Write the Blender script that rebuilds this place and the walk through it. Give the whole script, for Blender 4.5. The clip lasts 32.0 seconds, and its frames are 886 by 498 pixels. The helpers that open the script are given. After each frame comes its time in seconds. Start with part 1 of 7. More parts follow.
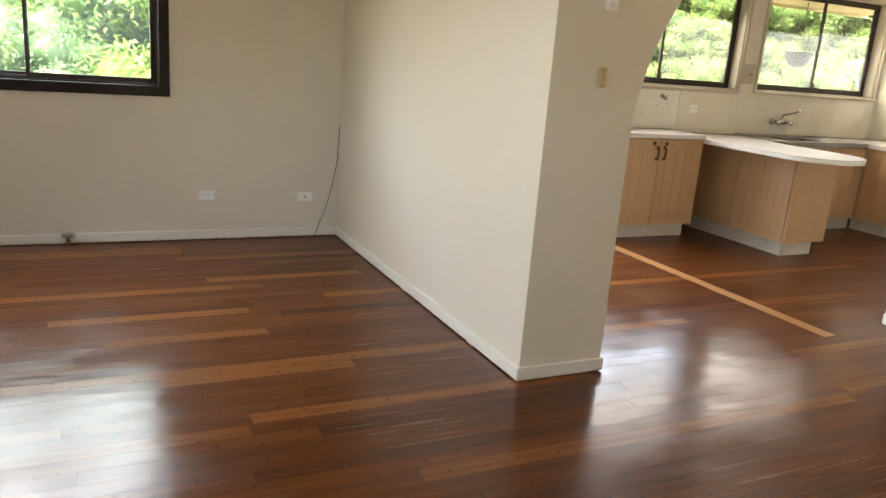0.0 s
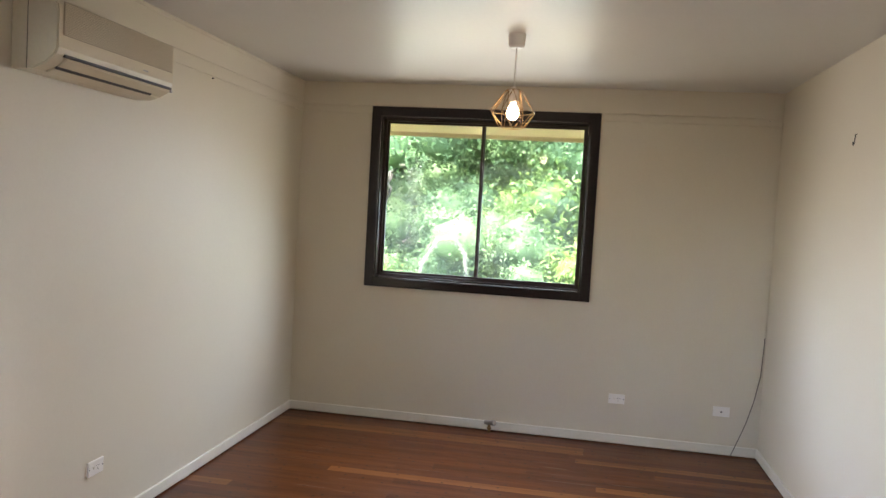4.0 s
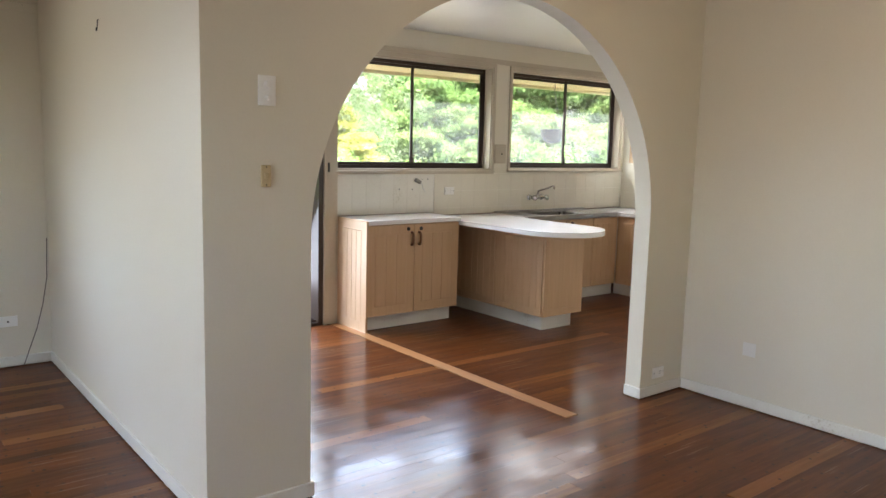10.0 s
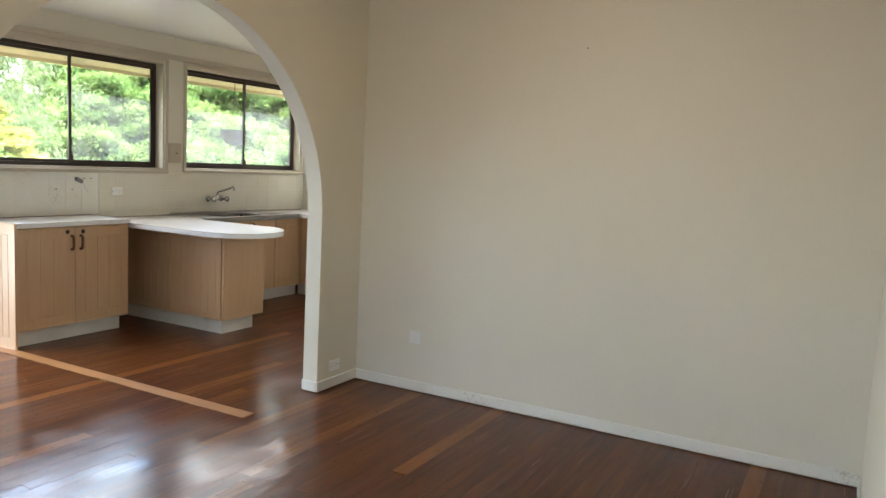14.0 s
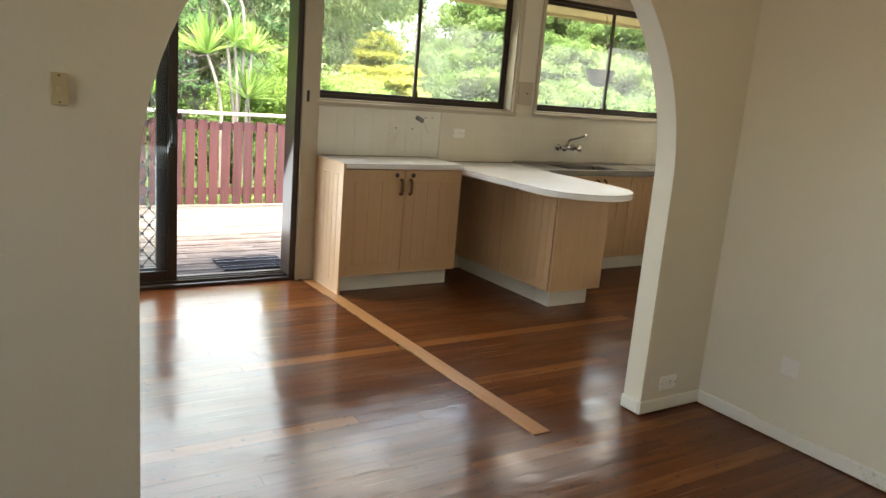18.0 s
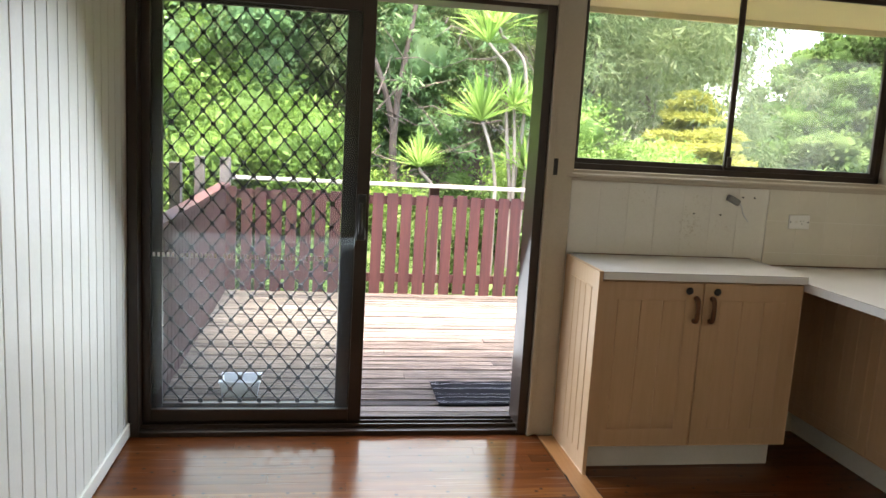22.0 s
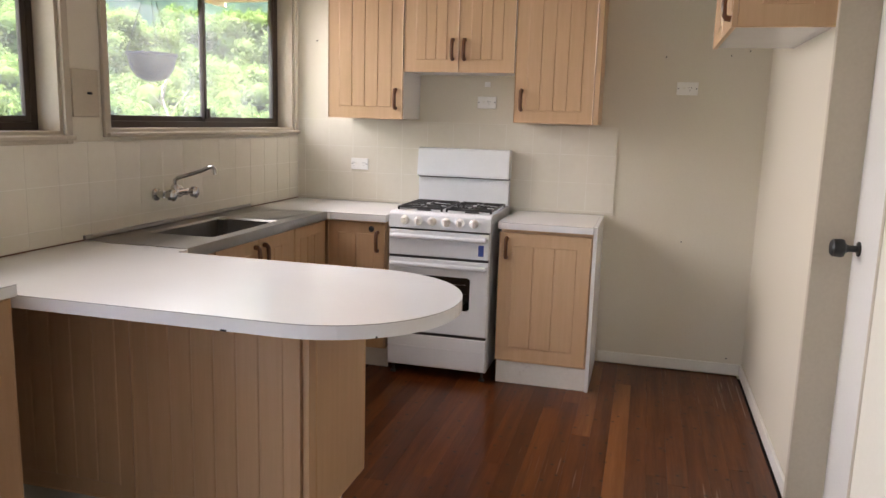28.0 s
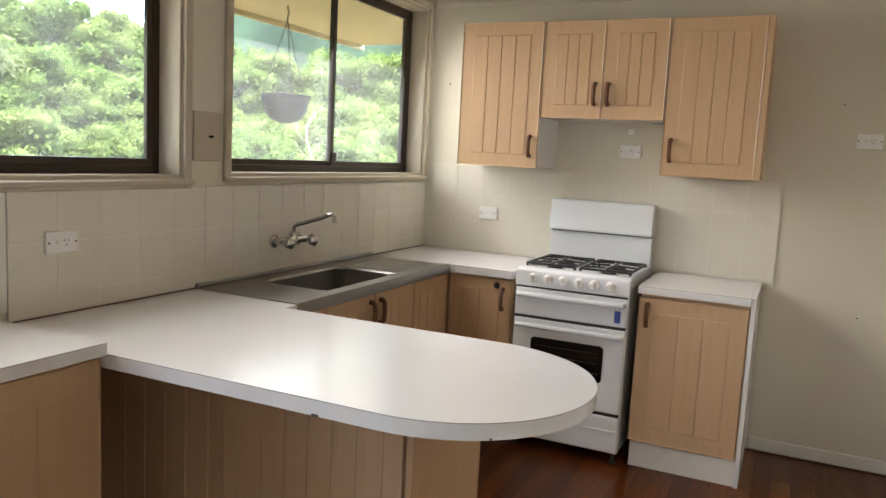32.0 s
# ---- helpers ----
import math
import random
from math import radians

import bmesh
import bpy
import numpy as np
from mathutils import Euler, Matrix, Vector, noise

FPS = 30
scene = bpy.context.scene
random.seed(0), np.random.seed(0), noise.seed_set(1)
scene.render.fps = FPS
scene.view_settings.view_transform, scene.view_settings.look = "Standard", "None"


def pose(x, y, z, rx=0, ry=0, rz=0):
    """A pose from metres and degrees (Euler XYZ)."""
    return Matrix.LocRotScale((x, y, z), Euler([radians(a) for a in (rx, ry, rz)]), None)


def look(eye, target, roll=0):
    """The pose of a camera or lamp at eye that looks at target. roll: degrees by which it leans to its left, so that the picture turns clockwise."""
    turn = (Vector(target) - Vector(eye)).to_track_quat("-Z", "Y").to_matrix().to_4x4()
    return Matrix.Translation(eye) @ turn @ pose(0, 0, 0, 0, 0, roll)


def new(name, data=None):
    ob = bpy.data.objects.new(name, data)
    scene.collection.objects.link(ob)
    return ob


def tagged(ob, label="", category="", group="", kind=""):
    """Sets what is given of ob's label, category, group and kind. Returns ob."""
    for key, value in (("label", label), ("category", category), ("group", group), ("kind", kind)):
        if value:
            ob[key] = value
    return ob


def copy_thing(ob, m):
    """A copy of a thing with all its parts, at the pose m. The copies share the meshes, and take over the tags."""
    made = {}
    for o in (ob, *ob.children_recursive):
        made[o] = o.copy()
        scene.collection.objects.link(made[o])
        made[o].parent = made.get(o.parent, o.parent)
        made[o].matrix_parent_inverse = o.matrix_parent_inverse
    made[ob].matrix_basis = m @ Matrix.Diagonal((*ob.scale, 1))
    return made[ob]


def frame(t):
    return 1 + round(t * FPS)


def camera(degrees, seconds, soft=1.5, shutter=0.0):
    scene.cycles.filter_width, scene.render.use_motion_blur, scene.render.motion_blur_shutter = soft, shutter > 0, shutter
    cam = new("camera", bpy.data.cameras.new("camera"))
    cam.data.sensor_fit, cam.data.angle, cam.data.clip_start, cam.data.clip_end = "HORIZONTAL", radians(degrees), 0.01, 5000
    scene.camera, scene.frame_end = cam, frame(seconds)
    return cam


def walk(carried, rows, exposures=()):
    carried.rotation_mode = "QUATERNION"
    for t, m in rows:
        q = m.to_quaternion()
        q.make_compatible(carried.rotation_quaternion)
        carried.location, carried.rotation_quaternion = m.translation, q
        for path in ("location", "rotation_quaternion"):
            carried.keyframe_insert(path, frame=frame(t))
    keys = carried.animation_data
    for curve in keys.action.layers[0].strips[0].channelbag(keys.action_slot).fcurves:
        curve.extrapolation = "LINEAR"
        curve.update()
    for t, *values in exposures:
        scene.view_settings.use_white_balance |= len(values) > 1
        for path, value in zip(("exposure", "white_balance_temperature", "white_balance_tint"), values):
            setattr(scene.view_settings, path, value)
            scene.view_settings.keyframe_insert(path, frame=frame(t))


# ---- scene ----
cam = camera(60.8, 32.0)
PATH = [
    (0, (0.165, 0.304, 1.474), (1.021, 2.041, 0.973), 4.5),
    (0.5, (0.205, 0.325, 1.521), (0.741, 2.184, 1.014), 4.7),
    (1, (0.247, 0.318, 1.572), (0.554, 2.237, 1.1), 2.8),
    (1.5, (0.326, 0.333, 1.564), (0.489, 2.291, 1.192), 2.4),
    (2, (0.387, 0.377, 1.575), (0.446, 2.355, 1.286), 2.9),
    (2.5, (0.451, 0.377, 1.599), (0.426, 2.366, 1.39), 2.5),
    (3, (0.556, 0.342, 1.619), (0.398, 2.329, 1.465), 2.9),
    (3.5, (0.637, 0.313, 1.639), (0.375, 2.291, 1.503), 3.4),
    (5.5, (0.634, 0.303, 1.703), (0.133, 2.238, 1.762), 2.0),
    (6, (0.674, 0.291, 1.716), (0.305, 2.253, 1.831), 2.2),
    (6.5, (0.737, 0.281, 1.757), (0.687, 2.271, 1.952), 1.8),
    (7, (0.794, 0.269, 1.789), (0.983, 2.239, 2.072), 1.7),
    (7.5, (0.804, 0.275, 1.776), (1.098, 2.229, 2.086), 2.6),
    (8, (0.791, 0.307, 1.727), (1.108, 2.271, 1.934), 3.4),
    (8.5, (0.758, 0.34, 1.672), (1.055, 2.316, 1.736), 3.6),
    (9, (0.771, 0.344, 1.61), (1.211, 2.294, 1.541), 2.0),
    (9.5, (0.857, 0.338, 1.576), (1.718, 2.131, 1.367), 0.7),
    (10, (0.917, 0.262, 1.56), (2.151, 1.813, 1.291), 1.5),
    (10.5, (0.931, 0.177, 1.547), (2.404, 1.494, 1.234), 2.1),
    (11, (0.935, 0.151, 1.508), (2.556, 1.265, 1.145), 2.6),
    (11.5, (0.943, 0.115, 1.478), (2.616, 1.131, 1.066), 2.4),
    (12, (0.931, 0.1, 1.496), (2.626, 1.085, 1.099), 1.8),
    (12.5, (0.932, 0.089, 1.573), (2.665, 1.065, 1.364), 2.2),
    (13, (0.93, 0.083, 1.667), (2.675, 1.059, 1.599), 3.3),
    (13.5, (0.948, 0.089, 1.648), (2.695, 1.059, 1.574), 3.6),
    (14, (0.955, 0.12, 1.528), (2.701, 1.07, 1.304), 2.9),
    (14.5, (0.978, 0.147, 1.459), (2.713, 1.08, 1.114), 2.2),
    (16.5, (1.46, 0.277, 1.398), (2.903, 1.577, 0.919), 3.6),
    (17, (1.657, 0.467, 1.405), (3.028, 1.854, 0.961), 4.4),
    (17.5, (1.778, 0.582, 1.443), (3.022, 2.088, 1.017), 5.0),
    (18, (2.0, 0.743, 1.523), (3.077, 2.374, 1.097), 4.8),
    (18.5, (2.166, 0.94, 1.501), (3.141, 2.636, 1.085), 4.7),
    (19, (2.331, 1.18, 1.52), (3.241, 2.915, 1.117), 4.3),
    (19.5, (2.538, 1.357, 1.494), (3.325, 3.158, 1.125), 4.2),
    (20, (2.725, 1.548, 1.531), (3.349, 3.415, 1.179), 3.6),
    (20.5, (2.81, 1.707, 1.485), (3.323, 3.611, 1.154), 3.7),
    (21, (2.872, 1.961, 1.491), (3.31, 3.887, 1.171), 3.8),
    (21.5, (2.928, 2.145, 1.475), (3.29, 4.087, 1.162), 3.8),
    (22, (3.037, 2.378, 1.489), (3.36, 4.328, 1.186), 3.3),
    (22.5, (3.081, 2.559, 1.462), (3.486, 4.495, 1.167), 2.8),
    (23, (3.079, 2.756, 1.465), (3.751, 4.622, 1.206), 2.1),
    (23.5, (3.105, 2.907, 1.439), (3.999, 4.681, 1.2), 2.4),
    (24, (3.215, 3.085, 1.473), (4.286, 4.759, 1.241), 2.2),
    (24.5, (3.279, 3.177, 1.482), (4.504, 4.735, 1.216), 3.1),
    (25, (3.348, 3.292, 1.466), (4.737, 4.698, 1.166), 3.1),
    (25.5, (3.392, 3.462, 1.429), (4.93, 4.701, 1.117), 2.9),
    (27.5, (3.539, 3.697, 1.412), (5.395, 4.37, 1.089), 1.7),
    (28, (3.506, 3.726, 1.436), (5.413, 4.229, 1.099), 1.7),
    (28.5, (3.461, 3.746, 1.437), (5.396, 4.133, 1.106), 1.9),
    (29, (3.446, 3.756, 1.453), (5.392, 4.119, 1.168), 1.6),
    (29.5, (3.482, 3.724, 1.46), (5.421, 4.144, 1.202), 1.8),
    (30, (3.567, 3.664, 1.467), (5.488, 4.164, 1.211), 1.8),
    (30.5, (3.625, 3.606, 1.46), (5.52, 4.194, 1.201), 1.4),
    (31, (3.668, 3.584, 1.461), (5.53, 4.26, 1.188), 1.0),
    (31.5, (3.748, 3.64, 1.463), (5.591, 4.368, 1.197), 1.9),
    (32, (3.83, 3.829, 1.475), (5.632, 4.661, 1.229), 3.0),
]
EXPOSURES = [(0.0, 4.73, 7500, 18), (2.0, 4.65, 7750, 22), (3.5, 4.65, 6950, 22), (6.0, 4.58, 6200, 24), (9.0, 4.59, 6200, 21), (11.5, 4.63, 6800, 16), (12.2, 4.60, 6900, 16), (13.0, 4.52, 6150, 14), (14.5, 4.52, 6500, 14),
             (17.0, 4.28, 7200, 12), (21.0, 3.95, 7300, 12), (23.0, 3.64, 6400, 19), (24.0, 3.51, 6250, 23), (25.0, 3.63, 6350, 33), (25.5, 3.89, 6400, 44), (26.4, 4.13, 6500, 36), (28.0, 4.23, 6650, 26), (30.0, 4.20, 6650, 21), (32.0, 4.12, 6700, 19)]
walk(cam, [(t, look(eye, target, roll)) for t, eye, target, roll in PATH], EXPOSURES)

# ---- world, sun, lights ----
world = bpy.data.worlds.new("overcast_sky")
scene.world = world
world.use_nodes = True
wn = world.node_tree.nodes
sky = wn.new("ShaderNodeTexSky")
sky.sky_type = "NISHITA"
sky.sun_disc = False
sky.sun_elevation = radians(81)
sky.sun_rotation = radians(211)
sky.air_density, sky.dust_density, sky.ozone_density = 1.0, 4.0, 1.0
wn["Background"].inputs["Strength"].default_value = 0.25
world.node_tree.links.new(sky.outputs["Color"], wn["Background"].inputs["Color"])

sun = new("sun", bpy.data.lights.new("sun", "SUN"))
sun.data.energy, sun.data.angle, sun.data.color = 0.6, radians(50), (1.0, 0.95, 0.86)
sun.matrix_world = look((-1.5, -2.5, 20), (0, 0, 0))


def lamp(x, y, z, watts):
    ob = new("bulb_light", bpy.data.lights.new("bulb_light", "POINT"))
    ob.data.energy, ob.data.color, ob.data.shadow_soft_size = watts, (1.0, 0.78, 0.52), 0.035
    ob.location = (x, y, z)
    return ob


lamp(0.25, 4.33, 2.19, 0.12)
lamp(3.70, 1.53, 2.44, 0.55)


def daylight(x0, x1, y, z0, z1, watts, colour=(0.95, 0.98, 1.0), spread=140, fall=0.45):
    """Skylight that enters by an opening of the window wall."""
    ob = new("window_daylight", bpy.data.lights.new("window_daylight", "AREA"))
    ob.data.shape, ob.data.size, ob.data.size_y = "RECTANGLE", x1 - x0, z1 - z0
    ob.data.energy, ob.data.color = watts, colour
    ob.data.spread = radians(spread)
    ob.matrix_world = look(((x0 + x1) / 2, y, (z0 + z1) / 2), ((x0 + x1) / 2, y - 1, (z0 + z1) / 2 - fall))
    return ob


daylight(-0.85, 0.61, 6.115, 1.16, 2.30, 0.65, (0.95, 0.95, 0.90), 155, 0.2)
daylight(-0.85, 0.61, 6.110, 1.16, 2.30, 1.55, (0.68, 0.84, 1.0), 128, 1.0)
daylight(4.34, 5.92, 6.115, 1.40, 2.28, 0.9, (0.98, 0.98, 0.97), 125, 0.45)
daylight(6.36, 7.93, 6.115, 1.40, 2.28, 1.35, (0.98, 0.98, 0.97), 116, 0.45)
daylight(2.36, 4.03, 5.932, 0.10, 2.04, 3.3, (0.74, 0.88, 1.0), 138, 0.65)
wl = daylight(0.0, 1.46, 0.0, 0.0, 1.19, 1.1, (0.97, 0.99, 1.0), 125)
wl.matrix_world = look((-1.70, 1.79, 1.705), (-0.70, 1.79, 1.15))

# ---- plan ----
XL, XP, XT, XR, XK = -1.55, 1.99, 2.18, 5.235, 8.08   # living left, partition faces, dining right, stove wall
YB, YA, YA2, YW = -0.03, 3.10, 3.215, 5.94            # back wall, arch wall faces, window wall
YH, XH = 2.985, 5.33                                  # hall wall's far face, where it starts
YO = 6.11                                             # outside of the window wall
ZC = 2.595                                            # ceiling
DECK = -0.05

# ---- materials ----


def nodes_of(name):
    m = bpy.data.materials.new(name)
    m.use_nodes = True
    nt = m.node_tree
    return m, nt, nt.nodes["Principled BSDF"]


def node(nt, kind, **inputs):
    n = nt.nodes.new(kind)
    for k, v in inputs.items():
        n.inputs[k.replace("_", " ")].default_value = v
    return n


def ramp(nt, stops):
    r = nt.nodes.new("ShaderNodeValToRGB")
    e = r.color_ramp.elements
    while len(e) < len(stops):
        e.new(0.5)
    for el, (p, c) in zip(e, stops):
        el.position, el.color = p, (*c, 1)
    return r


def coords(nt, scale=(1, 1, 1), world_space=True):
    """Places in metres, stretched by scale."""
    src = nt.nodes.new("ShaderNodeNewGeometry").outputs["Position"] if world_space else nt.nodes.new("ShaderNodeTexCoord").outputs["Object"]
    mp = nt.nodes.new("ShaderNodeMapping")
    mp.inputs["Scale"].default_value = scale
    nt.links.new(src, mp.inputs["Vector"])
    return mp.outputs["Vector"]


def surface(name, a, b, rough=0.5, coarse=1.5, fine=60.0, bump=0.1, metal=0.0, stretch=(1, 1, 1), stain=None, rough_var=0.1, spec=0.5):
    """Paint, plaster, metal or plastic: two colours mixed by a broad and a fine noise, with relief and uneven gloss."""
    m, nt, p = nodes_of(name)
    v = coords(nt, stretch)
    n1, n2 = node(nt, "ShaderNodeTexNoise", Scale=coarse, Detail=3.0), node(nt, "ShaderNodeTexNoise", Scale=fine, Detail=4.0)
    for n in (n1, n2):
        nt.links.new(v, n.inputs["Vector"])
    mix = nt.nodes.new("ShaderNodeMath")
    mix.operation = "MULTIPLY_ADD"
    mix.inputs[1].default_value = 0.3
    nt.links.new(n2.outputs["Fac"], mix.inputs[0])
    sc = nt.nodes.new("ShaderNodeMath")
    sc.operation = "MULTIPLY"
    sc.inputs[1].default_value = 0.7
    nt.links.new(n1.outputs["Fac"], sc.inputs[0])
    nt.links.new(sc.outputs[0], mix.inputs[2])
    stops = [(0.36, a), (0.64, b)]
    if stain:
        stops = [(0.30, stain), (0.38, a), (0.64, b)]
    r = ramp(nt, stops)
    nt.links.new(mix.outputs[0], r.inputs["Fac"])
    nt.links.new(r.outputs["Color"], p.inputs["Base Color"])
    mr = node(nt, "ShaderNodeMapRange")
    mr.inputs["From Min"].default_value, mr.inputs["From Max"].default_value = 0.15, 0.85
    mr.inputs["To Min"].default_value, mr.inputs["To Max"].default_value = max(rough - rough_var, 0.03), min(rough + rough_var, 1)
    nt.links.new(n1.outputs["Fac"], mr.inputs["Value"])
    nt.links.new(mr.outputs[0], p.inputs["Roughness"])
    p.inputs["Metallic"].default_value = metal
    p.inputs["Specular IOR Level"].default_value = spec
    if bump:
        bp = node(nt, "ShaderNodeBump", Strength=bump, Distance=0.002)
        nt.links.new(n2.outputs["Fac"], bp.inputs["Height"])
        nt.links.new(bp.outputs["Normal"], p.inputs["Normal"])
    return m


def wood(name, stops, along="x", grain=28.0, rough=0.4, bump=0.15, by_piece=0.0, gloss_wear=0.0, coat=0.0, spec=0.5, scuff=0.0):
    """Timber with streaks along one axis; by_piece lets every board take a tone of its own."""
    m, nt, p = nodes_of(name)
    st = {"x": (0.06, 1, 1), "y": (1, 0.06, 1), "z": (1, 1, 0.06)}[along]
    v = coords(nt, st)
    info = nt.nodes.new("ShaderNodeObjectInfo")
    add = nt.nodes.new("ShaderNodeVectorMath")
    add.operation = "ADD"
    mul = nt.nodes.new("ShaderNodeMath")
    mul.operation = "MULTIPLY"
    mul.inputs[1].default_value = 37.0
    nt.links.new(info.outputs["Random"], mul.inputs[0])
    nt.links.new(v, add.inputs[0])
    nt.links.new(mul.outputs[0], add.inputs[1])
    n1 = node(nt, "ShaderNodeTexNoise", Scale=grain, Detail=6.0, Roughness=0.6)
    n2 = node(nt, "ShaderNodeTexNoise", Scale=grain * 6, Detail=3.0)
    n3 = node(nt, "ShaderNodeTexNoise", Scale=1.3, Detail=6.0, Roughness=0.65)
    nt.links.new(add.outputs[0], n1.inputs["Vector"])
    nt.links.new(add.outputs[0], n2.inputs["Vector"])
    nt.links.new(coords(nt, (1, 1, 1)), n3.inputs["Vector"])
    f1 = nt.nodes.new("ShaderNodeMath")
    f1.operation = "MULTIPLY_ADD"
    f1.inputs[1].default_value = 0.25
    nt.links.new(n2.outputs["Fac"], f1.inputs[0])
    f0 = nt.nodes.new("ShaderNodeMath")
    f0.operation = "MULTIPLY"
    f0.inputs[1].default_value = 0.75
    nt.links.new(n1.outputs["Fac"], f0.inputs[0])
    nt.links.new(f0.outputs[0], f1.inputs[2])
    fac = f1.outputs[0]
    if by_piece:
        tone = ramp(nt, [(0.0, (0.12,) * 3), (0.12, (0.36,) * 3), (0.55, (0.5,) * 3), (0.94, (0.62,) * 3), (0.965, (0.95,) * 3), (1.0, (1.0,) * 3)])
        nt.links.new(info.outputs["Random"], tone.inputs["Fac"])
        pw = nt.nodes.new("ShaderNodeMath")
        pw.operation = "MULTIPLY_ADD"
        pw.inputs[1].default_value = by_piece
        nt.links.new(tone.outputs["Color"], pw.inputs[0])
        sh = nt.nodes.new("ShaderNodeMath")
        sh.operation = "MULTIPLY_ADD"
        sh.inputs[1].default_value, sh.inputs[2].default_value = 1 - by_piece * 0.6, -0.18 * by_piece
        nt.links.new(fac, sh.inputs[0])
        nt.links.new(sh.outputs[0], pw.inputs[2])
        fac = pw.outputs[0]
    r = ramp(nt, stops)
    nt.links.new(fac, r.inputs["Fac"])
    colour = r.outputs["Color"]
    if scuff:
        for turn, dens in ((0.5, 1.0), (-0.9, 0.8), (1.35, 0.7)):
            mp = nt.nodes.new("ShaderNodeMapping")
            mp.inputs["Rotation"].default_value = (0, 0, turn)
            mp.inputs["Scale"].default_value = (1.6, 85.0, 1.0)
            nt.links.new(coords(nt), mp.inputs["Vector"])
            sn = node(nt, "ShaderNodeTexNoise", Scale=1.0, Detail=1.0)
            nt.links.new(mp.outputs["Vector"], sn.inputs["Vector"])
            pn = node(nt, "ShaderNodeTexNoise", Scale=1.1 * dens, Detail=2.0)
            nt.links.new(coords(nt), pn.inputs["Vector"])
            both = nt.nodes.new("ShaderNodeMath")
            both.operation = "MULTIPLY"
            nt.links.new(sn.outputs["Fac"], both.inputs[0])
            nt.links.new(pn.outputs["Fac"], both.inputs[1])
            th = node(nt, "ShaderNodeMapRange")
            th.inputs["From Min"].default_value, th.inputs["From Max"].default_value, th.inputs["To Max"].default_value = 0.42, 0.45, scuff
            nt.links.new(both.outputs[0], th.inputs["Value"])
            mx = nt.nodes.new("ShaderNodeMix")
            mx.data_type = "RGBA"
            mx.inputs["B"].default_value = (0.36, 0.24, 0.17, 1)
            nt.links.new(th.outputs[0], mx.inputs["Factor"])
            nt.links.new(colour, mx.inputs["A"])
            colour = mx.outputs["Result"]
    if scuff:
        dent = node(nt, "ShaderNodeTexVoronoi", Scale=7.0)
        dent.voronoi_dimensions = "2D"
        nt.links.new(coords(nt), dent.inputs["Vector"])
        dm = node(nt, "ShaderNodeMapRange")
        dm.inputs["From Min"].default_value, dm.inputs["From Max"].default_value = 0.045, 0.065
        dm.inputs["To Min"].default_value, dm.inputs["To Max"].default_value = 0.8, 0.0
        nt.links.new(dent.outputs["Distance"], dm.inputs["Value"])
        mx = nt.nodes.new("ShaderNodeMix")
        mx.data_type = "RGBA"
        mx.inputs["B"].default_value = (0.02, 0.013, 0.01, 1)
        nt.links.new(dm.outputs[0], mx.inputs["Factor"])
        nt.links.new(colour, mx.inputs["A"])
        colour = mx.outputs["Result"]
    nt.links.new(colour, p.inputs["Base Color"])
    mr = node(nt, "ShaderNodeMapRange")
    mr.inputs["From Min"].default_value, mr.inputs["From Max"].default_value = 0.2, 0.85
    mr.inputs["To Min"].default_value, mr.inputs["To Max"].default_value = rough, min(1, rough + gloss_wear)
    nt.links.new(n3.outputs["Fac"], mr.inputs["Value"])
    nt.links.new(mr.outputs[0], p.inputs["Roughness"])
    p.inputs["Coat Weight"].default_value = coat
    p.inputs["Specular IOR Level"].default_value = spec
    p.inputs["Coat Roughness"].default_value = 0.25
    bp = node(nt, "ShaderNodeBump", Strength=bump, Distance=0.0015)
    nt.links.new(n2.outputs["Fac"], bp.inputs["Height"])
    if gloss_wear:
        b2 = node(nt, "ShaderNodeBump", Strength=0.2, Distance=0.01)
        n4 = node(nt, "ShaderNodeTexNoise", Scale=9.0, Detail=3.0)
        nt.links.new(coords(nt, (0.5, 1, 1)), n4.inputs["Vector"])
        nt.links.new(n4.outputs["Fac"], b2.inputs["Height"])
        nt.links.new(b2.outputs["Normal"], bp.inputs["Normal"])
    nt.links.new(bp.outputs["Normal"], p.inputs["Normal"])
    if coat:
        # varnish worn dull in patches and crossed by fine scratches
        worn = node(nt, "ShaderNodeTexNoise", Scale=3.2, Detail=5.0)
        nt.links.new(coords(nt), worn.inputs["Vector"])
        cr = node(nt, "ShaderNodeMapRange")
        cr.inputs["From Min"].default_value, cr.inputs["From Max"].default_value = 0.38, 0.62
        cr.inputs["To Min"].default_value, cr.inputs["To Max"].default_value = 0.12, 0.255
        nt.links.new(worn.outputs["Fac"], cr.inputs["Value"])
        nt.links.new(cr.outputs[0], p.inputs["Coat Roughness"])
        last = b2
        for turn in (0.25, -1.1):
            mp = nt.nodes.new("ShaderNodeMapping")
            mp.inputs["Rotation"].default_value = (0, 0, turn)
            mp.inputs["Scale"].default_value = (3.0, 110.0, 1.0)
            nt.links.new(coords(nt), mp.inputs["Vector"])
            fine = node(nt, "ShaderNodeTexNoise", Scale=1.0, Detail=2.0)
            nt.links.new(mp.outputs["Vector"], fine.inputs["Vector"])
            b3 = node(nt, "ShaderNodeBump", Strength=0.06, Distance=0.002)
            nt.links.new(fine.outputs["Fac"], b3.inputs["Height"])
            nt.links.new(last.outputs["Normal"], b3.inputs["Normal"])
            last = b3
        nt.links.new(last.outputs["Normal"], p.inputs["Coat Normal"])
    return m


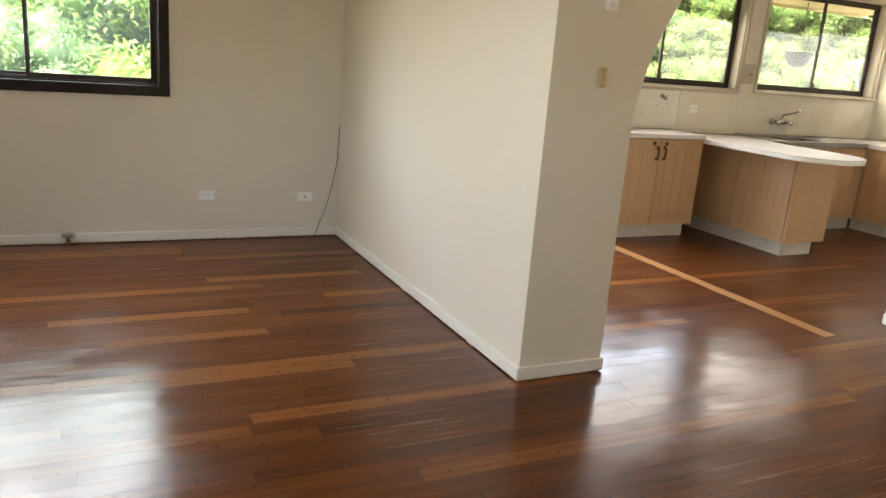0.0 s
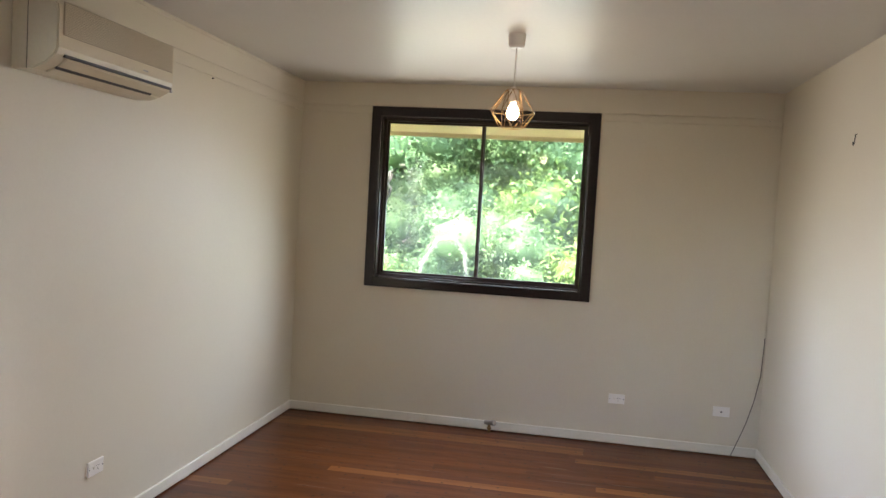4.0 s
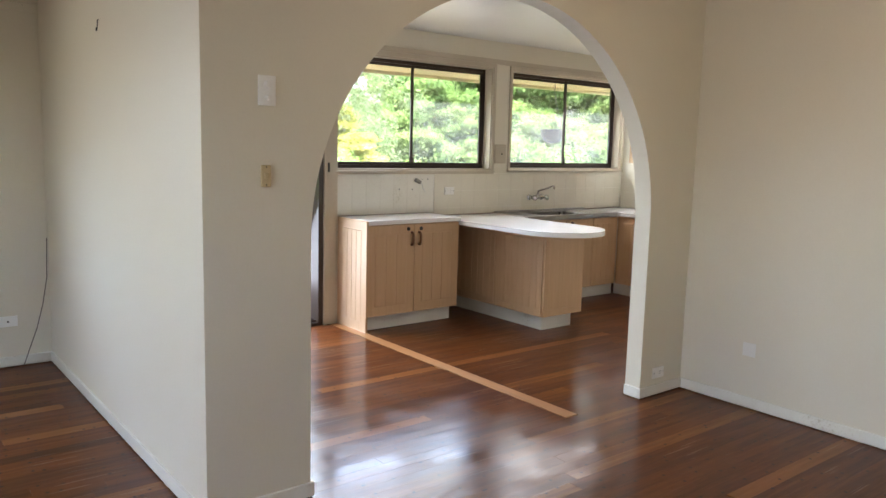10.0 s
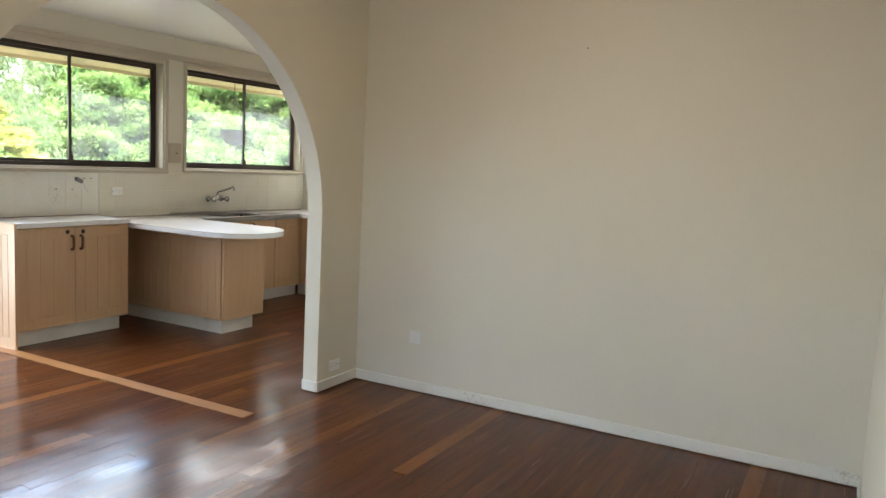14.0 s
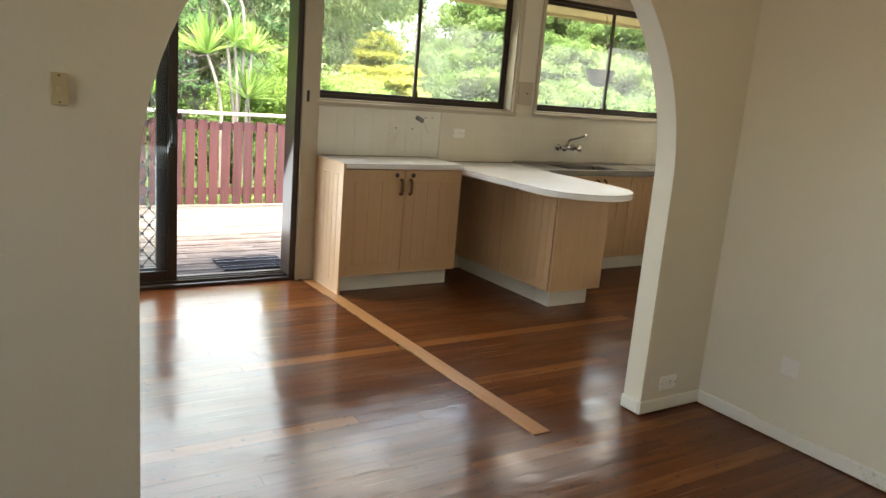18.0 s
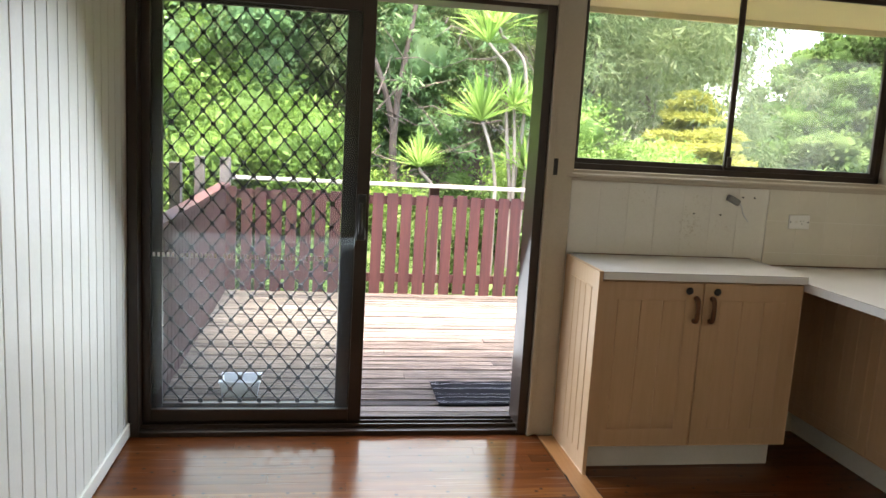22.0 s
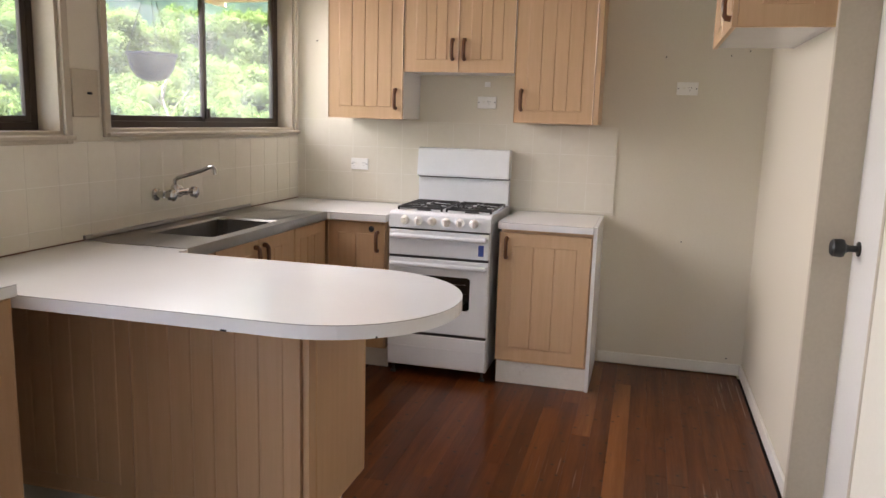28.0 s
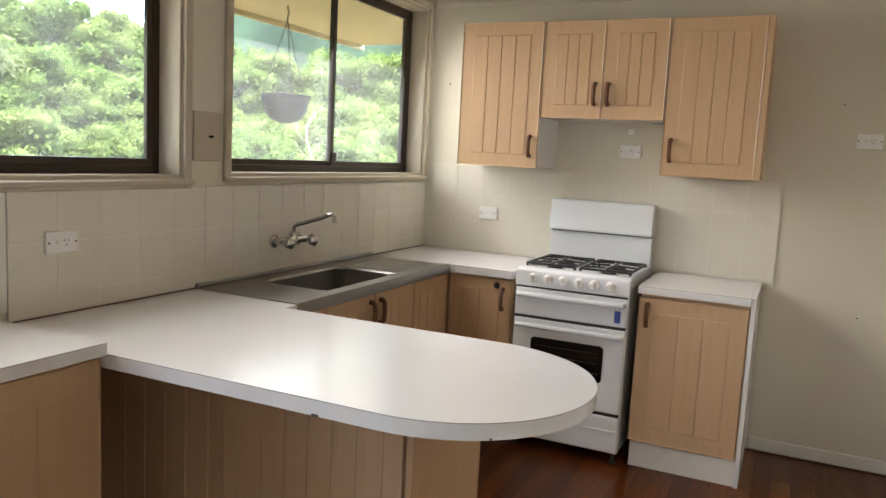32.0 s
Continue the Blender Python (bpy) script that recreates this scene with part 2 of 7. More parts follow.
def plain(name, c, rough=0.5, metal=0.0, emit=0.0, emit_c=None):
    m, nt, p = nodes_of(name)
    p.inputs["Base Color"].default_value = (*c, 1)
    p.inputs["Roughness"].default_value, p.inputs["Metallic"].default_value = rough, metal
    if emit:
        p.inputs["Emission Color"].default_value = (*(emit_c or c), 1)
        p.inputs["Emission Strength"].default_value = emit
    return m


def glass(name, tint=(1, 1, 1), haze=0.0):
    m, nt, p = nodes_of(name)
    out = nt.nodes["Material Output"]
    tr, gl = nt.nodes.new("ShaderNodeBsdfTransparent"), nt.nodes.new("ShaderNodeBsdfGlossy")
    tr.inputs["Color"].default_value = (*tint, 1)
    gl.inputs["Roughness"].default_value = 0.02
    lw = nt.nodes.new("ShaderNodeLayerWeight")
    lw.inputs["Blend"].default_value = 0.5
    fr = nt.nodes.new("ShaderNodeMath")
    fr.operation = "POWER"
    fr.inputs[1].default_value = 5.0
    nt.links.new(lw.outputs["Facing"], fr.inputs[0])
    fa = nt.nodes.new("ShaderNodeMath")
    fa.operation = "MULTIPLY_ADD"
    fa.inputs[1].default_value, fa.inputs[2].default_value = 0.6, 0.03
    nt.links.new(fr.outputs[0], fa.inputs[0])
    fr = fa
    mx = nt.nodes.new("ShaderNodeMixShader")
    nt.links.new(fr.outputs[0], mx.inputs["Fac"])
    nt.links.new(tr.outputs[0], mx.inputs[1])
    nt.links.new(gl.outputs[0], mx.inputs[2])
    last = mx.outputs[0]
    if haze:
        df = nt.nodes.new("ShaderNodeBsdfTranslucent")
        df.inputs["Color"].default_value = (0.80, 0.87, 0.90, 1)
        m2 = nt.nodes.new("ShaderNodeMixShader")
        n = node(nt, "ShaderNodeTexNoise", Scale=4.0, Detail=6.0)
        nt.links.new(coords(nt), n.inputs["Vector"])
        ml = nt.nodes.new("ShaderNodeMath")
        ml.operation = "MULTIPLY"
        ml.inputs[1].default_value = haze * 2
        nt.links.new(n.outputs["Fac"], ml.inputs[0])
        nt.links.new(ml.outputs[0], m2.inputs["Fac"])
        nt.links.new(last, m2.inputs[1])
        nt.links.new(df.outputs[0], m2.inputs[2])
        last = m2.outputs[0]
    nt.links.new(last, out.inputs["Surface"])
    return m


def foliage(name, dark, light, gloss=0.45, vary=0.55):
    m, nt, p = nodes_of(name)
    out = nt.nodes["Material Output"]
    geo = nt.nodes.new("ShaderNodeNewGeometry")
    n = node(nt, "ShaderNodeTexNoise", Scale=0.9, Detail=3.0)
    nt.links.new(geo.outputs["Position"], n.inputs["Vector"])
    mx = nt.nodes.new("ShaderNodeMath")
    mx.operation = "MULTIPLY_ADD"
    mx.inputs[1].default_value, mx.inputs[2].default_value = vary, 0.225 - vary / 2
    nt.links.new(geo.outputs["Random Per Island"], mx.inputs[0])
    ad = nt.nodes.new("ShaderNodeMath")
    ad.operation = "MULTIPLY_ADD"
    ad.inputs[1].default_value = 0.5
    nt.links.new(n.outputs["Fac"], ad.inputs[0])
    nt.links.new(mx.outputs[0], ad.inputs[2])
    r = ramp(nt, [(0.1, dark), (0.85, light)])
    nt.links.new(ad.outputs[0], r.inputs["Fac"])
    nt.links.new(r.outputs["Color"], p.inputs["Base Color"])
    p.inputs["Roughness"].default_value = gloss
    p.inputs["Specular IOR Level"].default_value = 0.2
    tl = nt.nodes.new("ShaderNodeBsdfTranslucent")
    nt.links.new(r.outputs["Color"], tl.inputs["Color"])
    ms = nt.nodes.new("ShaderNodeMixShader")
    ms.inputs["Fac"].default_value = 0.5
    nt.links.new(p.outputs[0], ms.inputs[1])
    nt.links.new(tl.outputs[0], ms.inputs[2])
    nt.links.new(ms.outputs[0], out.inputs["Surface"])
    return m


M = dict(
    wall=surface("cream_wall_paint", (0.665, 0.618, 0.50), (0.705, 0.66, 0.545), 0.58, 0.7, 90, 0.08),
    ceiling=surface("ceiling_gloss_paint", (0.64, 0.63, 0.59), (0.68, 0.67, 0.63), 0.41, 0.8, 40, 0.05, rough_var=0.03),
    white=surface("white_trim_paint", (0.74, 0.72, 0.64), (0.80, 0.78, 0.71), 0.4, 2.0, 80, 0.1, stain=(0.55, 0.50, 0.40)),
    tg=surface("white_board_paint", (0.69, 0.68, 0.63), (0.75, 0.74, 0.69), 0.45, 1.5, 80, 0.1),
    beige=surface("beige_architrave_paint", (0.47, 0.41, 0.31), (0.54, 0.475, 0.37), 0.4, 2.0, 70, 0.12),
    darkwood=surface("dark_window_timber", (0.007, 0.0032, 0.0026), (0.016, 0.007, 0.0055), 0.2, 3.0, 50, 0.1, rough_var=0.05),
    alu=surface("brown_aluminium", (0.022, 0.013, 0.008), (0.036, 0.021, 0.013), 0.38, 3.0, 120, 0.05, metal=0.1),
    floor=wood("polished_floorboard", [(0.12, (0.030, 0.0072, 0.0020)), (0.42, (0.072, 0.0185, 0.0044)), (0.66, (0.130, 0.038, 0.0085)), (0.9, (0.24, 0.090, 0.024))],
               "x", 26, 0.32, 0.05, by_piece=0.42, gloss_wear=0.10, spec=0.02, scuff=0.3, coat=0.6),
    palefloor=wood("pale_floorboard", [(0.12, (0.09, 0.027, 0.0065)), (0.45, (0.17, 0.055, 0.013)), (0.9, (0.30, 0.115, 0.032))],
                   "x", 26, 0.32, 0.05, by_piece=0.3, gloss_wear=0.10, spec=0.02, scuff=0.25, coat=0.6),
    strip=wood("floor_strip", [(0.2, (0.25, 0.10, 0.03)), (0.8, (0.45, 0.21, 0.075))], "y", 26, 0.28, 0.1, gloss_wear=0.2),
    # near-black for shade below boards, also for gouges and nail heads
    void=plain("floor_joint_shadow", (0.012, 0.006, 0.004), 0.9),
    cabinet=wood("beech_foil", [(0.3, (0.55, 0.358, 0.20)), (0.7, (0.62, 0.415, 0.245))], "z", 40, 0.38, 0.04),
    cabx=wood("beech_foil_level", [(0.3, (0.56, 0.40, 0.24)), (0.7, (0.64, 0.475, 0.30))], "z", 40, 0.38, 0.04),
    laminate=surface("white_laminate", (0.78, 0.785, 0.775), (0.82, 0.825, 0.815), 0.19, 2.0, 150, 0.02, rough_var=0.015),
    kick=surface("white_kickboard", (0.68, 0.66, 0.60), (0.76, 0.74, 0.68), 0.45, 3.0, 60, 0.12, stain=(0.42, 0.37, 0.30)),
    handle=wood("brown_handle", [(0.3, (0.10, 0.037, 0.014)), (0.7, (0.17, 0.068, 0.026))], "z", 60, 0.35, 0.05),
    tile=surface("cream_ceramic_tile", (0.70, 0.655, 0.545), (0.74, 0.70, 0.59), 0.14, 3.0, 30, 0.03, rough_var=0.05),
    grout=surface("grout", (0.76, 0.725, 0.64), (0.80, 0.77, 0.69), 0.8, 6, 90, 0.1),
    steel=surface("brushed_steel", (0.36, 0.35, 0.33), (0.46, 0.45, 0.43), 0.34, 4.0, 120, 0.05, metal=1.0, rough_var=0.05),
    # sink steel in a darker grey than the ribs and upstand
    darksteel=surface("dark_sink_steel", (0.22, 0.215, 0.20), (0.30, 0.29, 0.275), 0.36, 4.0, 120, 0.05, metal=1.0, rough_var=0.05),
    chrome=plain("chrome", (0.55, 0.55, 0.55), 0.1, 1.0),
    enamel=surface("white_enamel", (0.755, 0.78, 0.79), (0.795, 0.82, 0.83), 0.2, 3.0, 60, 0.02, rough_var=0.05),
    black=surface("black_iron", (0.012, 0.012, 0.012), (0.03, 0.03, 0.028), 0.5, 8, 90, 0.1),
    ovenglass=plain("dark_oven_glass", (0.01, 0.009, 0.008), 0.06),
    plastic=surface("white_plastic", (0.82, 0.81, 0.77), (0.86, 0.85, 0.81), 0.35, 6, 80, 0.02),
    creamplastic=surface("aged_cream_plastic", (0.50, 0.40, 0.22), (0.56, 0.46, 0.27), 0.35, 6, 80, 0.02),
    acplastic=surface("aged_white_casing", (0.62, 0.54, 0.38), (0.68, 0.60, 0.44), 0.38, 3, 80, 0.02),
    glass=glass("window_glass", (0.95, 0.98, 0.97), 0.005),
    dullglass=glass("dull_window_glass", (0.84, 0.90, 0.90), 0.010),
    doorglass=glass("smeared_door_glass", (0.84, 0.88, 0.87), 0.016),
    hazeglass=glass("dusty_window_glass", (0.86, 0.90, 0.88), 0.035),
    brass=plain("brass_wire", (0.30, 0.20, 0.09), 0.35, 0.9),
    bulb=plain("lit_bulb", (1, 0.86, 0.62), 0.4, 0, 1.0, (1.0, 0.74, 0.42)),
    deck=wood("weathered_deck_board", [(0.38, (0.020, 0.015, 0.011)), (0.46, (0.066, 0.050, 0.038)), (0.53, (0.125, 0.099, 0.078)), (0.62, (0.215, 0.18, 0.148))], "x", 48, 0.75, 0.6, by_piece=0.30),
    fence=wood("red_stained_paling", [(0.25, (0.028, 0.009, 0.0086)), (0.42, (0.045, 0.0138, 0.0125)), (0.6, (0.072, 0.022, 0.019))], "z", 22, 0.65, 0.3, by_piece=0.3),
    rail=surface("pale_rail", (0.27, 0.25, 0.21), (0.38, 0.355, 0.31), 0.6, 2, 40, 0.2),
    greypost=surface("weathered_grey_post", (0.10, 0.085, 0.08), (0.17, 0.145, 0.13), 0.8, 4, 60, 0.4),
    brownbark=surface("brown_bark", (0.035, 0.026, 0.019), (0.085, 0.063, 0.047), 0.9, 3, 30, 0.6),
    # grey-beige holds the shade of the unlit blade undersides
    fanblade=surface("shaded_fan_blade", (0.34, 0.31, 0.30), (0.40, 0.37, 0.355), 0.45, 4, 60, 0.05),
    mesh=plain("black_grille", (0.009, 0.009, 0.009), 0.4),
    soffit=surface("cream_soffit", (0.60, 0.50, 0.28), (0.68, 0.57, 0.33), 0.6, 1.2, 40, 0.1),
    soil=surface("leaf_litter", (0.06, 0.045, 0.025), (0.12, 0.10, 0.05), 0.95, 0.5, 8, 0.6),
    bark=surface("pale_bark", (0.10, 0.085, 0.06), (0.21, 0.175, 0.135), 0.9, 3, 30, 0.5),
    leafa=foliage("leaf_bright", (0.075, 0.14, 0.055), (0.18, 0.29, 0.11)),
    leafb=foliage("leaf_grey_green", (0.075, 0.11, 0.042), (0.23, 0.28, 0.125)),
    leafy=foliage("leaf_yellow", (0.26, 0.27, 0.05), (0.55, 0.52, 0.13)),
    leafd=foliage("leaf_dark", (0.075, 0.14, 0.038), (0.20, 0.30, 0.085)),
    leafh=foliage("leaf_hill", (0.055, 0.10, 0.022), (0.115, 0.175, 0.038), 0.85, 0.1),
    leafg=foliage("leaf_hill_grey", (0.07, 0.11, 0.028), (0.14, 0.19, 0.048), 0.85, 0.1),
    spike=foliage("spike_leaf", (0.10, 0.20, 0.035), (0.26, 0.39, 0.10), 0.4),
    leafs=foliage("leaf_shrub_yellow", (0.09, 0.17, 0.03), (0.24, 0.35, 0.08)),
    rubber=surface("black_mat", (0.006, 0.006, 0.008), (0.012, 0.012, 0.014), 0.95, 6, 80, 0.3, spec=0.1),
    greywool=surface("grey_stripe", (0.58, 0.59, 0.60), (0.72, 0.73, 0.74), 0.9, 6, 120, 0.3),
)

# ---- mesh helpers ----


def root_place(ob):
    while ob.parent:
        ob = ob.parent
    return ob.location.copy()


def part(name, bm, material, parent=None, label="", smooth=False):
    """Links a bmesh drawn in world places as one mesh, under a thing or a part."""
    if parent:
        bmesh.ops.translate(bm, verts=bm.verts, vec=-root_place(parent))
    me = bpy.data.meshes.new(name)
    bm.to_mesh(me)
    bm.free()
    for m in material if isinstance(material, (list, tuple)) else (material,):
        me.materials.append(m)
    if smooth:
        me.shade_smooth()
        me.set_sharp_from_angle(angle=radians(40))
    ob = new(name, me)
    ob.parent = parent
    return tagged(ob, label)


def thing(name, place, label, category, group=""):
    ob = new(name)
    ob.location = place
    ob.empty_display_size = 0.1
    return tagged(ob, label, category, group)


def setting(name, bm, material, label, category, smooth=False):
    return tagged(part(name, bm, material, None, label, smooth), "", category, "", "structure")


def cuboid(bm, x0, x1, y0, y1, z0, z1, bevel=0.0, index=0):
    vs = [bm.verts.new((x, y, z)) for x in (x0, x1) for y in (y0, y1) for z in (z0, z1)]
    fs = [bm.faces.new([vs[i] for i in f]) for f in ((0, 1, 3, 2), (4, 6, 7, 5), (0, 4, 5, 1), (2, 3, 7, 6), (0, 2, 6, 4), (1, 5, 7, 3))]
    for f in fs:
        f.material_index = index
    if bevel:
        es = {e for f in fs for e in f.edges}
        bmesh.ops.bevel(bm, geom=list(es), offset=bevel, segments=2, profile=0.5, affect="EDGES", clamp_overlap=True, material=-1)
    return vs


def block(x0, x1, y0, y1, z0, z1, bevel=0.0):
    bm = bmesh.new()
    cuboid(bm, x0, x1, y0, y1, z0, z1, bevel)
    return bm


def tube(bm, pts, r, seg=8, cap=True):
    """A round bar along a line of places; r is one radius or one a place."""
    pts = [Vector(p) for p in pts]
    rs = r if isinstance(r, (list, tuple)) else [r] * len(pts)
    rings, side = [], None
    for i, p in enumerate(pts):
        d = (pts[min(i + 1, len(pts) - 1)] - pts[max(i - 1, 0)]).normalized()
        if side is None:
            side = d.orthogonal().normalized()
        side = (side - d * side.dot(d)).normalized()
        up = d.cross(side)
        rings.append([bm.verts.new(p + (side * math.cos(a) + up * math.sin(a)) * rs[i]) for a in (2 * math.pi * k / seg for k in range(seg))])
    for a, b in zip(rings, rings[1:]):
        for k in range(seg):
            bm.faces.new((a[k], a[(k + 1) % seg], b[(k + 1) % seg], b[k]))
    if cap:
        bm.faces.new(rings[0][::-1])
        bm.faces.new(rings[-1])
    return bm


def lathe(bm, profile, place, axis="z", seg=24):
    """A turned body: profile of (radius, height) pairs about an axis through a place."""
    place = Vector(place)
    turn = {"z": Matrix.Identity(3), "x": Matrix(((0, 0, 1), (1, 0, 0), (0, 1, 0))), "y": Matrix(((0, 1, 0), (0, 0, 1), (1, 0, 0)))}[axis]
    rings = []
    for r, h in profile:
        rings.append([bm.verts.new(place + turn @ Vector((r * math.cos(a), r * math.sin(a), h))) for a in (2 * math.pi * k / seg for k in range(seg))])
    for a, b in zip(rings, rings[1:]):
        for k in range(seg):
            bm.faces.new((a[k], a[(k + 1) % seg], b[(k + 1) % seg], b[k]))
    if profile[0][0] > 1e-5:
        bm.faces.new(rings[0][::-1])
    if profile[-1][0] > 1e-5:
        bm.faces.new(rings[-1])
    bmesh.ops.remove_doubles(bm, verts=bm.verts, dist=1e-6)
    bmesh.ops.recalc_face_normals(bm, faces=bm.faces)
    return bm


def prism(bm, outline, axis, lo, hi):
    """A flat outline of (u, v) pairs pushed from lo to hi along an axis; u, v are the other two axes in order."""
    def at(u, v, w):
        return {"x": (w, u, v), "y": (u, w, v), "z": (u, v, w)}[axis]
    a, b = [bm.verts.new(at(u, v, lo)) for u, v in outline], [bm.verts.new(at(u, v, hi)) for u, v in outline]
    n = len(outline)
    bm.faces.new(a)
    bm.faces.new(b[::-1])
    for i in range(n):
        bm.faces.new((a[i], b[i], b[(i + 1) % n], a[(i + 1) % n]))
    bmesh.ops.recalc_face_normals(bm, faces=bm.faces)
    return bm


def walled(u0, u1, v0, v1, w0, w1, holes, across):
    """A wall in u (level) and v (up), thick from w0 to w1, with real openings (u0, u1, v0, v1). across: the axis of its thickness."""
    us = sorted({u0, u1, *[c for h in holes for c in h[:2]]})
    vs = sorted({v0, v1, *[c for h in holes for c in h[2:]]})
    us, vs = [u for u in us if u0 <= u <= u1], [v for v in vs if v0 <= v <= v1]
    full = [[not any(h[0] < (a + b) / 2 < h[1] and h[2] < (c + d) / 2 < h[3] for h in holes) for c, d in zip(vs, vs[1:])] for a, b in zip(us, us[1:])]
    bm, made = bmesh.new(), {}

    def vert(i, j, k):
        if (i, j, k) not in made:
            w = (w0, w1)[k]
            made[i, j, k] = bm.verts.new((us[i], w, vs[j]) if across == "y" else (w, us[i], vs[j]))
        return made[i, j, k]

    nu, nv = len(us) - 1, len(vs) - 1
    for i in range(nu):
        for j in range(nv):
            if not full[i][j]:
                continue
            for k in (0, 1):
                bm.faces.new([vert(i, j, k), vert(i + 1, j, k), vert(i + 1, j + 1, k), vert(i, j + 1, k)])
            for di, dj, e in ((-1, 0, ((i, j), (i, j + 1))), (1, 0, ((i + 1, j), (i + 1, j + 1))), (0, -1, ((i, j), (i + 1, j))), (0, 1, ((i, j + 1), (i + 1, j + 1)))):
                a, b = i + di, j + dj
                if not (0 <= a < nu and 0 <= b < nv and full[a][b]):
                    (p, q), (r, s) = e
                    bm.faces.new([vert(p, q, 0), vert(r, s, 0), vert(r, s, 1), vert(p, q, 1)])
    bmesh.ops.recalc_face_normals(bm, faces=bm.faces)
    return bm


# ---- structure: walls, ceiling ----
LW = (-0.91, 0.67, 1.105, 2.345)          # living window opening x, z
LD = (1.0, 2.58, 1.05, 2.36)              # side window opening y, z
K1, K2 = (4.238, 6.01, 1.336, 2.34), (6.27, 8.02, 1.345, 2.34)
SD = (2.183, 4.10, 0.0, 2.13)             # sliding door opening
setting("wall_north_living", walled(XL - 0.1, XT, -0.3, ZC + 0.2, YW + 0.03, YO, [LW], "y"), M["wall"], "cream painted wall with a wide dark timber window", "wall")
setting("wall_north_kitchen", walled(XT + 0.001, XK + 0.1, -0.3, ZC + 0.2, YW, YO, [SD, K1, K2], "y"), M["wall"], "cream painted wall with two windows and a sliding door", "wall")
setting("wall_west", walled(-1.6, YW + 0.03, -0.3, ZC + 0.2, XL - 0.12, XL, [LD], "x"), M["wall"], "cream painted wall beside the dark timber side window", "wall")
setting("frieze_north", block(XL + 0.0125, XP - 0.0005, YW + 0.0145, YW + 0.0295, 2.4185, ZC - 0.0005, 0.002), M["wall"], "cream painted frieze board above the window", "trim")
setting("frieze_west", block(XL + 0.0005, XL + 0.012, YB + 0.01, YW + 0.0295, 2.4355, ZC - 0.0005, 0.002), M["wall"], "cream painted frieze board under the ceiling", "trim")
setting("wall_partition", block(XP, XT - 0.014, YA2, YW + 0.0299, -0.05, ZC + 0.1), M["wall"], "cream painted partition wall", "wall")
bm = bmesh.new()
AX, AR, AZ = 3.629, 1.171, 1.15
cuboid(bm, XP, AX - AR, YA, YA2, -0.05, AZ)
cuboid(bm, AX + AR, XH, YA, YA2, -0.05, AZ)
arc = [(AX - AR * math.cos(math.pi * i / 48), AZ + AR * math.sin(math.pi * i / 48)) for i in range(49)]
prism(bm, [(XP, AZ), *arc, (XH, AZ), (XH, ZC + 0.1), (XP, ZC + 0.1)], "y", YA, YA2)
setting("wall_arch", bm, M["wall"], "cream painted wall with a wide round arch", "wall")
setting("wall_east_dining", block(XR, XH, YB, YA - 0.0005, -0.05, ZC + 0.1), M["wall"], "bare cream painted wall", "wall")
DO = (5.63, 6.47, 0.0, 2.06)
setting("wall_hall", walled(XH + 0.0005, XK + 0.1, -0.05, ZC + 0.1, YH, YA, [DO], "y"), M["wall"], "white painted wall beside the closed door", "wall")
setting("wall_east_kitchen", block(XK, XK + 0.1, YA, YW, -0.05, ZC + 0.1), M["wall"], "cream painted kitchen wall", "wall")
setting("wall_south", block(1.7, XR, YB - 0.1, YB, -0.05, ZC + 0.1), M["wall"], "cream painted back wall", "wall")
setting("wall_south_far", block(XL - 0.1, 1.7, -1.7, -1.6, -0.05, ZC + 0.1), M["wall"], "cream painted back wall", "wall")
setting("wall_south_side", block(1.7, 1.8, -1.7, YB - 0.1, -0.05, ZC + 0.1), M["wall"], "cream painted short wall", "wall")
setting("wall_hall_back", block(XH, XK + 0.1, 1.8, 1.9, -0.05, ZC + 0.1), M["wall"], "plain wall behind the closed door", "wall")
setting("ceiling", block(XL - 0.1, XK + 0.1, -1.7, YO, ZC, ZC + 0.08), M["ceiling"], "off-white semi-gloss painted ceiling", "ceiling")

# ---- windows, doors and trim ----


def ring(bm, axis, u0, u1, v0, v1, w0, w1, t, bevel=0.0):
    """A square frame of bar t in the plane across an axis, from w0 to w1."""
    for a, b, c, d in ((u0, u0 + t, v0, v1), (u1 - t, u1, v0, v1), (u0 + t, u1 - t, v0, v0 + t), (u0 + t, u1 - t, v1 - t, v1)):
        if axis == "y":
            cuboid(bm, a, b, w0, w1, c, d, bevel)
        else:
            cuboid(bm, w0, w1, a, b, c, d, bevel)
    return bm


def pane(name, parent, axis, u0, u1, v0, v1, w, material):
    bm = bmesh.new()
    if axis == "y":
        cuboid(bm, u0, u1, w, w + 0.004, v0, v1)
    else:
        cuboid(bm, w, w + 0.004, u0, u1, v0, v1)
    ob = part(name, bm, material, parent)
    ob.visible_shadow = False
    return ob


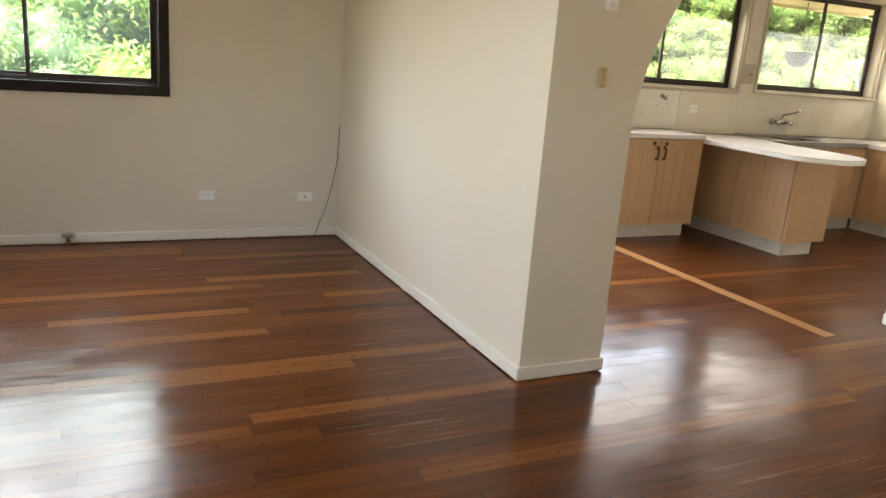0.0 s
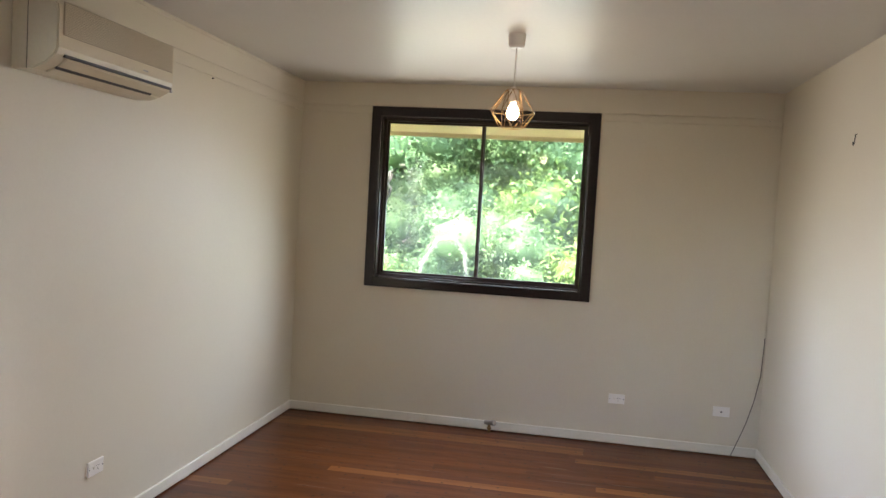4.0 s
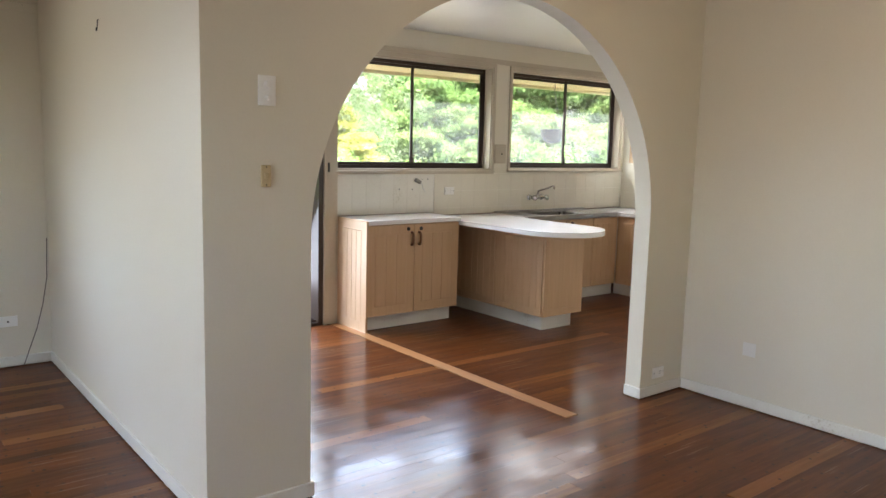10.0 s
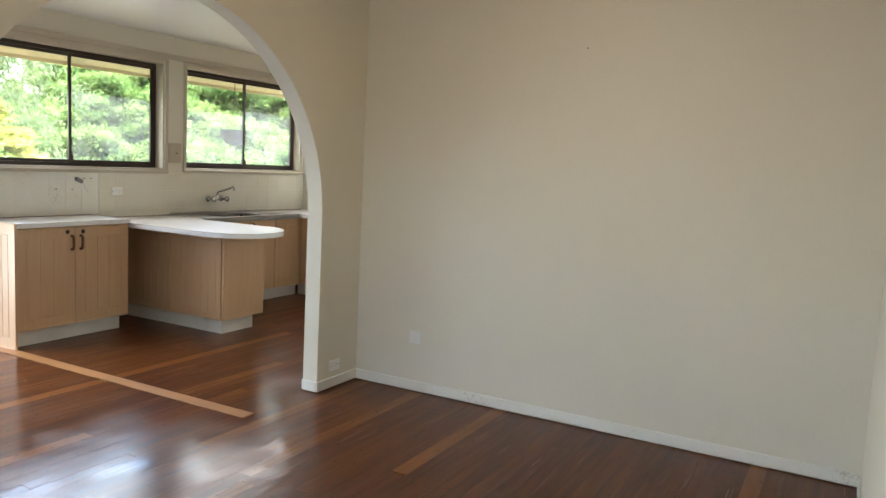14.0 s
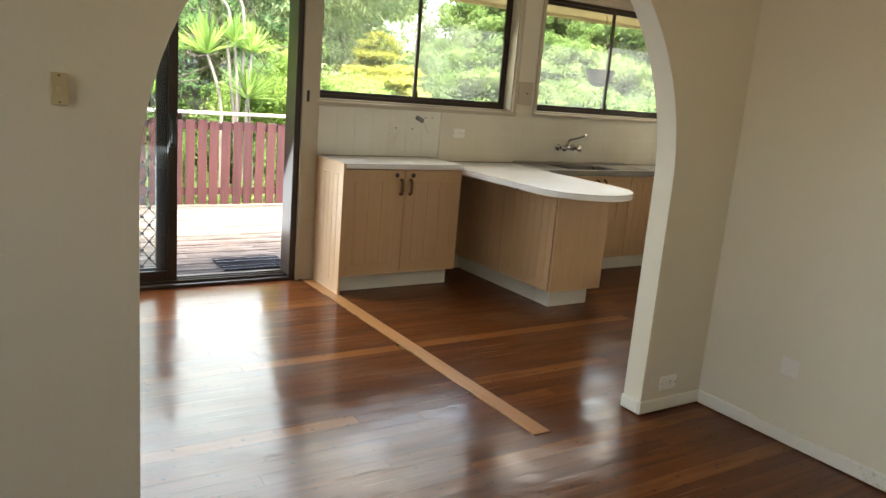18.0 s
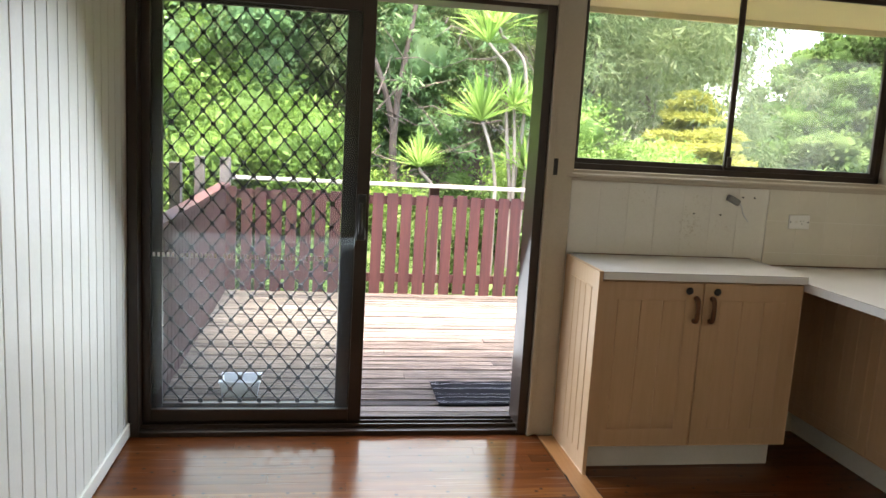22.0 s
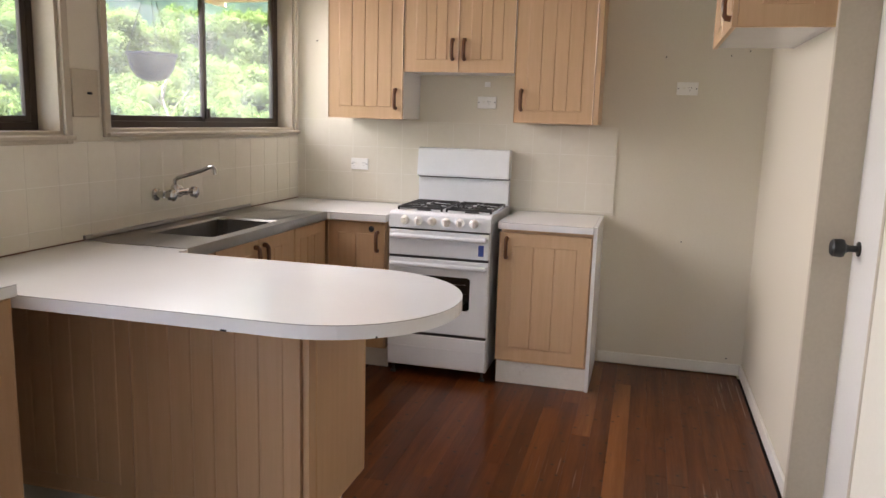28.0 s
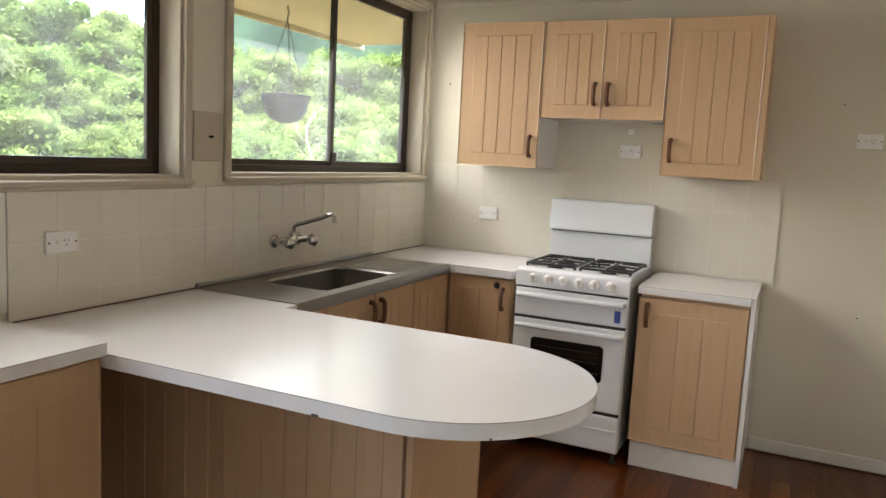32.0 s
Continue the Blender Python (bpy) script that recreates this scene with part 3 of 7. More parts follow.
def sliding_window(name, hole, face, depth, trim, trim_w, trim_mat, label, mid, glazing, sill=0.0, bar=0.03, stile=0.026, apron=0.0):
    """Two-pane sliding window: architrave on the wall, deep reveal lining, thin metal frames and panes."""
    x0, x1, z0, z1 = hole
    win = tagged(thing(name, ((x0 + x1) / 2, face, z0), label, "window"), kind="structure")
    bm = ring(bmesh.new(), "y", x0 - trim_w, x1 + trim_w, z0 - trim_w, z1 + trim_w, face - 0.018, face - 0.001, trim_w, 0.003)
    for v in bm.verts:
        if v.co.z < z0 - trim_w * 0.7:
            v.co.z += apron
    part("architrave", bm, trim_mat, win)
    bm = ring(bmesh.new(), "y", x0 - 0.0005, x1 + 0.0005, z0 - 0.0005, z1 + 0.0005, face + 0.0005, face + depth, 0.014)
    part("reveal_lining", bm, trim, win)
    if sill:
        part("window_sill", block(x0 - trim_w + 0.004, x1 + trim_w - 0.004, face - 0.018 - sill, face - 0.0185, z0 - 0.021, z0 - 0.003, 0.004), trim_mat, win)
    w0 = face + depth - 0.055
    fr = part("window_frame", ring(bmesh.new(), "y", x0 + 0.014, x1 - 0.014, z0 + 0.014, z1 - 0.014, w0, w0 + 0.05, bar, 0.002), M["alu"], win)
    for k, (a, b) in enumerate(((x0 + 0.014 + bar, mid + stile * 0.77), (mid - stile * 0.77, x1 - 0.014 - bar))):
        y = w0 + (0.024 if k == 0 else 0.004)
        sash = part("sash", ring(bmesh.new(), "y", a, b, z0 + 0.014 + bar, z1 - 0.014 - bar, y, y + 0.018, stile, 0.002), M["alu"], win)
        pane("pane", sash, "y", a + stile, b - stile, z0 + 0.014 + bar + stile, z1 - 0.014 - bar - stile, y + 0.007, glazing[k])
    part("catch", block(mid - 0.012, mid + 0.012, w0 - 0.012, w0 + 0.003, z0 + 0.06, z0 + 0.115, 0.003), M["alu"], win)
    return win


sliding_window("window_1", LW, YW + 0.03, 0.13, M["darkwood"], 0.072, M["darkwood"], "wide dark-stained timber window with two sliding panes", -0.125, (M["dullglass"], M["dullglass"]), 0.0, 0.012, 0.018)
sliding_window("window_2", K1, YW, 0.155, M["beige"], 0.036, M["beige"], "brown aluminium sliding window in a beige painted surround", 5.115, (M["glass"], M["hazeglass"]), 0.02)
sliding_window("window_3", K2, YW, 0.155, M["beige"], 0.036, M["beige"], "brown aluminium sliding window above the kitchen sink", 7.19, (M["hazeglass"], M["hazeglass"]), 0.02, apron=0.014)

# side window of the living room, dark timber
y0, y1, z0, z1 = LD
win = tagged(thing("window_4", (XL, (y0 + y1) / 2, z0), "tall dark-stained timber side window", "window"), kind="structure")
part("architrave", ring(bmesh.new(), "x", y0 - 0.07, y1 + 0.07, z0 - 0.07, z1 + 0.07, XL + 0.001, XL + 0.02, 0.07, 0.003), M["darkwood"], win)
part("reveal_lining", ring(bmesh.new(), "x", y0 - 0.0005, y1 + 0.0005, z0 - 0.0005, z1 + 0.0005, XL - 0.12, XL - 0.0005, 0.014), M["darkwood"], win)
fr = part("window_frame", ring(bmesh.new(), "x", y0 + 0.014, y1 - 0.014, z0 + 0.014, z1 - 0.014, XL - 0.115, XL - 0.07, 0.04), M["alu"], win)
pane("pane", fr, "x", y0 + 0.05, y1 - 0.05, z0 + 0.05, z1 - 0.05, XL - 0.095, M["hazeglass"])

# sliding door to the deck
x0, x1, z0, z1 = SD
door = tagged(thing("door_1", (3.17, YW, 0), "brown aluminium sliding door, half open, with a diamond security grille", "door"), kind="structure")
bm = ring(bmesh.new(), "y", x0, x1, z0 - 0.02, z1, YW - 0.03, YW + 0.15, 0.045, 0.003)
part("door_frame", bm, M["alu"], door)
bm = bmesh.new()
for k in range(3):
    cuboid(bm, x0 + 0.045, x1 - 0.045, YW + 0.008 + 0.05 * k, YW + 0.016 + 0.05 * k, 0.0252, 0.045)
part("track", bm, M["alu"], door)
lf = part("sliding_leaf", ring(bmesh.new(), "y", 2.205, 3.265, 0.046, z1 - 0.047, YW + 0.045, YW + 0.075, 0.062, 0.003), M["alu"], door)
pane("pane", lf, "y", 2.267, 3.203, 0.108, z1 - 0.109, YW + 0.058, M["doorglass"])
sc = part("screen_leaf", ring(bmesh.new(), "y", 2.235, 3.212, 0.047, z1 - 0.048, YW + 0.088, YW + 0.118, 0.076, 0.003), M["alu"], door)
bm = bmesh.new()
cuboid(bm, 3.208, 3.25, YW + 0.02, YW + 0.0448, 0.96, 1.18, 0.006)
cuboid(bm, 3.216, 3.233, YW - 0.005, YW + 0.02, 0.99, 1.14, 0.005)
part("lock_handle", bm, M["black"], lf)
# diamond grille, crossed bars with a crimp where they meet
bm = bmesh.new()
gx0, gx1, gz0, gz1, gp, gs = 2.311, 3.136, 0.123, z1 - 0.124, 0.093, 1.25
for sgn in (1, -1):
    n = int((gx1 - gx0 + (gz1 - gz0) / gs) / gp) + 2
    for i in range(-1, n):
        c = gx0 + i * gp - (gz1 - gz0) / gs if sgn > 0 else gx0 + i * gp
        pts = []
        za, zb = gz0, gz1
        xa, xb = (c, c + (gz1 - gz0) / gs) if sgn > 0 else (c, c - (gz1 - gz0) / gs)
        lo, hi = 0.0, 1.0
        dx = xb - xa
        for lim, s in ((gx0, 1), (gx1, -1)):
            t0 = (lim - xa) / dx
            if (dx > 0) == (s > 0):
                lo = max(lo, t0)
            else:
                hi = min(hi, t0)
        if hi - lo < 0.01:
            continue
        a = Vector((xa + dx * lo, YW + 0.103 + 0.0015 * sgn, za + (zb - za) * lo))
        b = Vector((xa + dx * hi, YW + 0.103 + 0.0015 * sgn, za + (zb - za) * hi))
        tube(bm, [a, b], 0.0036, 6)
span = (gz1 - gz0) / gs
for i in range(0, 60):
    for j in range(-1, 60):
        xa, xb = gx0 + i * gp - span, gx0 + j * gp
        u = (xb - xa) / (2 * span)
        x, z = xa + u * span, gz0 + u * (gz1 - gz0)
        if gx0 < x < gx1 and gz0 < z < gz1:
            tube(bm, [(x, YW + 0.096, z), (x, YW + 0.110, z)], 0.0125, 6)
part("grille", bm, M["mesh"], sc, "black diamond-pattern security grille")
bm = bmesh.new()
for i in range(40):
    if i % 9 != 5:
        cuboid(bm, 2.275 + i * 0.0212, 2.286 + i * 0.0212, YW + 0.0563, YW + 0.0575, 0.848, 0.869)
part("safety_decal", bm, M["plastic"], lf, "row of faded white safety marks on the glass")
# post and architraves beside the door
setting("door_post", block(4.1355, 4.236, YW - 0.035, YW - 0.0005, 0, 2.33, 0.003), M["beige"], "beige painted timber post beside the sliding door", "trim")
bm = bmesh.new()
cuboid(bm, 4.102, 4.122, YW - 0.05, YW - 0.0005, 0, 2.33, 0.003)
cuboid(bm, 4.1225, 4.135, YW - 0.043, YW - 0.0005, 0, 2.33, 0.002)
setting("door_post_bead", bm, M["beige"], "beige painted cover bead along the sliding door", "trim")
setting("door_post_plate", block(4.128, 4.158, YW - 0.0385, YW - 0.0352, 1.32, 1.40, 0.001), M["black"], "black strike plate on the beige post", "strike plate")
setting("door_head", block(2.183, 4.101, YW - 0.045, YW - 0.0315, 2.105, 2.20, 0.003), M["beige"], "beige painted board over the sliding door", "trim")

# closed hall door
dx0, dx1, dz0, dz1 = DO
door = tagged(thing("door_2", ((dx0 + dx1) / 2, YH, 0), "closed white flush door in a beige painted frame", "door"), kind="structure")
part("door_leaf", block(dx0 + 0.003, dx1 - 0.003, YH - 0.035, YH + 0.003, 0.006, dz1 - 0.004, 0.002), M["tg"], door)
bm = bmesh.new()
for a, b, c, d in ((dx0 - 0.0005, dx0 + 0.0025, 0.0, dz1), (dx1 - 0.0025, dx1 + 0.03, 0.0, dz1), (dx0 + 0.0025, dx1 - 0.0025, dz1 - 0.0035, dz1)):
    cuboid(bm, a if a > dx1 - 0.1 and b > dx1 else a, min(b, dx1 + 0.0005), YH + 0.0035, YA + 0.018, c, d)
part("jamb", bm, M["beige"], door)
bm = bmesh.new()
for a, b, c, d in ((dx0 - 0.075, dx0 - 0.001, 0, dz1 + 0.075), (dx1 + 0.001, dx1 + 0.035, 0, dz1 + 0.035), (dx0 - 0.001, dx1 + 0.001, dz1 + 0.001, dz1 + 0.075)):
    cuboid(bm, a, b, YA + 0.0005, YA + 0.019, c, d, 0.003)
part("architrave", bm, M["beige"], door)
kn = bmesh.new()
lathe(kn, [(0.026, 0), (0.026, 0.006), (0.012, 0.008), (0.012, 0.035), (0.018, 0.045), (0.03, 0.05), (0.033, 0.058), (0.031, 0.085), (0.024, 0.092), (0, 0.093)], (6.385, YH + 0.0032, 1.035), "y", 20)
part("door_knob", kn, M["black"], door, "dark round door knob wrapped in clear tape", True)
bm = bmesh.new()
cuboid(bm, 6.33, 6.36, YH + 0.0032, YH + 0.02, 1.93, 1.955, 0.003)
tube(bm, [(6.345, YH + 0.02, 1.94), (6.345, YH + 0.045, 1.94), (6.345, YH + 0.05, 1.965)], 0.004, 6)
part("hook", bm, M["steel"], door)
bm = bmesh.new()
cuboid(bm, 5.188, 5.209, YA2 + 0.001, YA2 + 0.012, 1.235, 1.325, 0.004)
cuboid(bm, 5.192, 5.204, YA2 + 0.012, YA2 + 0.026, 1.26, 1.30, 0.003)
sw = thing("light_switch", (5.18, YA2, 1.28), "dark brown light switch at the wall's end", "switch")
part("plate", bm, M["darkwood"], sw)
setting("wall_end_trim", block(XH - 0.0, XH + 0.012, YA + 0.0195, YA2 + 0.004, 0.0, ZC, 0.003), M["beige"], "beige painted end board of the wall", "trim")

# skirting boards
SK = [("baseboard_living_north", (XL, XP, YW + 0.014, YW + 0.0295)), ("baseboard_west", (XL + 0.0005, XL + 0.015, -1.6, YW + 0.0135)),
      ("baseboard_partition", (XP - 0.015, XP - 0.0005, YA - 0.014, YW + 0.0135)), ("baseboard_column", (XP - 0.015, AX - AR + 0.014, YA - 0.0145, YA - 0.0005)),
      ("baseboard_arch_right", (AX + AR - 0.014, XR - 0.001, YA - 0.0145, YA - 0.0005)), ("baseboard_dining_east", (XR - 0.015, XR - 0.0005, YB + 0.0005, YA - 0.015)),
      ("baseboard_arch_jamb", (AX + AR - 0.0145, AX + AR - 0.0005, YA, YA2)), ("baseboard_column_jamb", (AX - AR + 0.0005, AX - AR + 0.0145, YA, YA2)),
      ("baseboard_fridge_side", (6.51, XK - 0.015, YA + 0.0005, YA + 0.015)), ("baseboard_fridge_back", (XK - 0.0145, XK - 0.0005, YA + 0.0005, 3.93)),
      ("baseboard_south", (1.7, XR - 0.015, YB + 0.0005, YB + 0.015)), ("baseboard_board_wall", (XT + 0.0005, XT + 0.013, YA2, YW - 0.031))]
for n, (a, b, c, d) in SK:
    setting(n, block(a, b, c, d, 0.0075, 0.072, 0.004), M["white"], "white painted skirting board, scuffed at its foot", "skirting board")
# flat rails near the ceiling
for n, (a, b, c, d) in (("trim_rail_west", (XL + 0.0005, XL + 0.011, 2.66, YW + 0.018)), ("trim_rail_north_a", (XL + 0.011, -0.983, YW + 0.019, YW + 0.0295)), ("trim_rail_north_b", (0.743, XP - 0.001, YW + 0.019, YW + 0.0295))):
    setting(n, block(a, b, c, d, 2.362, 2.408, 0.002), M["wall"], "thin cream painted rail below the ceiling", "rail")
setting("trim_cornice_west", block(XL + 0.0005, XL + 0.016, -1.6, YW + 0.028, ZC - 0.022, ZC - 0.0005, 0.004), M["wall"], "narrow cream cornice strip", "cornice")
setting("trim_cornice_north", block(XL + 0.016, XP, YW + 0.016, YW + 0.0295, ZC - 0.016, ZC - 0.0005, 0.003), M["wall"], "narrow cream cornice strip", "cornice")
setting("trim_rail_kitchen", block(4.24, XK - 0.001, YW - 0.02, YW - 0.0005, 2.378, 2.425, 0.003), M["beige"], "beige rail over the kitchen windows", "rail")
setting("trim_rail_stove_wall", block(XK - 0.014, XK - 0.0005, YA, YW - 0.0205, 2.36, 2.385, 0.002), M["wall"], "cream rail on the stove wall", "rail")

# ---- kitchen ----
ZT = 0.905


def slab_door(name, parent, m, w, h, planks, border=0.055, t=0.018, label=""):
    """A routed cupboard door in its own plane (u across, v up, n out): a slab with a sunk field, and raised strips in the field."""
    bm = bmesh.new()
    cuboid(bm, 0, w, 0, t, 0, h)
    front = max(bm.faces, key=lambda f: f.calc_center_median().y)
    ring_ = bmesh.ops.inset_region(bm, faces=[front], thickness=border, depth=0)
    bmesh.ops.inset_region(bm, faces=[front], thickness=0.007, depth=-0.0036)
    outer = [e for e in bm.edges if all(abs(v.co.y - t) < 1e-6 and (min(v.co.x, w - v.co.x) < 1e-6 or min(v.co.z, h - v.co.z) < 1e-6) for v in e.verts) and (abs(e.verts[0].co.x - e.verts[1].co.x) < 1e-6 or abs(e.verts[0].co.z - e.verts[1].co.z) < 1e-6)]
    outer = [e for e in outer if len({round(v.co.x, 5) for v in e.verts} & {0.0, round(w, 5)}) and len({round(v.co.z, 5) for v in e.verts} & {0.0, round(h, 5)})]
    bmesh.ops.bevel(bm, geom=outer, offset=0.003, segments=2, affect="EDGES", clamp_overlap=True)
    bmesh.ops.transform(bm, matrix=m, verts=bm.verts)
    bmesh.ops.recalc_face_normals(bm, faces=bm.faces)
    d = part(name, bm, M["cabinet"], parent, label)
    g = 0.0105
    iw = (w - 2 * border - 2 * g) / planks
    gap = 0.0022
    for i in range(planks):
        b = bmesh.new()
        cuboid(b, border + g + i * iw + (gap / 2 if i else -0.003), border + g + (i + 1) * iw - (gap / 2 if i < planks - 1 else -0.003), t - 0.0038, t - 0.0003, border + 0.0075, h - border - 0.0075)
        for v in b.verts:
            if v.co.y > t - 0.001:
                v.co.x += math.copysign(0.0035, border + g + (i + 0.5) * iw - v.co.x)
                v.co.z += math.copysign(0.0035, h / 2 - v.co.z)
        bmesh.ops.transform(b, matrix=m, verts=b.verts)
        bmesh.ops.recalc_face_normals(b, faces=b.faces)
        part("field_strip", b, M["cabinet"], d)
    return d


def facing(side, u, w, v):
    """The plane of a door whose lower left corner (seen from in front) lies at level place u on the plane w, height v."""
    if side == "-y":
        return Matrix(((1, 0, 0, u), (0, -1, 0, w), (0, 0, 1, v), (0, 0, 0, 1)))
    if side == "-x":
        return Matrix(((0, -1, 0, w), (-1, 0, 0, u), (0, 0, 1, v), (0, 0, 0, 1)))
    return Matrix(((-1, 0, 0, u), (0, 1, 0, w), (0, 0, 1, v), (0, 0, 0, 1)))   # +y


def cup_door(parent, side, u, w, v, width, height, planks, handle=None, latch=None, border=0.055):
    m = facing(side, u, w, v)
    d = slab_door("door", parent, m, width, height, planks, border)
    if handle:
        hu, hv = handle
        pts = [(hu, 0.018, hv - 0.052), (hu, 0.034, hv - 0.05), (hu, 0.043, hv - 0.04), (hu, 0.046, hv), (hu, 0.043, hv + 0.04), (hu, 0.034, hv + 0.05), (hu, 0.018, hv + 0.052)]
        bm = tube(bmesh.new(), [m @ Vector(p) for p in pts], [0.012, 0.0115, 0.0105, 0.0105, 0.0105, 0.0115, 0.012], 8)
        part("handle", bm, M["handle"], d, "curved brown timber handle", True)
    if latch:
        lu, lv = latch
        bm = lathe(bmesh.new(), [(0.016, 0), (0.017, 0.004), (0.013, 0.009), (0, 0.010)], (0, 0, 0), "y", 16)
        bmesh.ops.transform(bm, matrix=m @ Matrix.Translation((lu, 0.0182, lv)), verts=bm.verts)
        part("child_latch", bm, M["black"], d, "round black child latch", True)
    return d


def counter_top(name, outline, z0, z1, label):
    n = len(outline)
    ob = thing(name, (sum(p[0] for p in outline) / n, sum(p[1] for p in outline) / n, z0), label, "worktop")
    part("core", prism(bmesh.new(), outline, "z", z0, z1 - 0.0022), M["laminate"], ob)
    part("glue_line", prism(bmesh.new(), outline, "z", z1 - 0.0021, z1 - 0.0011), M["black"], ob, "thin dark joint under the sheet")
    bm = prism(bmesh.new(), outline, "z", z1 - 0.001, z1)
    part("top_sheet", bm, M["laminate"], ob)
    return ob


# cupboard beside the door
cab = thing("kitchen_cupboard", (4.74, 5.7, 0), "beech-look two-door floor cupboard beside the sliding door", "cupboard", "kitchen cupboards")
part("carcass", block(4.256, 5.225, 5.478, 5.93, 0.125, 0.897, 0.001), M["cabinet"], cab)
slab_door("side_panel", cab, facing("-x", 5.900, 4.255, 0.001), 0.459, 0.937, 4, 0.075, label="grooved beech-look end panel")
part("kickboard", block(4.258, 5.20, 5.535, 5.55, 0.001, 0.124), M["kick"], cab, "scuffed white kickboard")
cup_door(cab, "-y", 4.259, 5.477, 0.13, 0.480, 0.764, 3, (0.447, 0.642), (0.411, 0.727), 0.072)
cup_door(cab, "-y", 4.743, 5.477, 0.13, 0.484, 0.764, 3, (0.040, 0.642), (0.061, 0.725), 0.072)
counter_top("worktop", [(4.2565, 5.929), (4.2565, 5.44), (5.232, 5.44), (5.232, 5.929)], 0.903, 0.938, "white laminate worktop on the two-door cupboard")

# peninsula
pen = thing("peninsula_cupboard", (5.77, 5.1, 0), "beech-look peninsula base with grooved panels", "cupboard", "kitchen cupboards")
part("carcass", block(5.549, 6.015, 4.692, 5.44, 0.125, 0.86, 0.001), M["cabinet"], pen)
slab_door("side_panel", pen, facing("-x", 5.30, 5.548, 0.13), 0.60, 0.725, 6, 0.05, label="grooved beech-look panel")
slab_door("side_panel", pen, facing("-x", 5.93, 5.548, 0.13), 0.627, 0.725, 6, 0.05, label="grooved beech-look panel")
slab_door("end_panel", pen, facing("-y", 5.535, 4.69, 0.13), 0.487, 0.725, 1, 0.05)
bm = bmesh.new()
cuboid(bm, 5.59, 5.605, 4.755, 5.93, 0.001, 0.124)
cuboid(bm, 5.59, 5.96, 4.738, 4.754, 0.001, 0.124)
part("kickboard", bm, M["kick"], pen, "scuffed white kickboard")
cx, cy, cr = 5.62, 4.615, 0.385
end = [(cx - cr * math.cos(math.pi * i / 32), cy - cr * math.sin(math.pi * i / 32)) for i in range(33)]
bar_top = counter_top("breakfast_worktop", [(5.2355, 5.93), *end, (6.005, 5.44), (6.075, 5.44), (6.075, 5.93)], 0.865, ZT, "white laminate breakfast bar top with a rounded end")

for x, y in ((5.318, 4.385), (5.2365, 4.78)):
    part("edge_chip", block(x - 0.002, x + 0.010, y - 0.010, y + 0.010, 0.8635, 0.8705, 0.002), M["black"], bar_top, "dark chip under the edge")

# sink bench
sk = thing("sink_cupboard", (6.7, 5.7, 0), "beech-look cupboard under the sink", "cupboard", "kitchen cupboards")
part("carcass", block(6.01, 7.47, 5.485, 5.93, 0.125, 0.738), M["cabinet"], sk)
part("kickboard", block(6.0, 7.5, 5.535, 5.55, 0.001, 0.124), M["kick"], sk, "scuffed white kickboard")
for u, w, hd in ((6.02, 0.29, None), (6.315, 0.375, 0.335), (6.695, 0.375, 0.04), (7.075, 0.385, None)):
    cup_door(sk, "-y", u, 5.4845, 0.13, w, 0.725, 2 if w < 0.3 else 3, (hd, 0.64) if hd else None)
sink = thing("kitchen_sink", (6.75, 5.7, ZT), "stainless steel sink with a drainer", "sink")
bx0, bx1, by0, by1, dp = 6.36, 6.96, 5.505, 5.835, 0.17
bm = bmesh.new()
us, vs_ = [6.0755, bx0, bx1, 7.4245], [5.447, by0, by1, 5.93]
grid = [[bm.verts.new((u, v, ZT + 0.003)) for v in vs_] for u in us]
for i in range(3):
    for j in range(3):
        if not (i == 1 and j == 1):
            bm.faces.new((grid[i][j], grid[i + 1][j], grid[i + 1][j + 1], grid[i][j + 1]))
lip = [bm.verts.new((u, 5.44, ZT - 0.006)) for u in us]
low = [bm.verts.new((u, 5.44, ZT - 0.042)) for u in us]
for i in range(3):
    bm.faces.new((grid[i][0], lip[i], lip[i + 1], grid[i + 1][0]))
    bm.faces.new((lip[i], low[i], low[i + 1], lip[i + 1]))
top = [grid[1][1], grid[2][1], grid[2][2], grid[1][2]]
prev = top
for inset, depth in ((0.008, 0.008), (0.014, dp - 0.03), (0.04, dp)):
    cur = [bm.verts.new((u, v, ZT + 0.003 - depth)) for u, v in ((bx0 + inset, by0 + inset), (bx1 - inset, by0 + inset), (bx1 - inset, by1 - inset), (bx0 + inset, by1 - inset))]
    for k in range(4):
        bm.faces.new((prev[k], prev[(k + 1) % 4], cur[(k + 1) % 4], cur[k]))
    prev = cur
bm.faces.new(prev)
bmesh.ops.recalc_face_normals(bm, faces=bm.faces)
ve = [e for e in bm.edges if (e.verts[0].co - e.verts[1].co).z ** 2 > 0.01 and bx0 - 0.01 < e.verts[0].co.x < bx1 + 0.01 and e.verts[0].co.y > 5.5]
bmesh.ops.bevel(bm, geom=ve, offset=0.035, segments=4, affect="EDGES", clamp_overlap=True)
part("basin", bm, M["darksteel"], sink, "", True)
bm = bmesh.new()
for k in range(8):
    tube(bm, [(7.0, 5.53 + 0.036 * k, ZT + 0.003), (7.36, 5.53 + 0.036 * k, ZT + 0.003)], 0.003, 6)
part("drainer_ribs", bm, M["steel"], sink, "", True)
part("upstand", block(6.0755, 7.4245, 5.914, 5.93, ZT + 0.0035, ZT + 0.022, 0.004), M["steel"], sink)
bm = lathe(bmesh.new(), [(0.045, 0.0), (0.045, 0.004), (0.03, 0.003), (0.02, -0.003), (0, -0.003)], (6.68, 5.68, ZT - dp + 0.004), "z", 20)
part("plughole", bm, M["chrome"], sink, "", True)
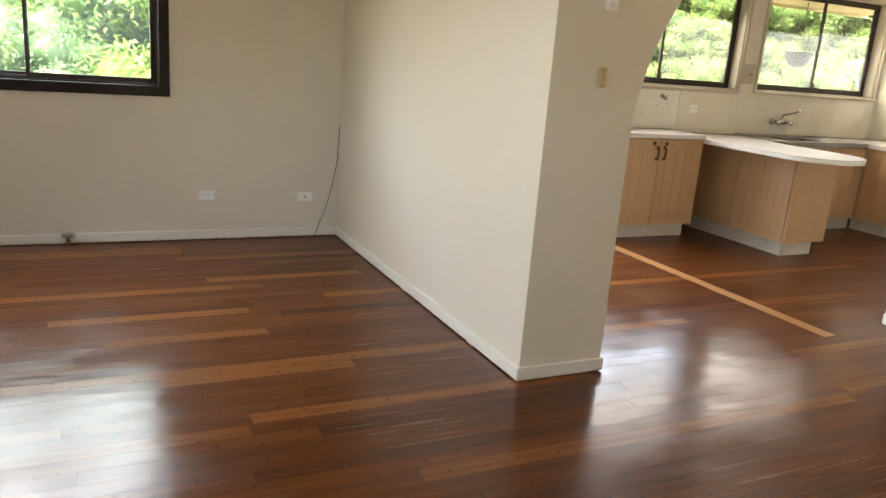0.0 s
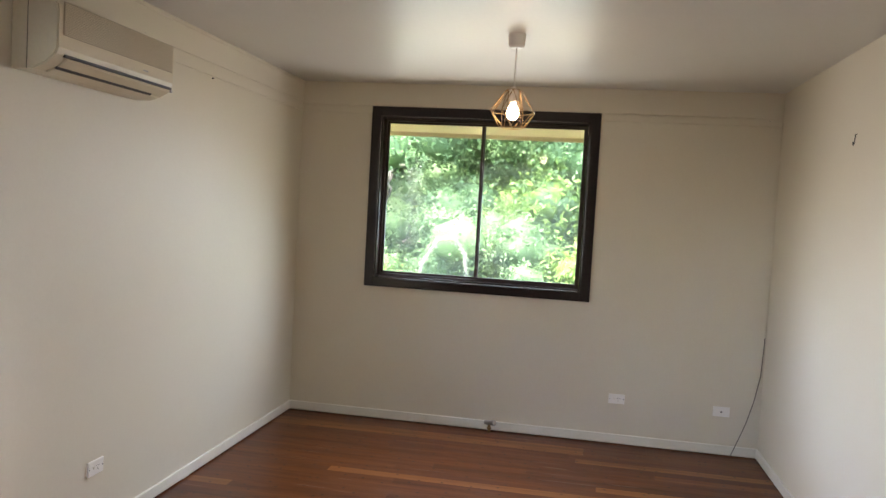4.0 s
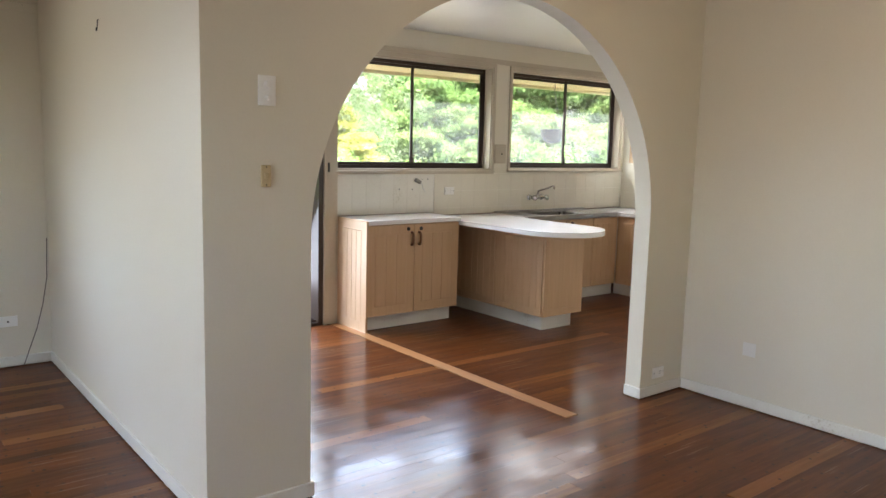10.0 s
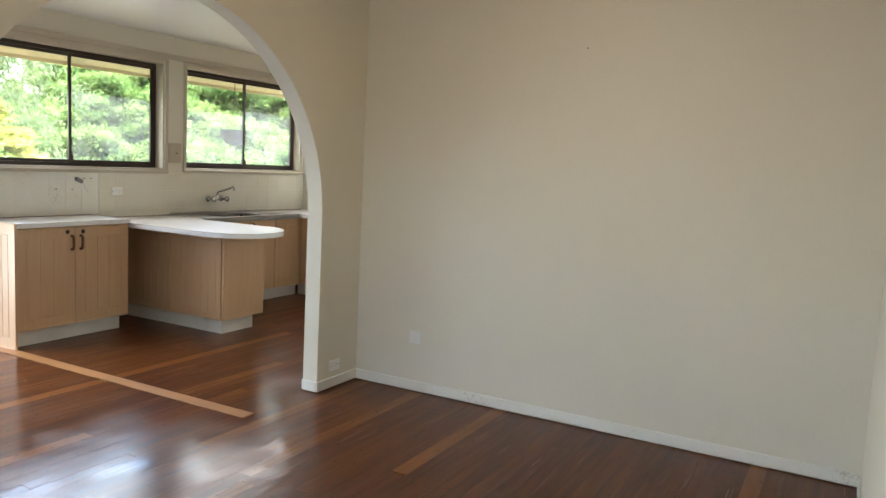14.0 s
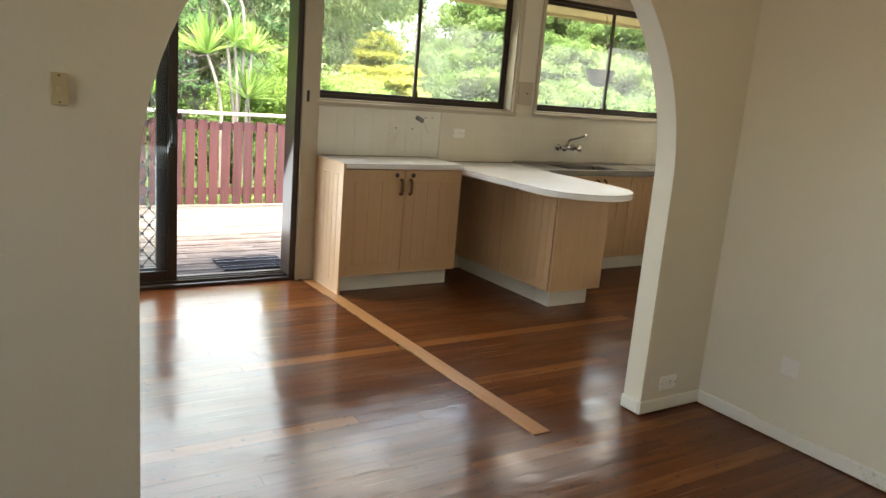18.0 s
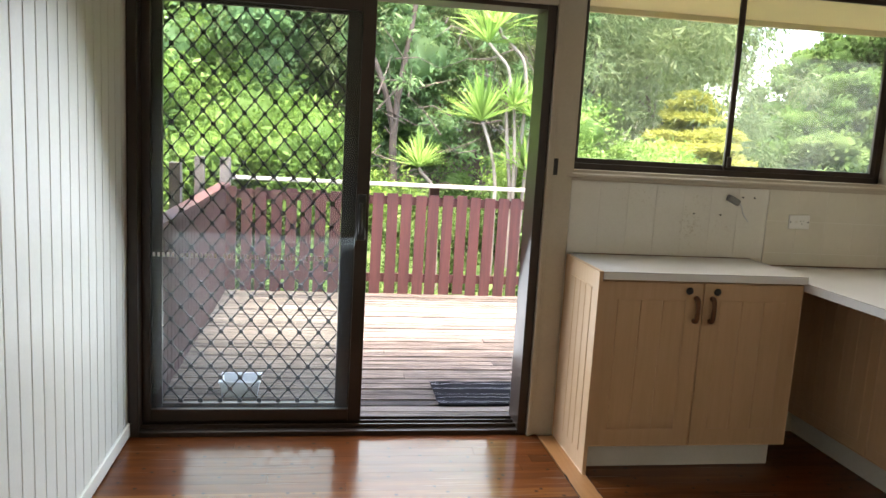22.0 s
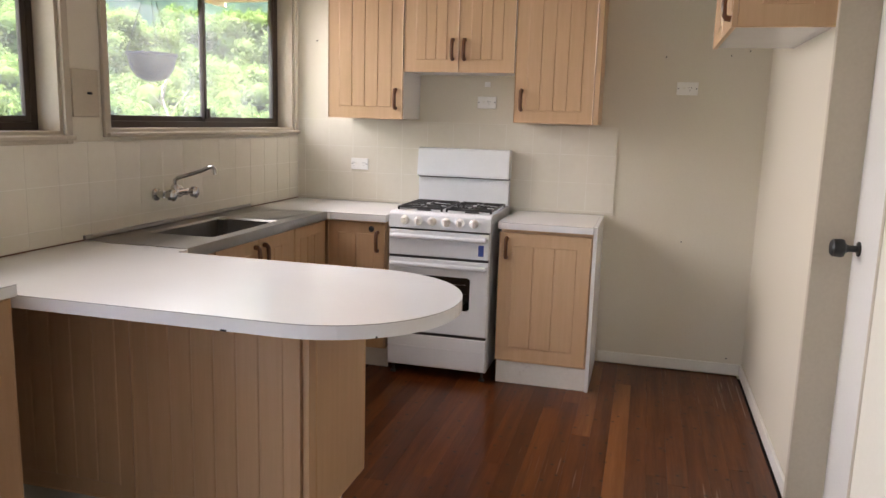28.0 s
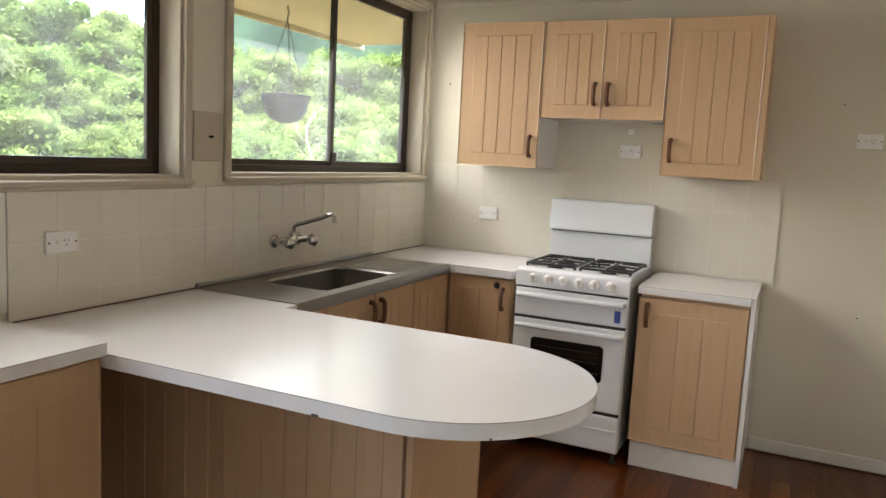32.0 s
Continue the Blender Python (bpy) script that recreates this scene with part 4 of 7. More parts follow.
tap = thing("wall_tap", (6.645, 5.92, 1.06), "chrome wall-mounted kitchen tap with two cross handles", "tap")
bm = bmesh.new()
tube(bm, [(6.555, 5.882, 1.055), (6.735, 5.882, 1.055)], 0.017, 12)
for x in (6.555, 6.735):
    lathe(bm, [(0.03, 0.0), (0.03, -0.008), (0.016, -0.012), (0.016, -0.05)], (x, 5.924, 1.055), "y", 16)
lathe(bm, [(0.019, 0.0), (0.019, 0.03), (0.013, 0.04), (0, 0.041)], (6.645, 5.882, 1.055), "z", 14)
part("body", bm, M["chrome"], tap, "", True)
bm = tube(bmesh.new(), [(6.645, 5.882, 1.09), (6.645, 5.880, 1.118), (6.648, 5.868, 1.128), (6.66, 5.82, 1.143), (6.685, 5.76, 1.165), (6.68, 5.72, 1.182), (6.68, 5.70, 1.185), (6.68, 5.69, 1.175), (6.68, 5.686, 1.15)], 0.0095, 10)
part("spout", bm, M["chrome"], tap, "", True)
for x in (6.555, 6.735):
    bm = lathe(bmesh.new(), [(0.012, -0.017), (0.012, -0.03), (0.026, -0.034), (0.028, -0.055), (0.02, -0.062), (0, -0.063)], (x, 5.882, 1.055), "y", 14)
    for k in range(4):
        a = math.pi * k / 2 + 0.5
        tube(bm, [(x, 5.882 - 0.045, 1.055), (x + 0.03 * math.cos(a), 5.882 - 0.045, 1.055 + 0.03 * math.sin(a))], 0.008, 6)
    part("tap_handle", bm, M["chrome"], tap, "", True)

# corner cupboard and worktop left of the stove
cc = thing("corner_cupboard", (7.75, 5.28, 0), "beech-look corner cupboard beside the stove", "cupboard", "kitchen cupboards")
part("carcass", block(7.487, 8.05, 5.105, 5.48, 0.125, 0.862), M["cabinet"], cc)
cup_door(cc, "-x", 5.455, 7.486, 0.13, 0.345, 0.725, 2, (0.30, 0.62), (0.265, 0.69))
part("kickboard", block(7.535, 7.55, 5.105, 5.53, 0.001, 0.124), M["kick"], cc)
counter_top("worktop", [(7.425, 5.93), (7.425, 5.44), (7.445, 5.43), (7.445, 5.10), (8.062, 5.10), (8.062, 5.93)], 0.865, ZT, "white laminate corner worktop beside the sink")

# cupboard right of the stove
rc = thing("kitchen_cupboard", (7.76, 4.2, 0), "narrow beech-look one-door floor cupboard with white sides", "cupboard", "kitchen cupboards")
part("carcass", block(7.508, 8.05, 3.965, 4.455, 0.125, 0.866), M["cabinet"], rc)
part("side_panel", block(7.49, 8.06, 3.944, 3.9635, 0.001, 0.905, 0.001), M["laminate"], rc, "white laminate end panel")
part("kickboard", block(7.505, 7.52, 3.9645, 4.455, 0.001, 0.124), M["kick"], rc)
cup_door(rc, "-x", 4.462, 7.507, 0.135, 0.49, 0.715, 3, (0.04, 0.63), None, 0.065)
counter_top("worktop", [(7.475, 4.47), (7.475, 3.9645), (8.062, 3.9645), (8.062, 4.47)], 0.868, ZT, "white laminate worktop on the narrow cupboard")

# wall cupboards
for nm, ya, yb, z0, doors in (("wall_cupboard", 5.575, 5.107, 1.432, [(5.572, 0.46, 2 * 2, (0.42, 0.115))]),
                              ("wall_cupboard", 5.106, 4.462, 1.702, [(5.104, 0.318, 3, (0.285, 0.125)), (4.784, 0.318, 3, (0.033, 0.125))]),
                              ("wall_cupboard", 4.461, 3.995, 1.432, [(4.459, 0.435, 4, (0.04, 0.125))])):
    wc = thing(nm, (7.9, (ya + yb) / 2, z0), "beech-look wall cupboard with grooved doors", "cupboard", "wall cupboards")
    part("carcass", block(7.752, 8.079, yb, ya, z0 + 0.003, 2.198, 0.001), M["cabinet"] if yb < 4 else M["laminate"], wc)
    for u, w, n, hd in doors:
        cup_door(wc, "-x", u, 7.751, z0, w, 2.2 - z0, n, hd, None, 0.06)
    if yb < 4:
        part("filler_strip", block(7.7335, 7.751, 3.995, 4.02, z0, 2.2, 0.001), M["cabinet"], wc)
fc = thing("fridge_cupboard", (7.01, 3.27, 1.81), "beech-look cupboard over the fridge space, white underneath", "cupboard", "wall cupboards")
part("carcass", block(6.592, 7.43, 3.101, 3.438, 1.812, 2.40), M["laminate"], fc)
slab_door("end_panel", fc, facing("-x", 3.438, 6.591, 1.806), 0.336, 0.594, 2, 0.072)
cup_door(fc, "+y", 7.43, 3.439, 1.806, 0.425, 0.594, 3, None)
cup_door(fc, "+y", 7.002, 3.439, 1.806, 0.428, 0.594, 3, (0.375, 0.088))

# stove
st = thing("gas_stove", (7.72, 4.79, 0), "white freestanding gas stove with a black trivet hob", "stove")
sy0, sy1, sx = 4.505, 5.075, 7.435
part("body", block(sx + 0.02, 8.03, sy0, sy1, 0.055, 0.885, 0.004), M["enamel"], st)
bm = prism(bmesh.new(), [(sx + 0.0, 0.845), (sx + 0.02, 0.845), (sx + 0.06, 0.935), (sx + 0.032, 0.935), (sx + 0.005, 0.92)], "y", sy0 - 0.003, sy1 + 0.003)
bmesh.ops.bevel(bm, geom=bm.edges[:], offset=0.003, segments=2, affect="EDGES", clamp_overlap=True)
part("control_panel", bm, M["enamel"], st)
bm = bmesh.new()
for a, b, c, d in ((sx + 0.061, 8.03, sy0 - 0.002, sy0 + 0.022), (sx + 0.061, 8.03, sy1 - 0.022, sy1 + 0.002), (sx + 0.061, sx + 0.085, sy0 + 0.022, sy1 - 0.022), (7.955, 8.03, sy0 + 0.022, sy1 - 0.022)):
    cuboid(bm, a, b, c, d, 0.886, 0.935, 0.003)
cuboid(bm, sx + 0.085, 7.955, sy0 + 0.022, sy1 - 0.022, 0.886, 0.912)
part("hob", bm, M["enamel"], st)
bm = bmesh.new()
cuboid(bm, 7.975, 8.03, sy0 + 0.004, sy1 - 0.004, 0.936, 1.09, 0.004)
part("splashback_base", bm, M["enamel"], st)
bm = prism(bmesh.new(), [(7.935, 1.105), (7.945, 1.097), (8.04, 1.097), (8.04, 1.268), (7.965, 1.268), (7.955, 1.262)], "y", sy0 + 0.002, sy1 - 0.002)
bmesh.ops.bevel(bm, geom=bm.edges[:], offset=0.004, segments=2, affect="EDGES", clamp_overlap=True)
part("splashback", bm, M["enamel"], st)
part("gap_strip", block(7.972, 8.03, sy0 + 0.006, sy1 - 0.006, 1.0905, 1.0965), M["black"], st)
for y in (4.95, 4.873, 4.796, 4.716, 4.638, 4.56):
    bm = lathe(bmesh.new(), [(0.0, -0.03), (0.017, -0.029), (0.02, -0.02), (0.023, -0.004), (0.026, 0.0), (0.0, 0.0)], (0, 0, 0), "x", 18)
    cuboid(bm, -0.036, -0.028, -0.004, 0.004, -0.017, 0.017, 0.002)
    bmesh.ops.transform(bm, matrix=Matrix.Translation((sx + 0.003, y + 0.035, 0.888)), verts=bm.verts)
    part("knob", bm, M["plastic"], st, "", True)
for nm, z0, z1 in (("grill_door", 0.695, 0.835), ("oven_door", 0.262, 0.68), ("drawer_front", 0.065, 0.245)):
    d = part(nm, block(sx - 0.002, sx + 0.0195, sy0 + 0.002, sy1 - 0.002, z0, z1, 0.005), M["enamel"], st)
    if nm != "drawer_front":
        zh = z1 - 0.03
        bm = tube(bmesh.new(), [(sx - 0.001, sy0 + 0.02, zh), (sx - 0.03, sy0 + 0.026, zh), (sx - 0.034, sy0 + 0.05, zh), (sx - 0.034, sy1 - 0.05, zh), (sx - 0.03, sy1 - 0.026, zh), (sx - 0.001, sy1 - 0.02, zh)], 0.014, 10)
        part("bar_handle", bm, M["enamel"], d, "", True)
    if nm == "oven_door":
        bm = prism(bmesh.new(), [(4.605 + 0.37 * u, 0.405 + 0.185 * v) for u, v in ((0.04, 0), (0.96, 0), (1, 0.06), (1, 0.94), (0.96, 1), (0.04, 1), (0, 0.94), (0, 0.06))], "x", sx - 0.0045, sx - 0.0022)
        part("oven_window", bm, M["ovenglass"], d)
        bm = bmesh.new()
        for z in (0.45, 0.50, 0.55):
            tube(bm, [(sx - 0.0047, 4.63, z), (sx - 0.0047, 4.95, z)], 0.0009, 4)
        part("rack_lines", bm, M["steel"], d)
    if nm == "drawer_front":
        part("drawer_lip", block(sx - 0.006, sx - 0.0022, sy0 + 0.004, sy1 - 0.004, 0.17, 0.176), M["enamel"], d)
part("gap_strip", block(sx + 0.004, sx + 0.019, sy0 + 0.004, sy1 - 0.004, 0.246, 0.261), M["black"], st)
part("gap_strip", block(sx + 0.004, sx + 0.019, sy0 + 0.004, sy1 - 0.004, 0.681, 0.694), M["black"], st)
part("gap_strip", block(sx + 0.004, sx + 0.019, sy0 + 0.004, sy1 - 0.004, 0.836, 0.844), M["black"], st)
part("energy_label", block(sx - 0.0032, sx - 0.0022, 4.535, 4.565, 0.715, 0.775), plain("blue_label", (0.05, 0.09, 0.32), 0.4), st, "small blue label")
for bx in (7.62, 7.85):
    for by in (4.65, 4.93):
        bm = lathe(bmesh.new(), [(0.055, 0.0), (0.055, 0.006), (0.04, 0.012), (0.038, 0.022), (0.0, 0.026)], (bx, by, 0.9125), "z", 20)
        part("burner", bm, M["black"], st, "", True)
for by in (4.65, 4.93):
    bm = bmesh.new()
    z = 0.948
    tube(bm, [(7.54, by - 0.125, z), (7.94, by - 0.125, z), (7.94, by + 0.125, z), (7.54, by + 0.125, z), (7.54, by - 0.125, z)], 0.006, 6)
    for bx in (7.62, 7.74, 7.85):
        tube(bm, [(bx, by - 0.125, z), (bx, by - 0.02, z + 0.004)], 0.0055, 6)
        tube(bm, [(bx, by + 0.125, z), (bx, by + 0.02, z + 0.004)], 0.0055, 6)
    for bx in (7.62, 7.85):
        tube(bm, [(bx - 0.08, by, z), (bx - 0.015, by, z + 0.004)], 0.0055, 6)
        tube(bm, [(bx + 0.015, by, z + 0.004), (bx + 0.09, by, z)], 0.0055, 6)
    for bx, dy in ((7.54, 0.125), (7.94, 0.125), (7.54, -0.125), (7.94, -0.125)):
        tube(bm, [(bx, by + dy, z), (bx, by + dy, 0.9125)], 0.006, 6)
    part("trivet", bm, M["black"], st, "black iron pan support", True)
for x, y in ((7.48, 4.53), (7.48, 5.05), (7.98, 4.53), (7.98, 5.05)):
    part("foot", lathe(bmesh.new(), [(0.018, 0.0), (0.018, 0.01), (0.008, 0.012), (0.008, 0.055)], (x, y, 0.0005), "z", 12), M["black"], st)

# ---- outdoors ----


def height(x, y):
    """The lie of the land: level behind the deck, a dip to the east, then a wooded hill."""
    r = math.hypot(x - 5, y - 6)
    az = math.degrees(math.atan2(x - 5, y - 6))
    east = min(max((az - 22) / 25, 0), 1)
    z = -0.95 + 0.35 * noise.noise((x * 0.13, y * 0.13, 0))
    z += (1 - east) * min(max(r - 8, 0), 50) * 0.12
    z += east * (-0.32 * min(max(r - 5, 0), 20) + 0.28 * min(max(r - 28, 0), 26))
    return z


bm = bmesh.new()
gx = [-90 + 5 * i for i in range(10)] + [-38 + 3 * i for i in range(10)] + [-8 + 1.25 * i for i in range(25)] + [24 + 4 * i for i in range(40)]
gy = [YO + 0.02 + 1.3 * i for i in range(18)] + [30 + 4.5 * i for i in range(32)]
vg = [[bm.verts.new((x, y, height(x, y))) for y in gy] for x in gx]
for i in range(len(gx) - 1):
    for j in range(len(gy) - 1):
        bm.faces.new((vg[i][j], vg[i + 1][j], vg[i + 1][j + 1], vg[i][j + 1]))
setting("ground", bm, M["soil"], "leaf-littered sloping ground behind the house", "ground", True)

# eave
setting("eave_soffit", block(-3.2, 9.45, YO + 0.0, 7.27, 2.362, 2.39), M["soffit"], "cream painted eave lining", "eave")
setting("eave_fascia", block(-3.2, 9.48, 7.2705, 7.30, 2.325, 2.53, 0.003), M["soffit"], "cream fascia board", "eave")
setting("outer_wall_top", block(-1.7, XK + 0.2, YO + 0.0005, YO + 0.02, 2.345, 2.361), M["beige"], "outer wall strip under the eave", "wall")

# deck
# near-black slab supplies the shade showing through the board gaps
dk = setting("deck_frame", block(2.05, 5.75, YO + 0.06, 9.44, DECK - 0.14, DECK - 0.026), M["void"], "weathered timber deck", "deck")
rng = random.Random(11)
dm = [None, None]
for k in range(2):
    prof = [(0, -0.025), (0.078, -0.025)]
    for i in range(6):
        w0 = 0.078 - i * 0.013
        prof += [(w0, -0.0025 if i == 0 else -0.003), (w0 - 0.002, 0.0), (w0 - 0.0115, 0.0), (w0 - 0.0132, -0.003)]
    prof += [(0, -0.003)]
    b2 = prism(bmesh.new(), prof, "x", 0, 1)
    bmesh.ops.recalc_face_normals(b2, faces=b2.faces)
    dm[k] = bpy.data.meshes.new("deck_board")
    b2.to_mesh(dm[k])
    b2.free()
    dm[k].materials.append(M["deck"])
y = YO + 0.07
r = 0
while y < 9.36:
    seam = 3.9 + (0.45 if r % 2 else -0.3) + rng.uniform(-0.12, 0.12)
    for a, b in ((2.06, seam), (seam + 0.004, 5.74)) if rng.random() < 0.3 else ((2.06, 5.74),):
        ob = new("deck_board", dm[r % 2])
        ob.parent = dk
        ob.location = (a, y + rng.uniform(-0.001, 0.001), DECK + rng.uniform(-0.003, 0.002))
        ob.scale = (b - a, 1, 1)
    y += 0.0935
    r += 1

# fence round the deck
fn = thing("deck_fence", (3.9, 9.43, DECK), "red-brown stained paling fence with a pale top rail", "fence")
pale = bpy.data.meshes.new("paling")
b2 = block(-0.05, 0.05, 0, 0.02, 0, 0.955, 0.002)
b2.to_mesh(pale)
b2.free()
pale.materials.append(M["fence"])
x = 2.235
while x < 5.75:
    ob = new("paling", pale)
    ob.parent = fn
    ob.location = Vector((x + rng.uniform(-0.006, 0.006), 9.41, DECK + 0.0 + rng.uniform(-0.012, 0.008))) - fn.location
    ob.rotation_euler = (0, rng.uniform(-0.008, 0.008), 0)
    x += 0.133
part("top_rail", block(2.24, 5.78, 9.385, 9.475, 0.975, 1.005, 0.003), M["rail"], fn, "pale grey weathered top rail")
part("rail", block(2.26, 5.76, 9.4305, 9.465, 0.80, 0.88), M["fence"], fn)
part("rail", block(2.26, 5.76, 9.4305, 9.465, 0.06, 0.14), M["fence"], fn)
for x in (2.17, 4.1, 5.7):
    part("post", block(x - 0.045, x + 0.045, 9.4655, 9.55, -1.3, 1.16 if x < 2.5 else 0.974), M["fence"] if x > 2.5 else M["greypost"], fn)
fs = thing("deck_fence", (2.17, 7.8, DECK), "dark red-brown side fence of the deck", "fence")
y = 6.35
while y < 9.36:
    ob = new("paling", pale)
    ob.parent = fs
    ob.matrix_local = Matrix.Translation(Vector((2.20, y, DECK + rng.uniform(-0.01, 0.01))) - fs.location) @ pose(0, 0, 0, 0, 0, 90)
    y += 0.112
part("rail", block(2.1, 2.179, 6.3, 9.38, 0.85, 0.90), M["fence"], fs)
part("rail", block(2.12, 2.179, 6.3, 9.38, 0.06, 0.14), M["fence"], fs)
part("top_rail", block(2.13, 2.23, 6.3, 9.38, 0.91, 0.94, 0.003), M["fence"], fs)
for y in (6.5, 7.6, 8.6):
    part("post", block(2.05, 2.119, y - 0.045, y + 0.045, -1.3, 1.2), M["greypost"], fs)

# door mat folded on the deck, plastic tub
mat = thing("door_mat", (4.0, 6.64, DECK), "black and grey striped woven door mat", "mat")
bm = bmesh.new()
rows = []
for i in range(25):
    v = i / 24
    rows.append([bm.verts.new((3.735 + 0.56 * u / 14, 6.435 + 0.42 * v, DECK + 0.004 + 0.010 + 0.007 * math.sin(v * 24) + 0.006 * noise.noise((u * 0.4, v * 5, 1)))) for u in range(15)])
for a, b in zip(rows, rows[1:]):
    for k in range(14):
        bm.faces.new((a[k], a[k + 1], b[k + 1], b[k]))
low = [bm.verts.new((v.co.x, v.co.y, DECK + 0.003)) for v in rows[0]]
for k in range(14):
    bm.faces.new((low[k], low[k + 1], rows[0][k + 1], rows[0][k]))
part("weave", bm, M["rubber"], mat, "", True)
for i in range(9):
    yy = 6.455 + i * 0.046
    b2 = bmesh.new()
    v = (yy - 6.435) / 0.42
    z = DECK + 0.0128 + 0.007 * math.sin(v * 24)
    tube(b2, [(3.74 + 0.55 * k / 14, yy, z + 0.006 * noise.noise((k * 0.4, v * 5, 1))) for k in range(15)], 0.0017, 5)
    part("stripe", b2, M["greywool"], mat, "pale grey stripe")
tub = thing("plastic_tub", (2.62, 6.64, DECK), "empty translucent white plastic tub", "tub")
bm = bmesh.new()
rings = []
for (hx, hy, z) in ((0.094, 0.065, 0.0), (0.107, 0.08, 0.09), (0.114, 0.087, 0.09), (0.114, 0.087, 0.096), (0.104, 0.077, 0.096), (0.091, 0.062, 0.005)):
    rings.append([bm.verts.new((2.62 + sx_ * hx, 6.64 + sy_ * hy, DECK + 0.003 + z)) for sx_, sy_ in ((-1, -1), (1, -1), (1, 1), (-1, 1))])
for a, b in zip(rings, rings[1:]):
    for k in range(4):
        bm.faces.new((a[k], a[(k + 1) % 4], b[(k + 1) % 4], b[k]))
bm.faces.new(rings[0][::-1])
bm.faces.new(rings[-1])
part("tub_shell", bm, plain("translucent_plastic", (0.72, 0.76, 0.78), 0.35), tub)

# hanging basket under the eave
hb = thing("hanging_basket", (7.85, 6.85, 1.64), "grey woven hanging basket on three chains under the eave", "hanging basket")
bm = lathe(bmesh.new(), [(0, 0.0), (0.05, 0.006), (0.10, 0.03), (0.135, 0.085), (0.152, 0.16), (0.160, 0.165), (0.160, 0.18), (0.150, 0.182), (0.13, 0.1), (0.08, 0.03), (0, 0.02)], (7.85, 6.85, 1.625), "z", 24)
part("basket", bm, surface("basket_fibre", (0.010, 0.011, 0.014), (0.035, 0.036, 0.040), 0.9, 30, 90, 0.6), hb, "", True)
for k in range(3):
    a = 2.1 * k + 0.4
    part("chain", tube(bmesh.new(), [(7.85 + 0.155 * math.cos(a), 6.85 + 0.155 * math.sin(a), 1.805), (7.85, 6.85, 2.27)], 0.0035, 5), M["black"], hb)
part("hook", tube(bmesh.new(), [(7.85, 6.85, 2.27), (7.85, 6.85, 2.30), (7.865, 6.85, 2.32), (7.85, 6.85, 2.34), (7.85, 6.85, 2.361)], 0.005, 6), M["black"], hb)

# ---- plants ----


def leaf_mesh(name, seed, centres, radii, per, length, width, droop=0.0, flat=1.0, shell=0.5, material=None, lay=0.0, core=0.0):
    """Leaf clumps: per leaves round every centre, each a folded four-cornered blade with its own turn."""
    g = np.random.default_rng(seed)
    c = np.repeat(np.asarray(centres, float), per, 0)
    rr = np.repeat(np.asarray(radii, float), per)[:, None]
    n = len(c)
    d = g.normal(size=(n, 3))
    d /= np.linalg.norm(d, axis=1, keepdims=True)
    rad = (shell + (1 - shell) * g.random((n, 1))) * g.random((n, 1)) ** 0.25
    pos = c + d * rr * rad * np.array([1, 1, flat])
    ax = d * 0.6 + g.normal(size=(n, 3)) * 0.7
    ax[:, 2] -= droop
    ax /= np.linalg.norm(ax, axis=1, keepdims=True)
    sd = np.cross(ax, g.normal(size=(n, 3)))
    sd /= np.linalg.norm(sd, axis=1, keepdims=True)
    nm = np.cross(ax, sd)
    if lay:
        nm = d * lay + g.normal(size=(n, 3)) * (1 - lay)
        nm[:, 2] += 0.25
        nm /= np.linalg.norm(nm, axis=1, keepdims=True)
        ax = np.cross(nm, g.normal(size=(n, 3)))
        ax /= np.linalg.norm(ax, axis=1, keepdims=True)
        sd = np.cross(nm, ax)
    ln = length * (0.6 + 0.8 * g.random((n, 1)))
    wd = width * (0.6 + 0.8 * g.random((n, 1)))
    v = np.stack([pos, pos + ax * ln * 0.5 + sd * wd * 0.5 + nm * wd * 0.12, pos + ax * ln - nm * ln * 0.06, pos + ax * ln * 0.5 - sd * wd * 0.5 + nm * wd * 0.12], 1).reshape(-1, 3)
    loops, starts = np.arange(4 * n), np.arange(n) * 4
    if core:
        bm = bmesh.new()
        bmesh.ops.create_icosphere(bm, subdivisions=2, radius=1.0)
        tv = np.array([w.co[:] for w in bm.verts])
        tf = np.array([[w.index for w in f.verts] for f in bm.faces])
        bm.free()
        cc, cr = np.asarray(centres, float), np.asarray(radii, float) * core
        kk = len(cc)
        body = (tv[None] * (0.8 + 0.4 * g.random((kk, len(tv), 1))) * np.array([1, 1, flat])) * cr[:, None, None] + cc[:, None]
        faces = (tf[None] + (np.arange(kk) * len(tv))[:, None, None] + 4 * n).reshape(-1)
        starts = np.concatenate([starts, 4 * n + np.arange(kk * len(tf)) * 3])
        loops = np.concatenate([loops, faces])
        v = np.concatenate([v, body.reshape(-1, 3)])
    me = bpy.data.meshes.new(name)
    me.vertices.add(len(v))
    me.loops.add(len(loops))
    me.polygons.add(len(starts))
    me.vertices.foreach_set("co", v.ravel())
    me.loops.foreach_set("vertex_index", loops)
    me.polygons.foreach_set("loop_start", starts)
    me.update(calc_edges=True)
    if core:
        me.shade_smooth()
    me.materials.append(material)
    return me


def clumps(seed, n, rx, ry, rz, r0, r1, low=-1.0):
    g = random.Random(seed)
    out = []
    while len(out) < n:
        p = Vector((g.uniform(-1, 1), g.uniform(-1, 1), g.uniform(low, 1)))
        if 0.35 < p.length < 1:
            out.append(((p.x * rx, p.y * ry, p.z * rz), g.uniform(r0, r1)))
    return [c for c, _ in out], [r for _, r in out]


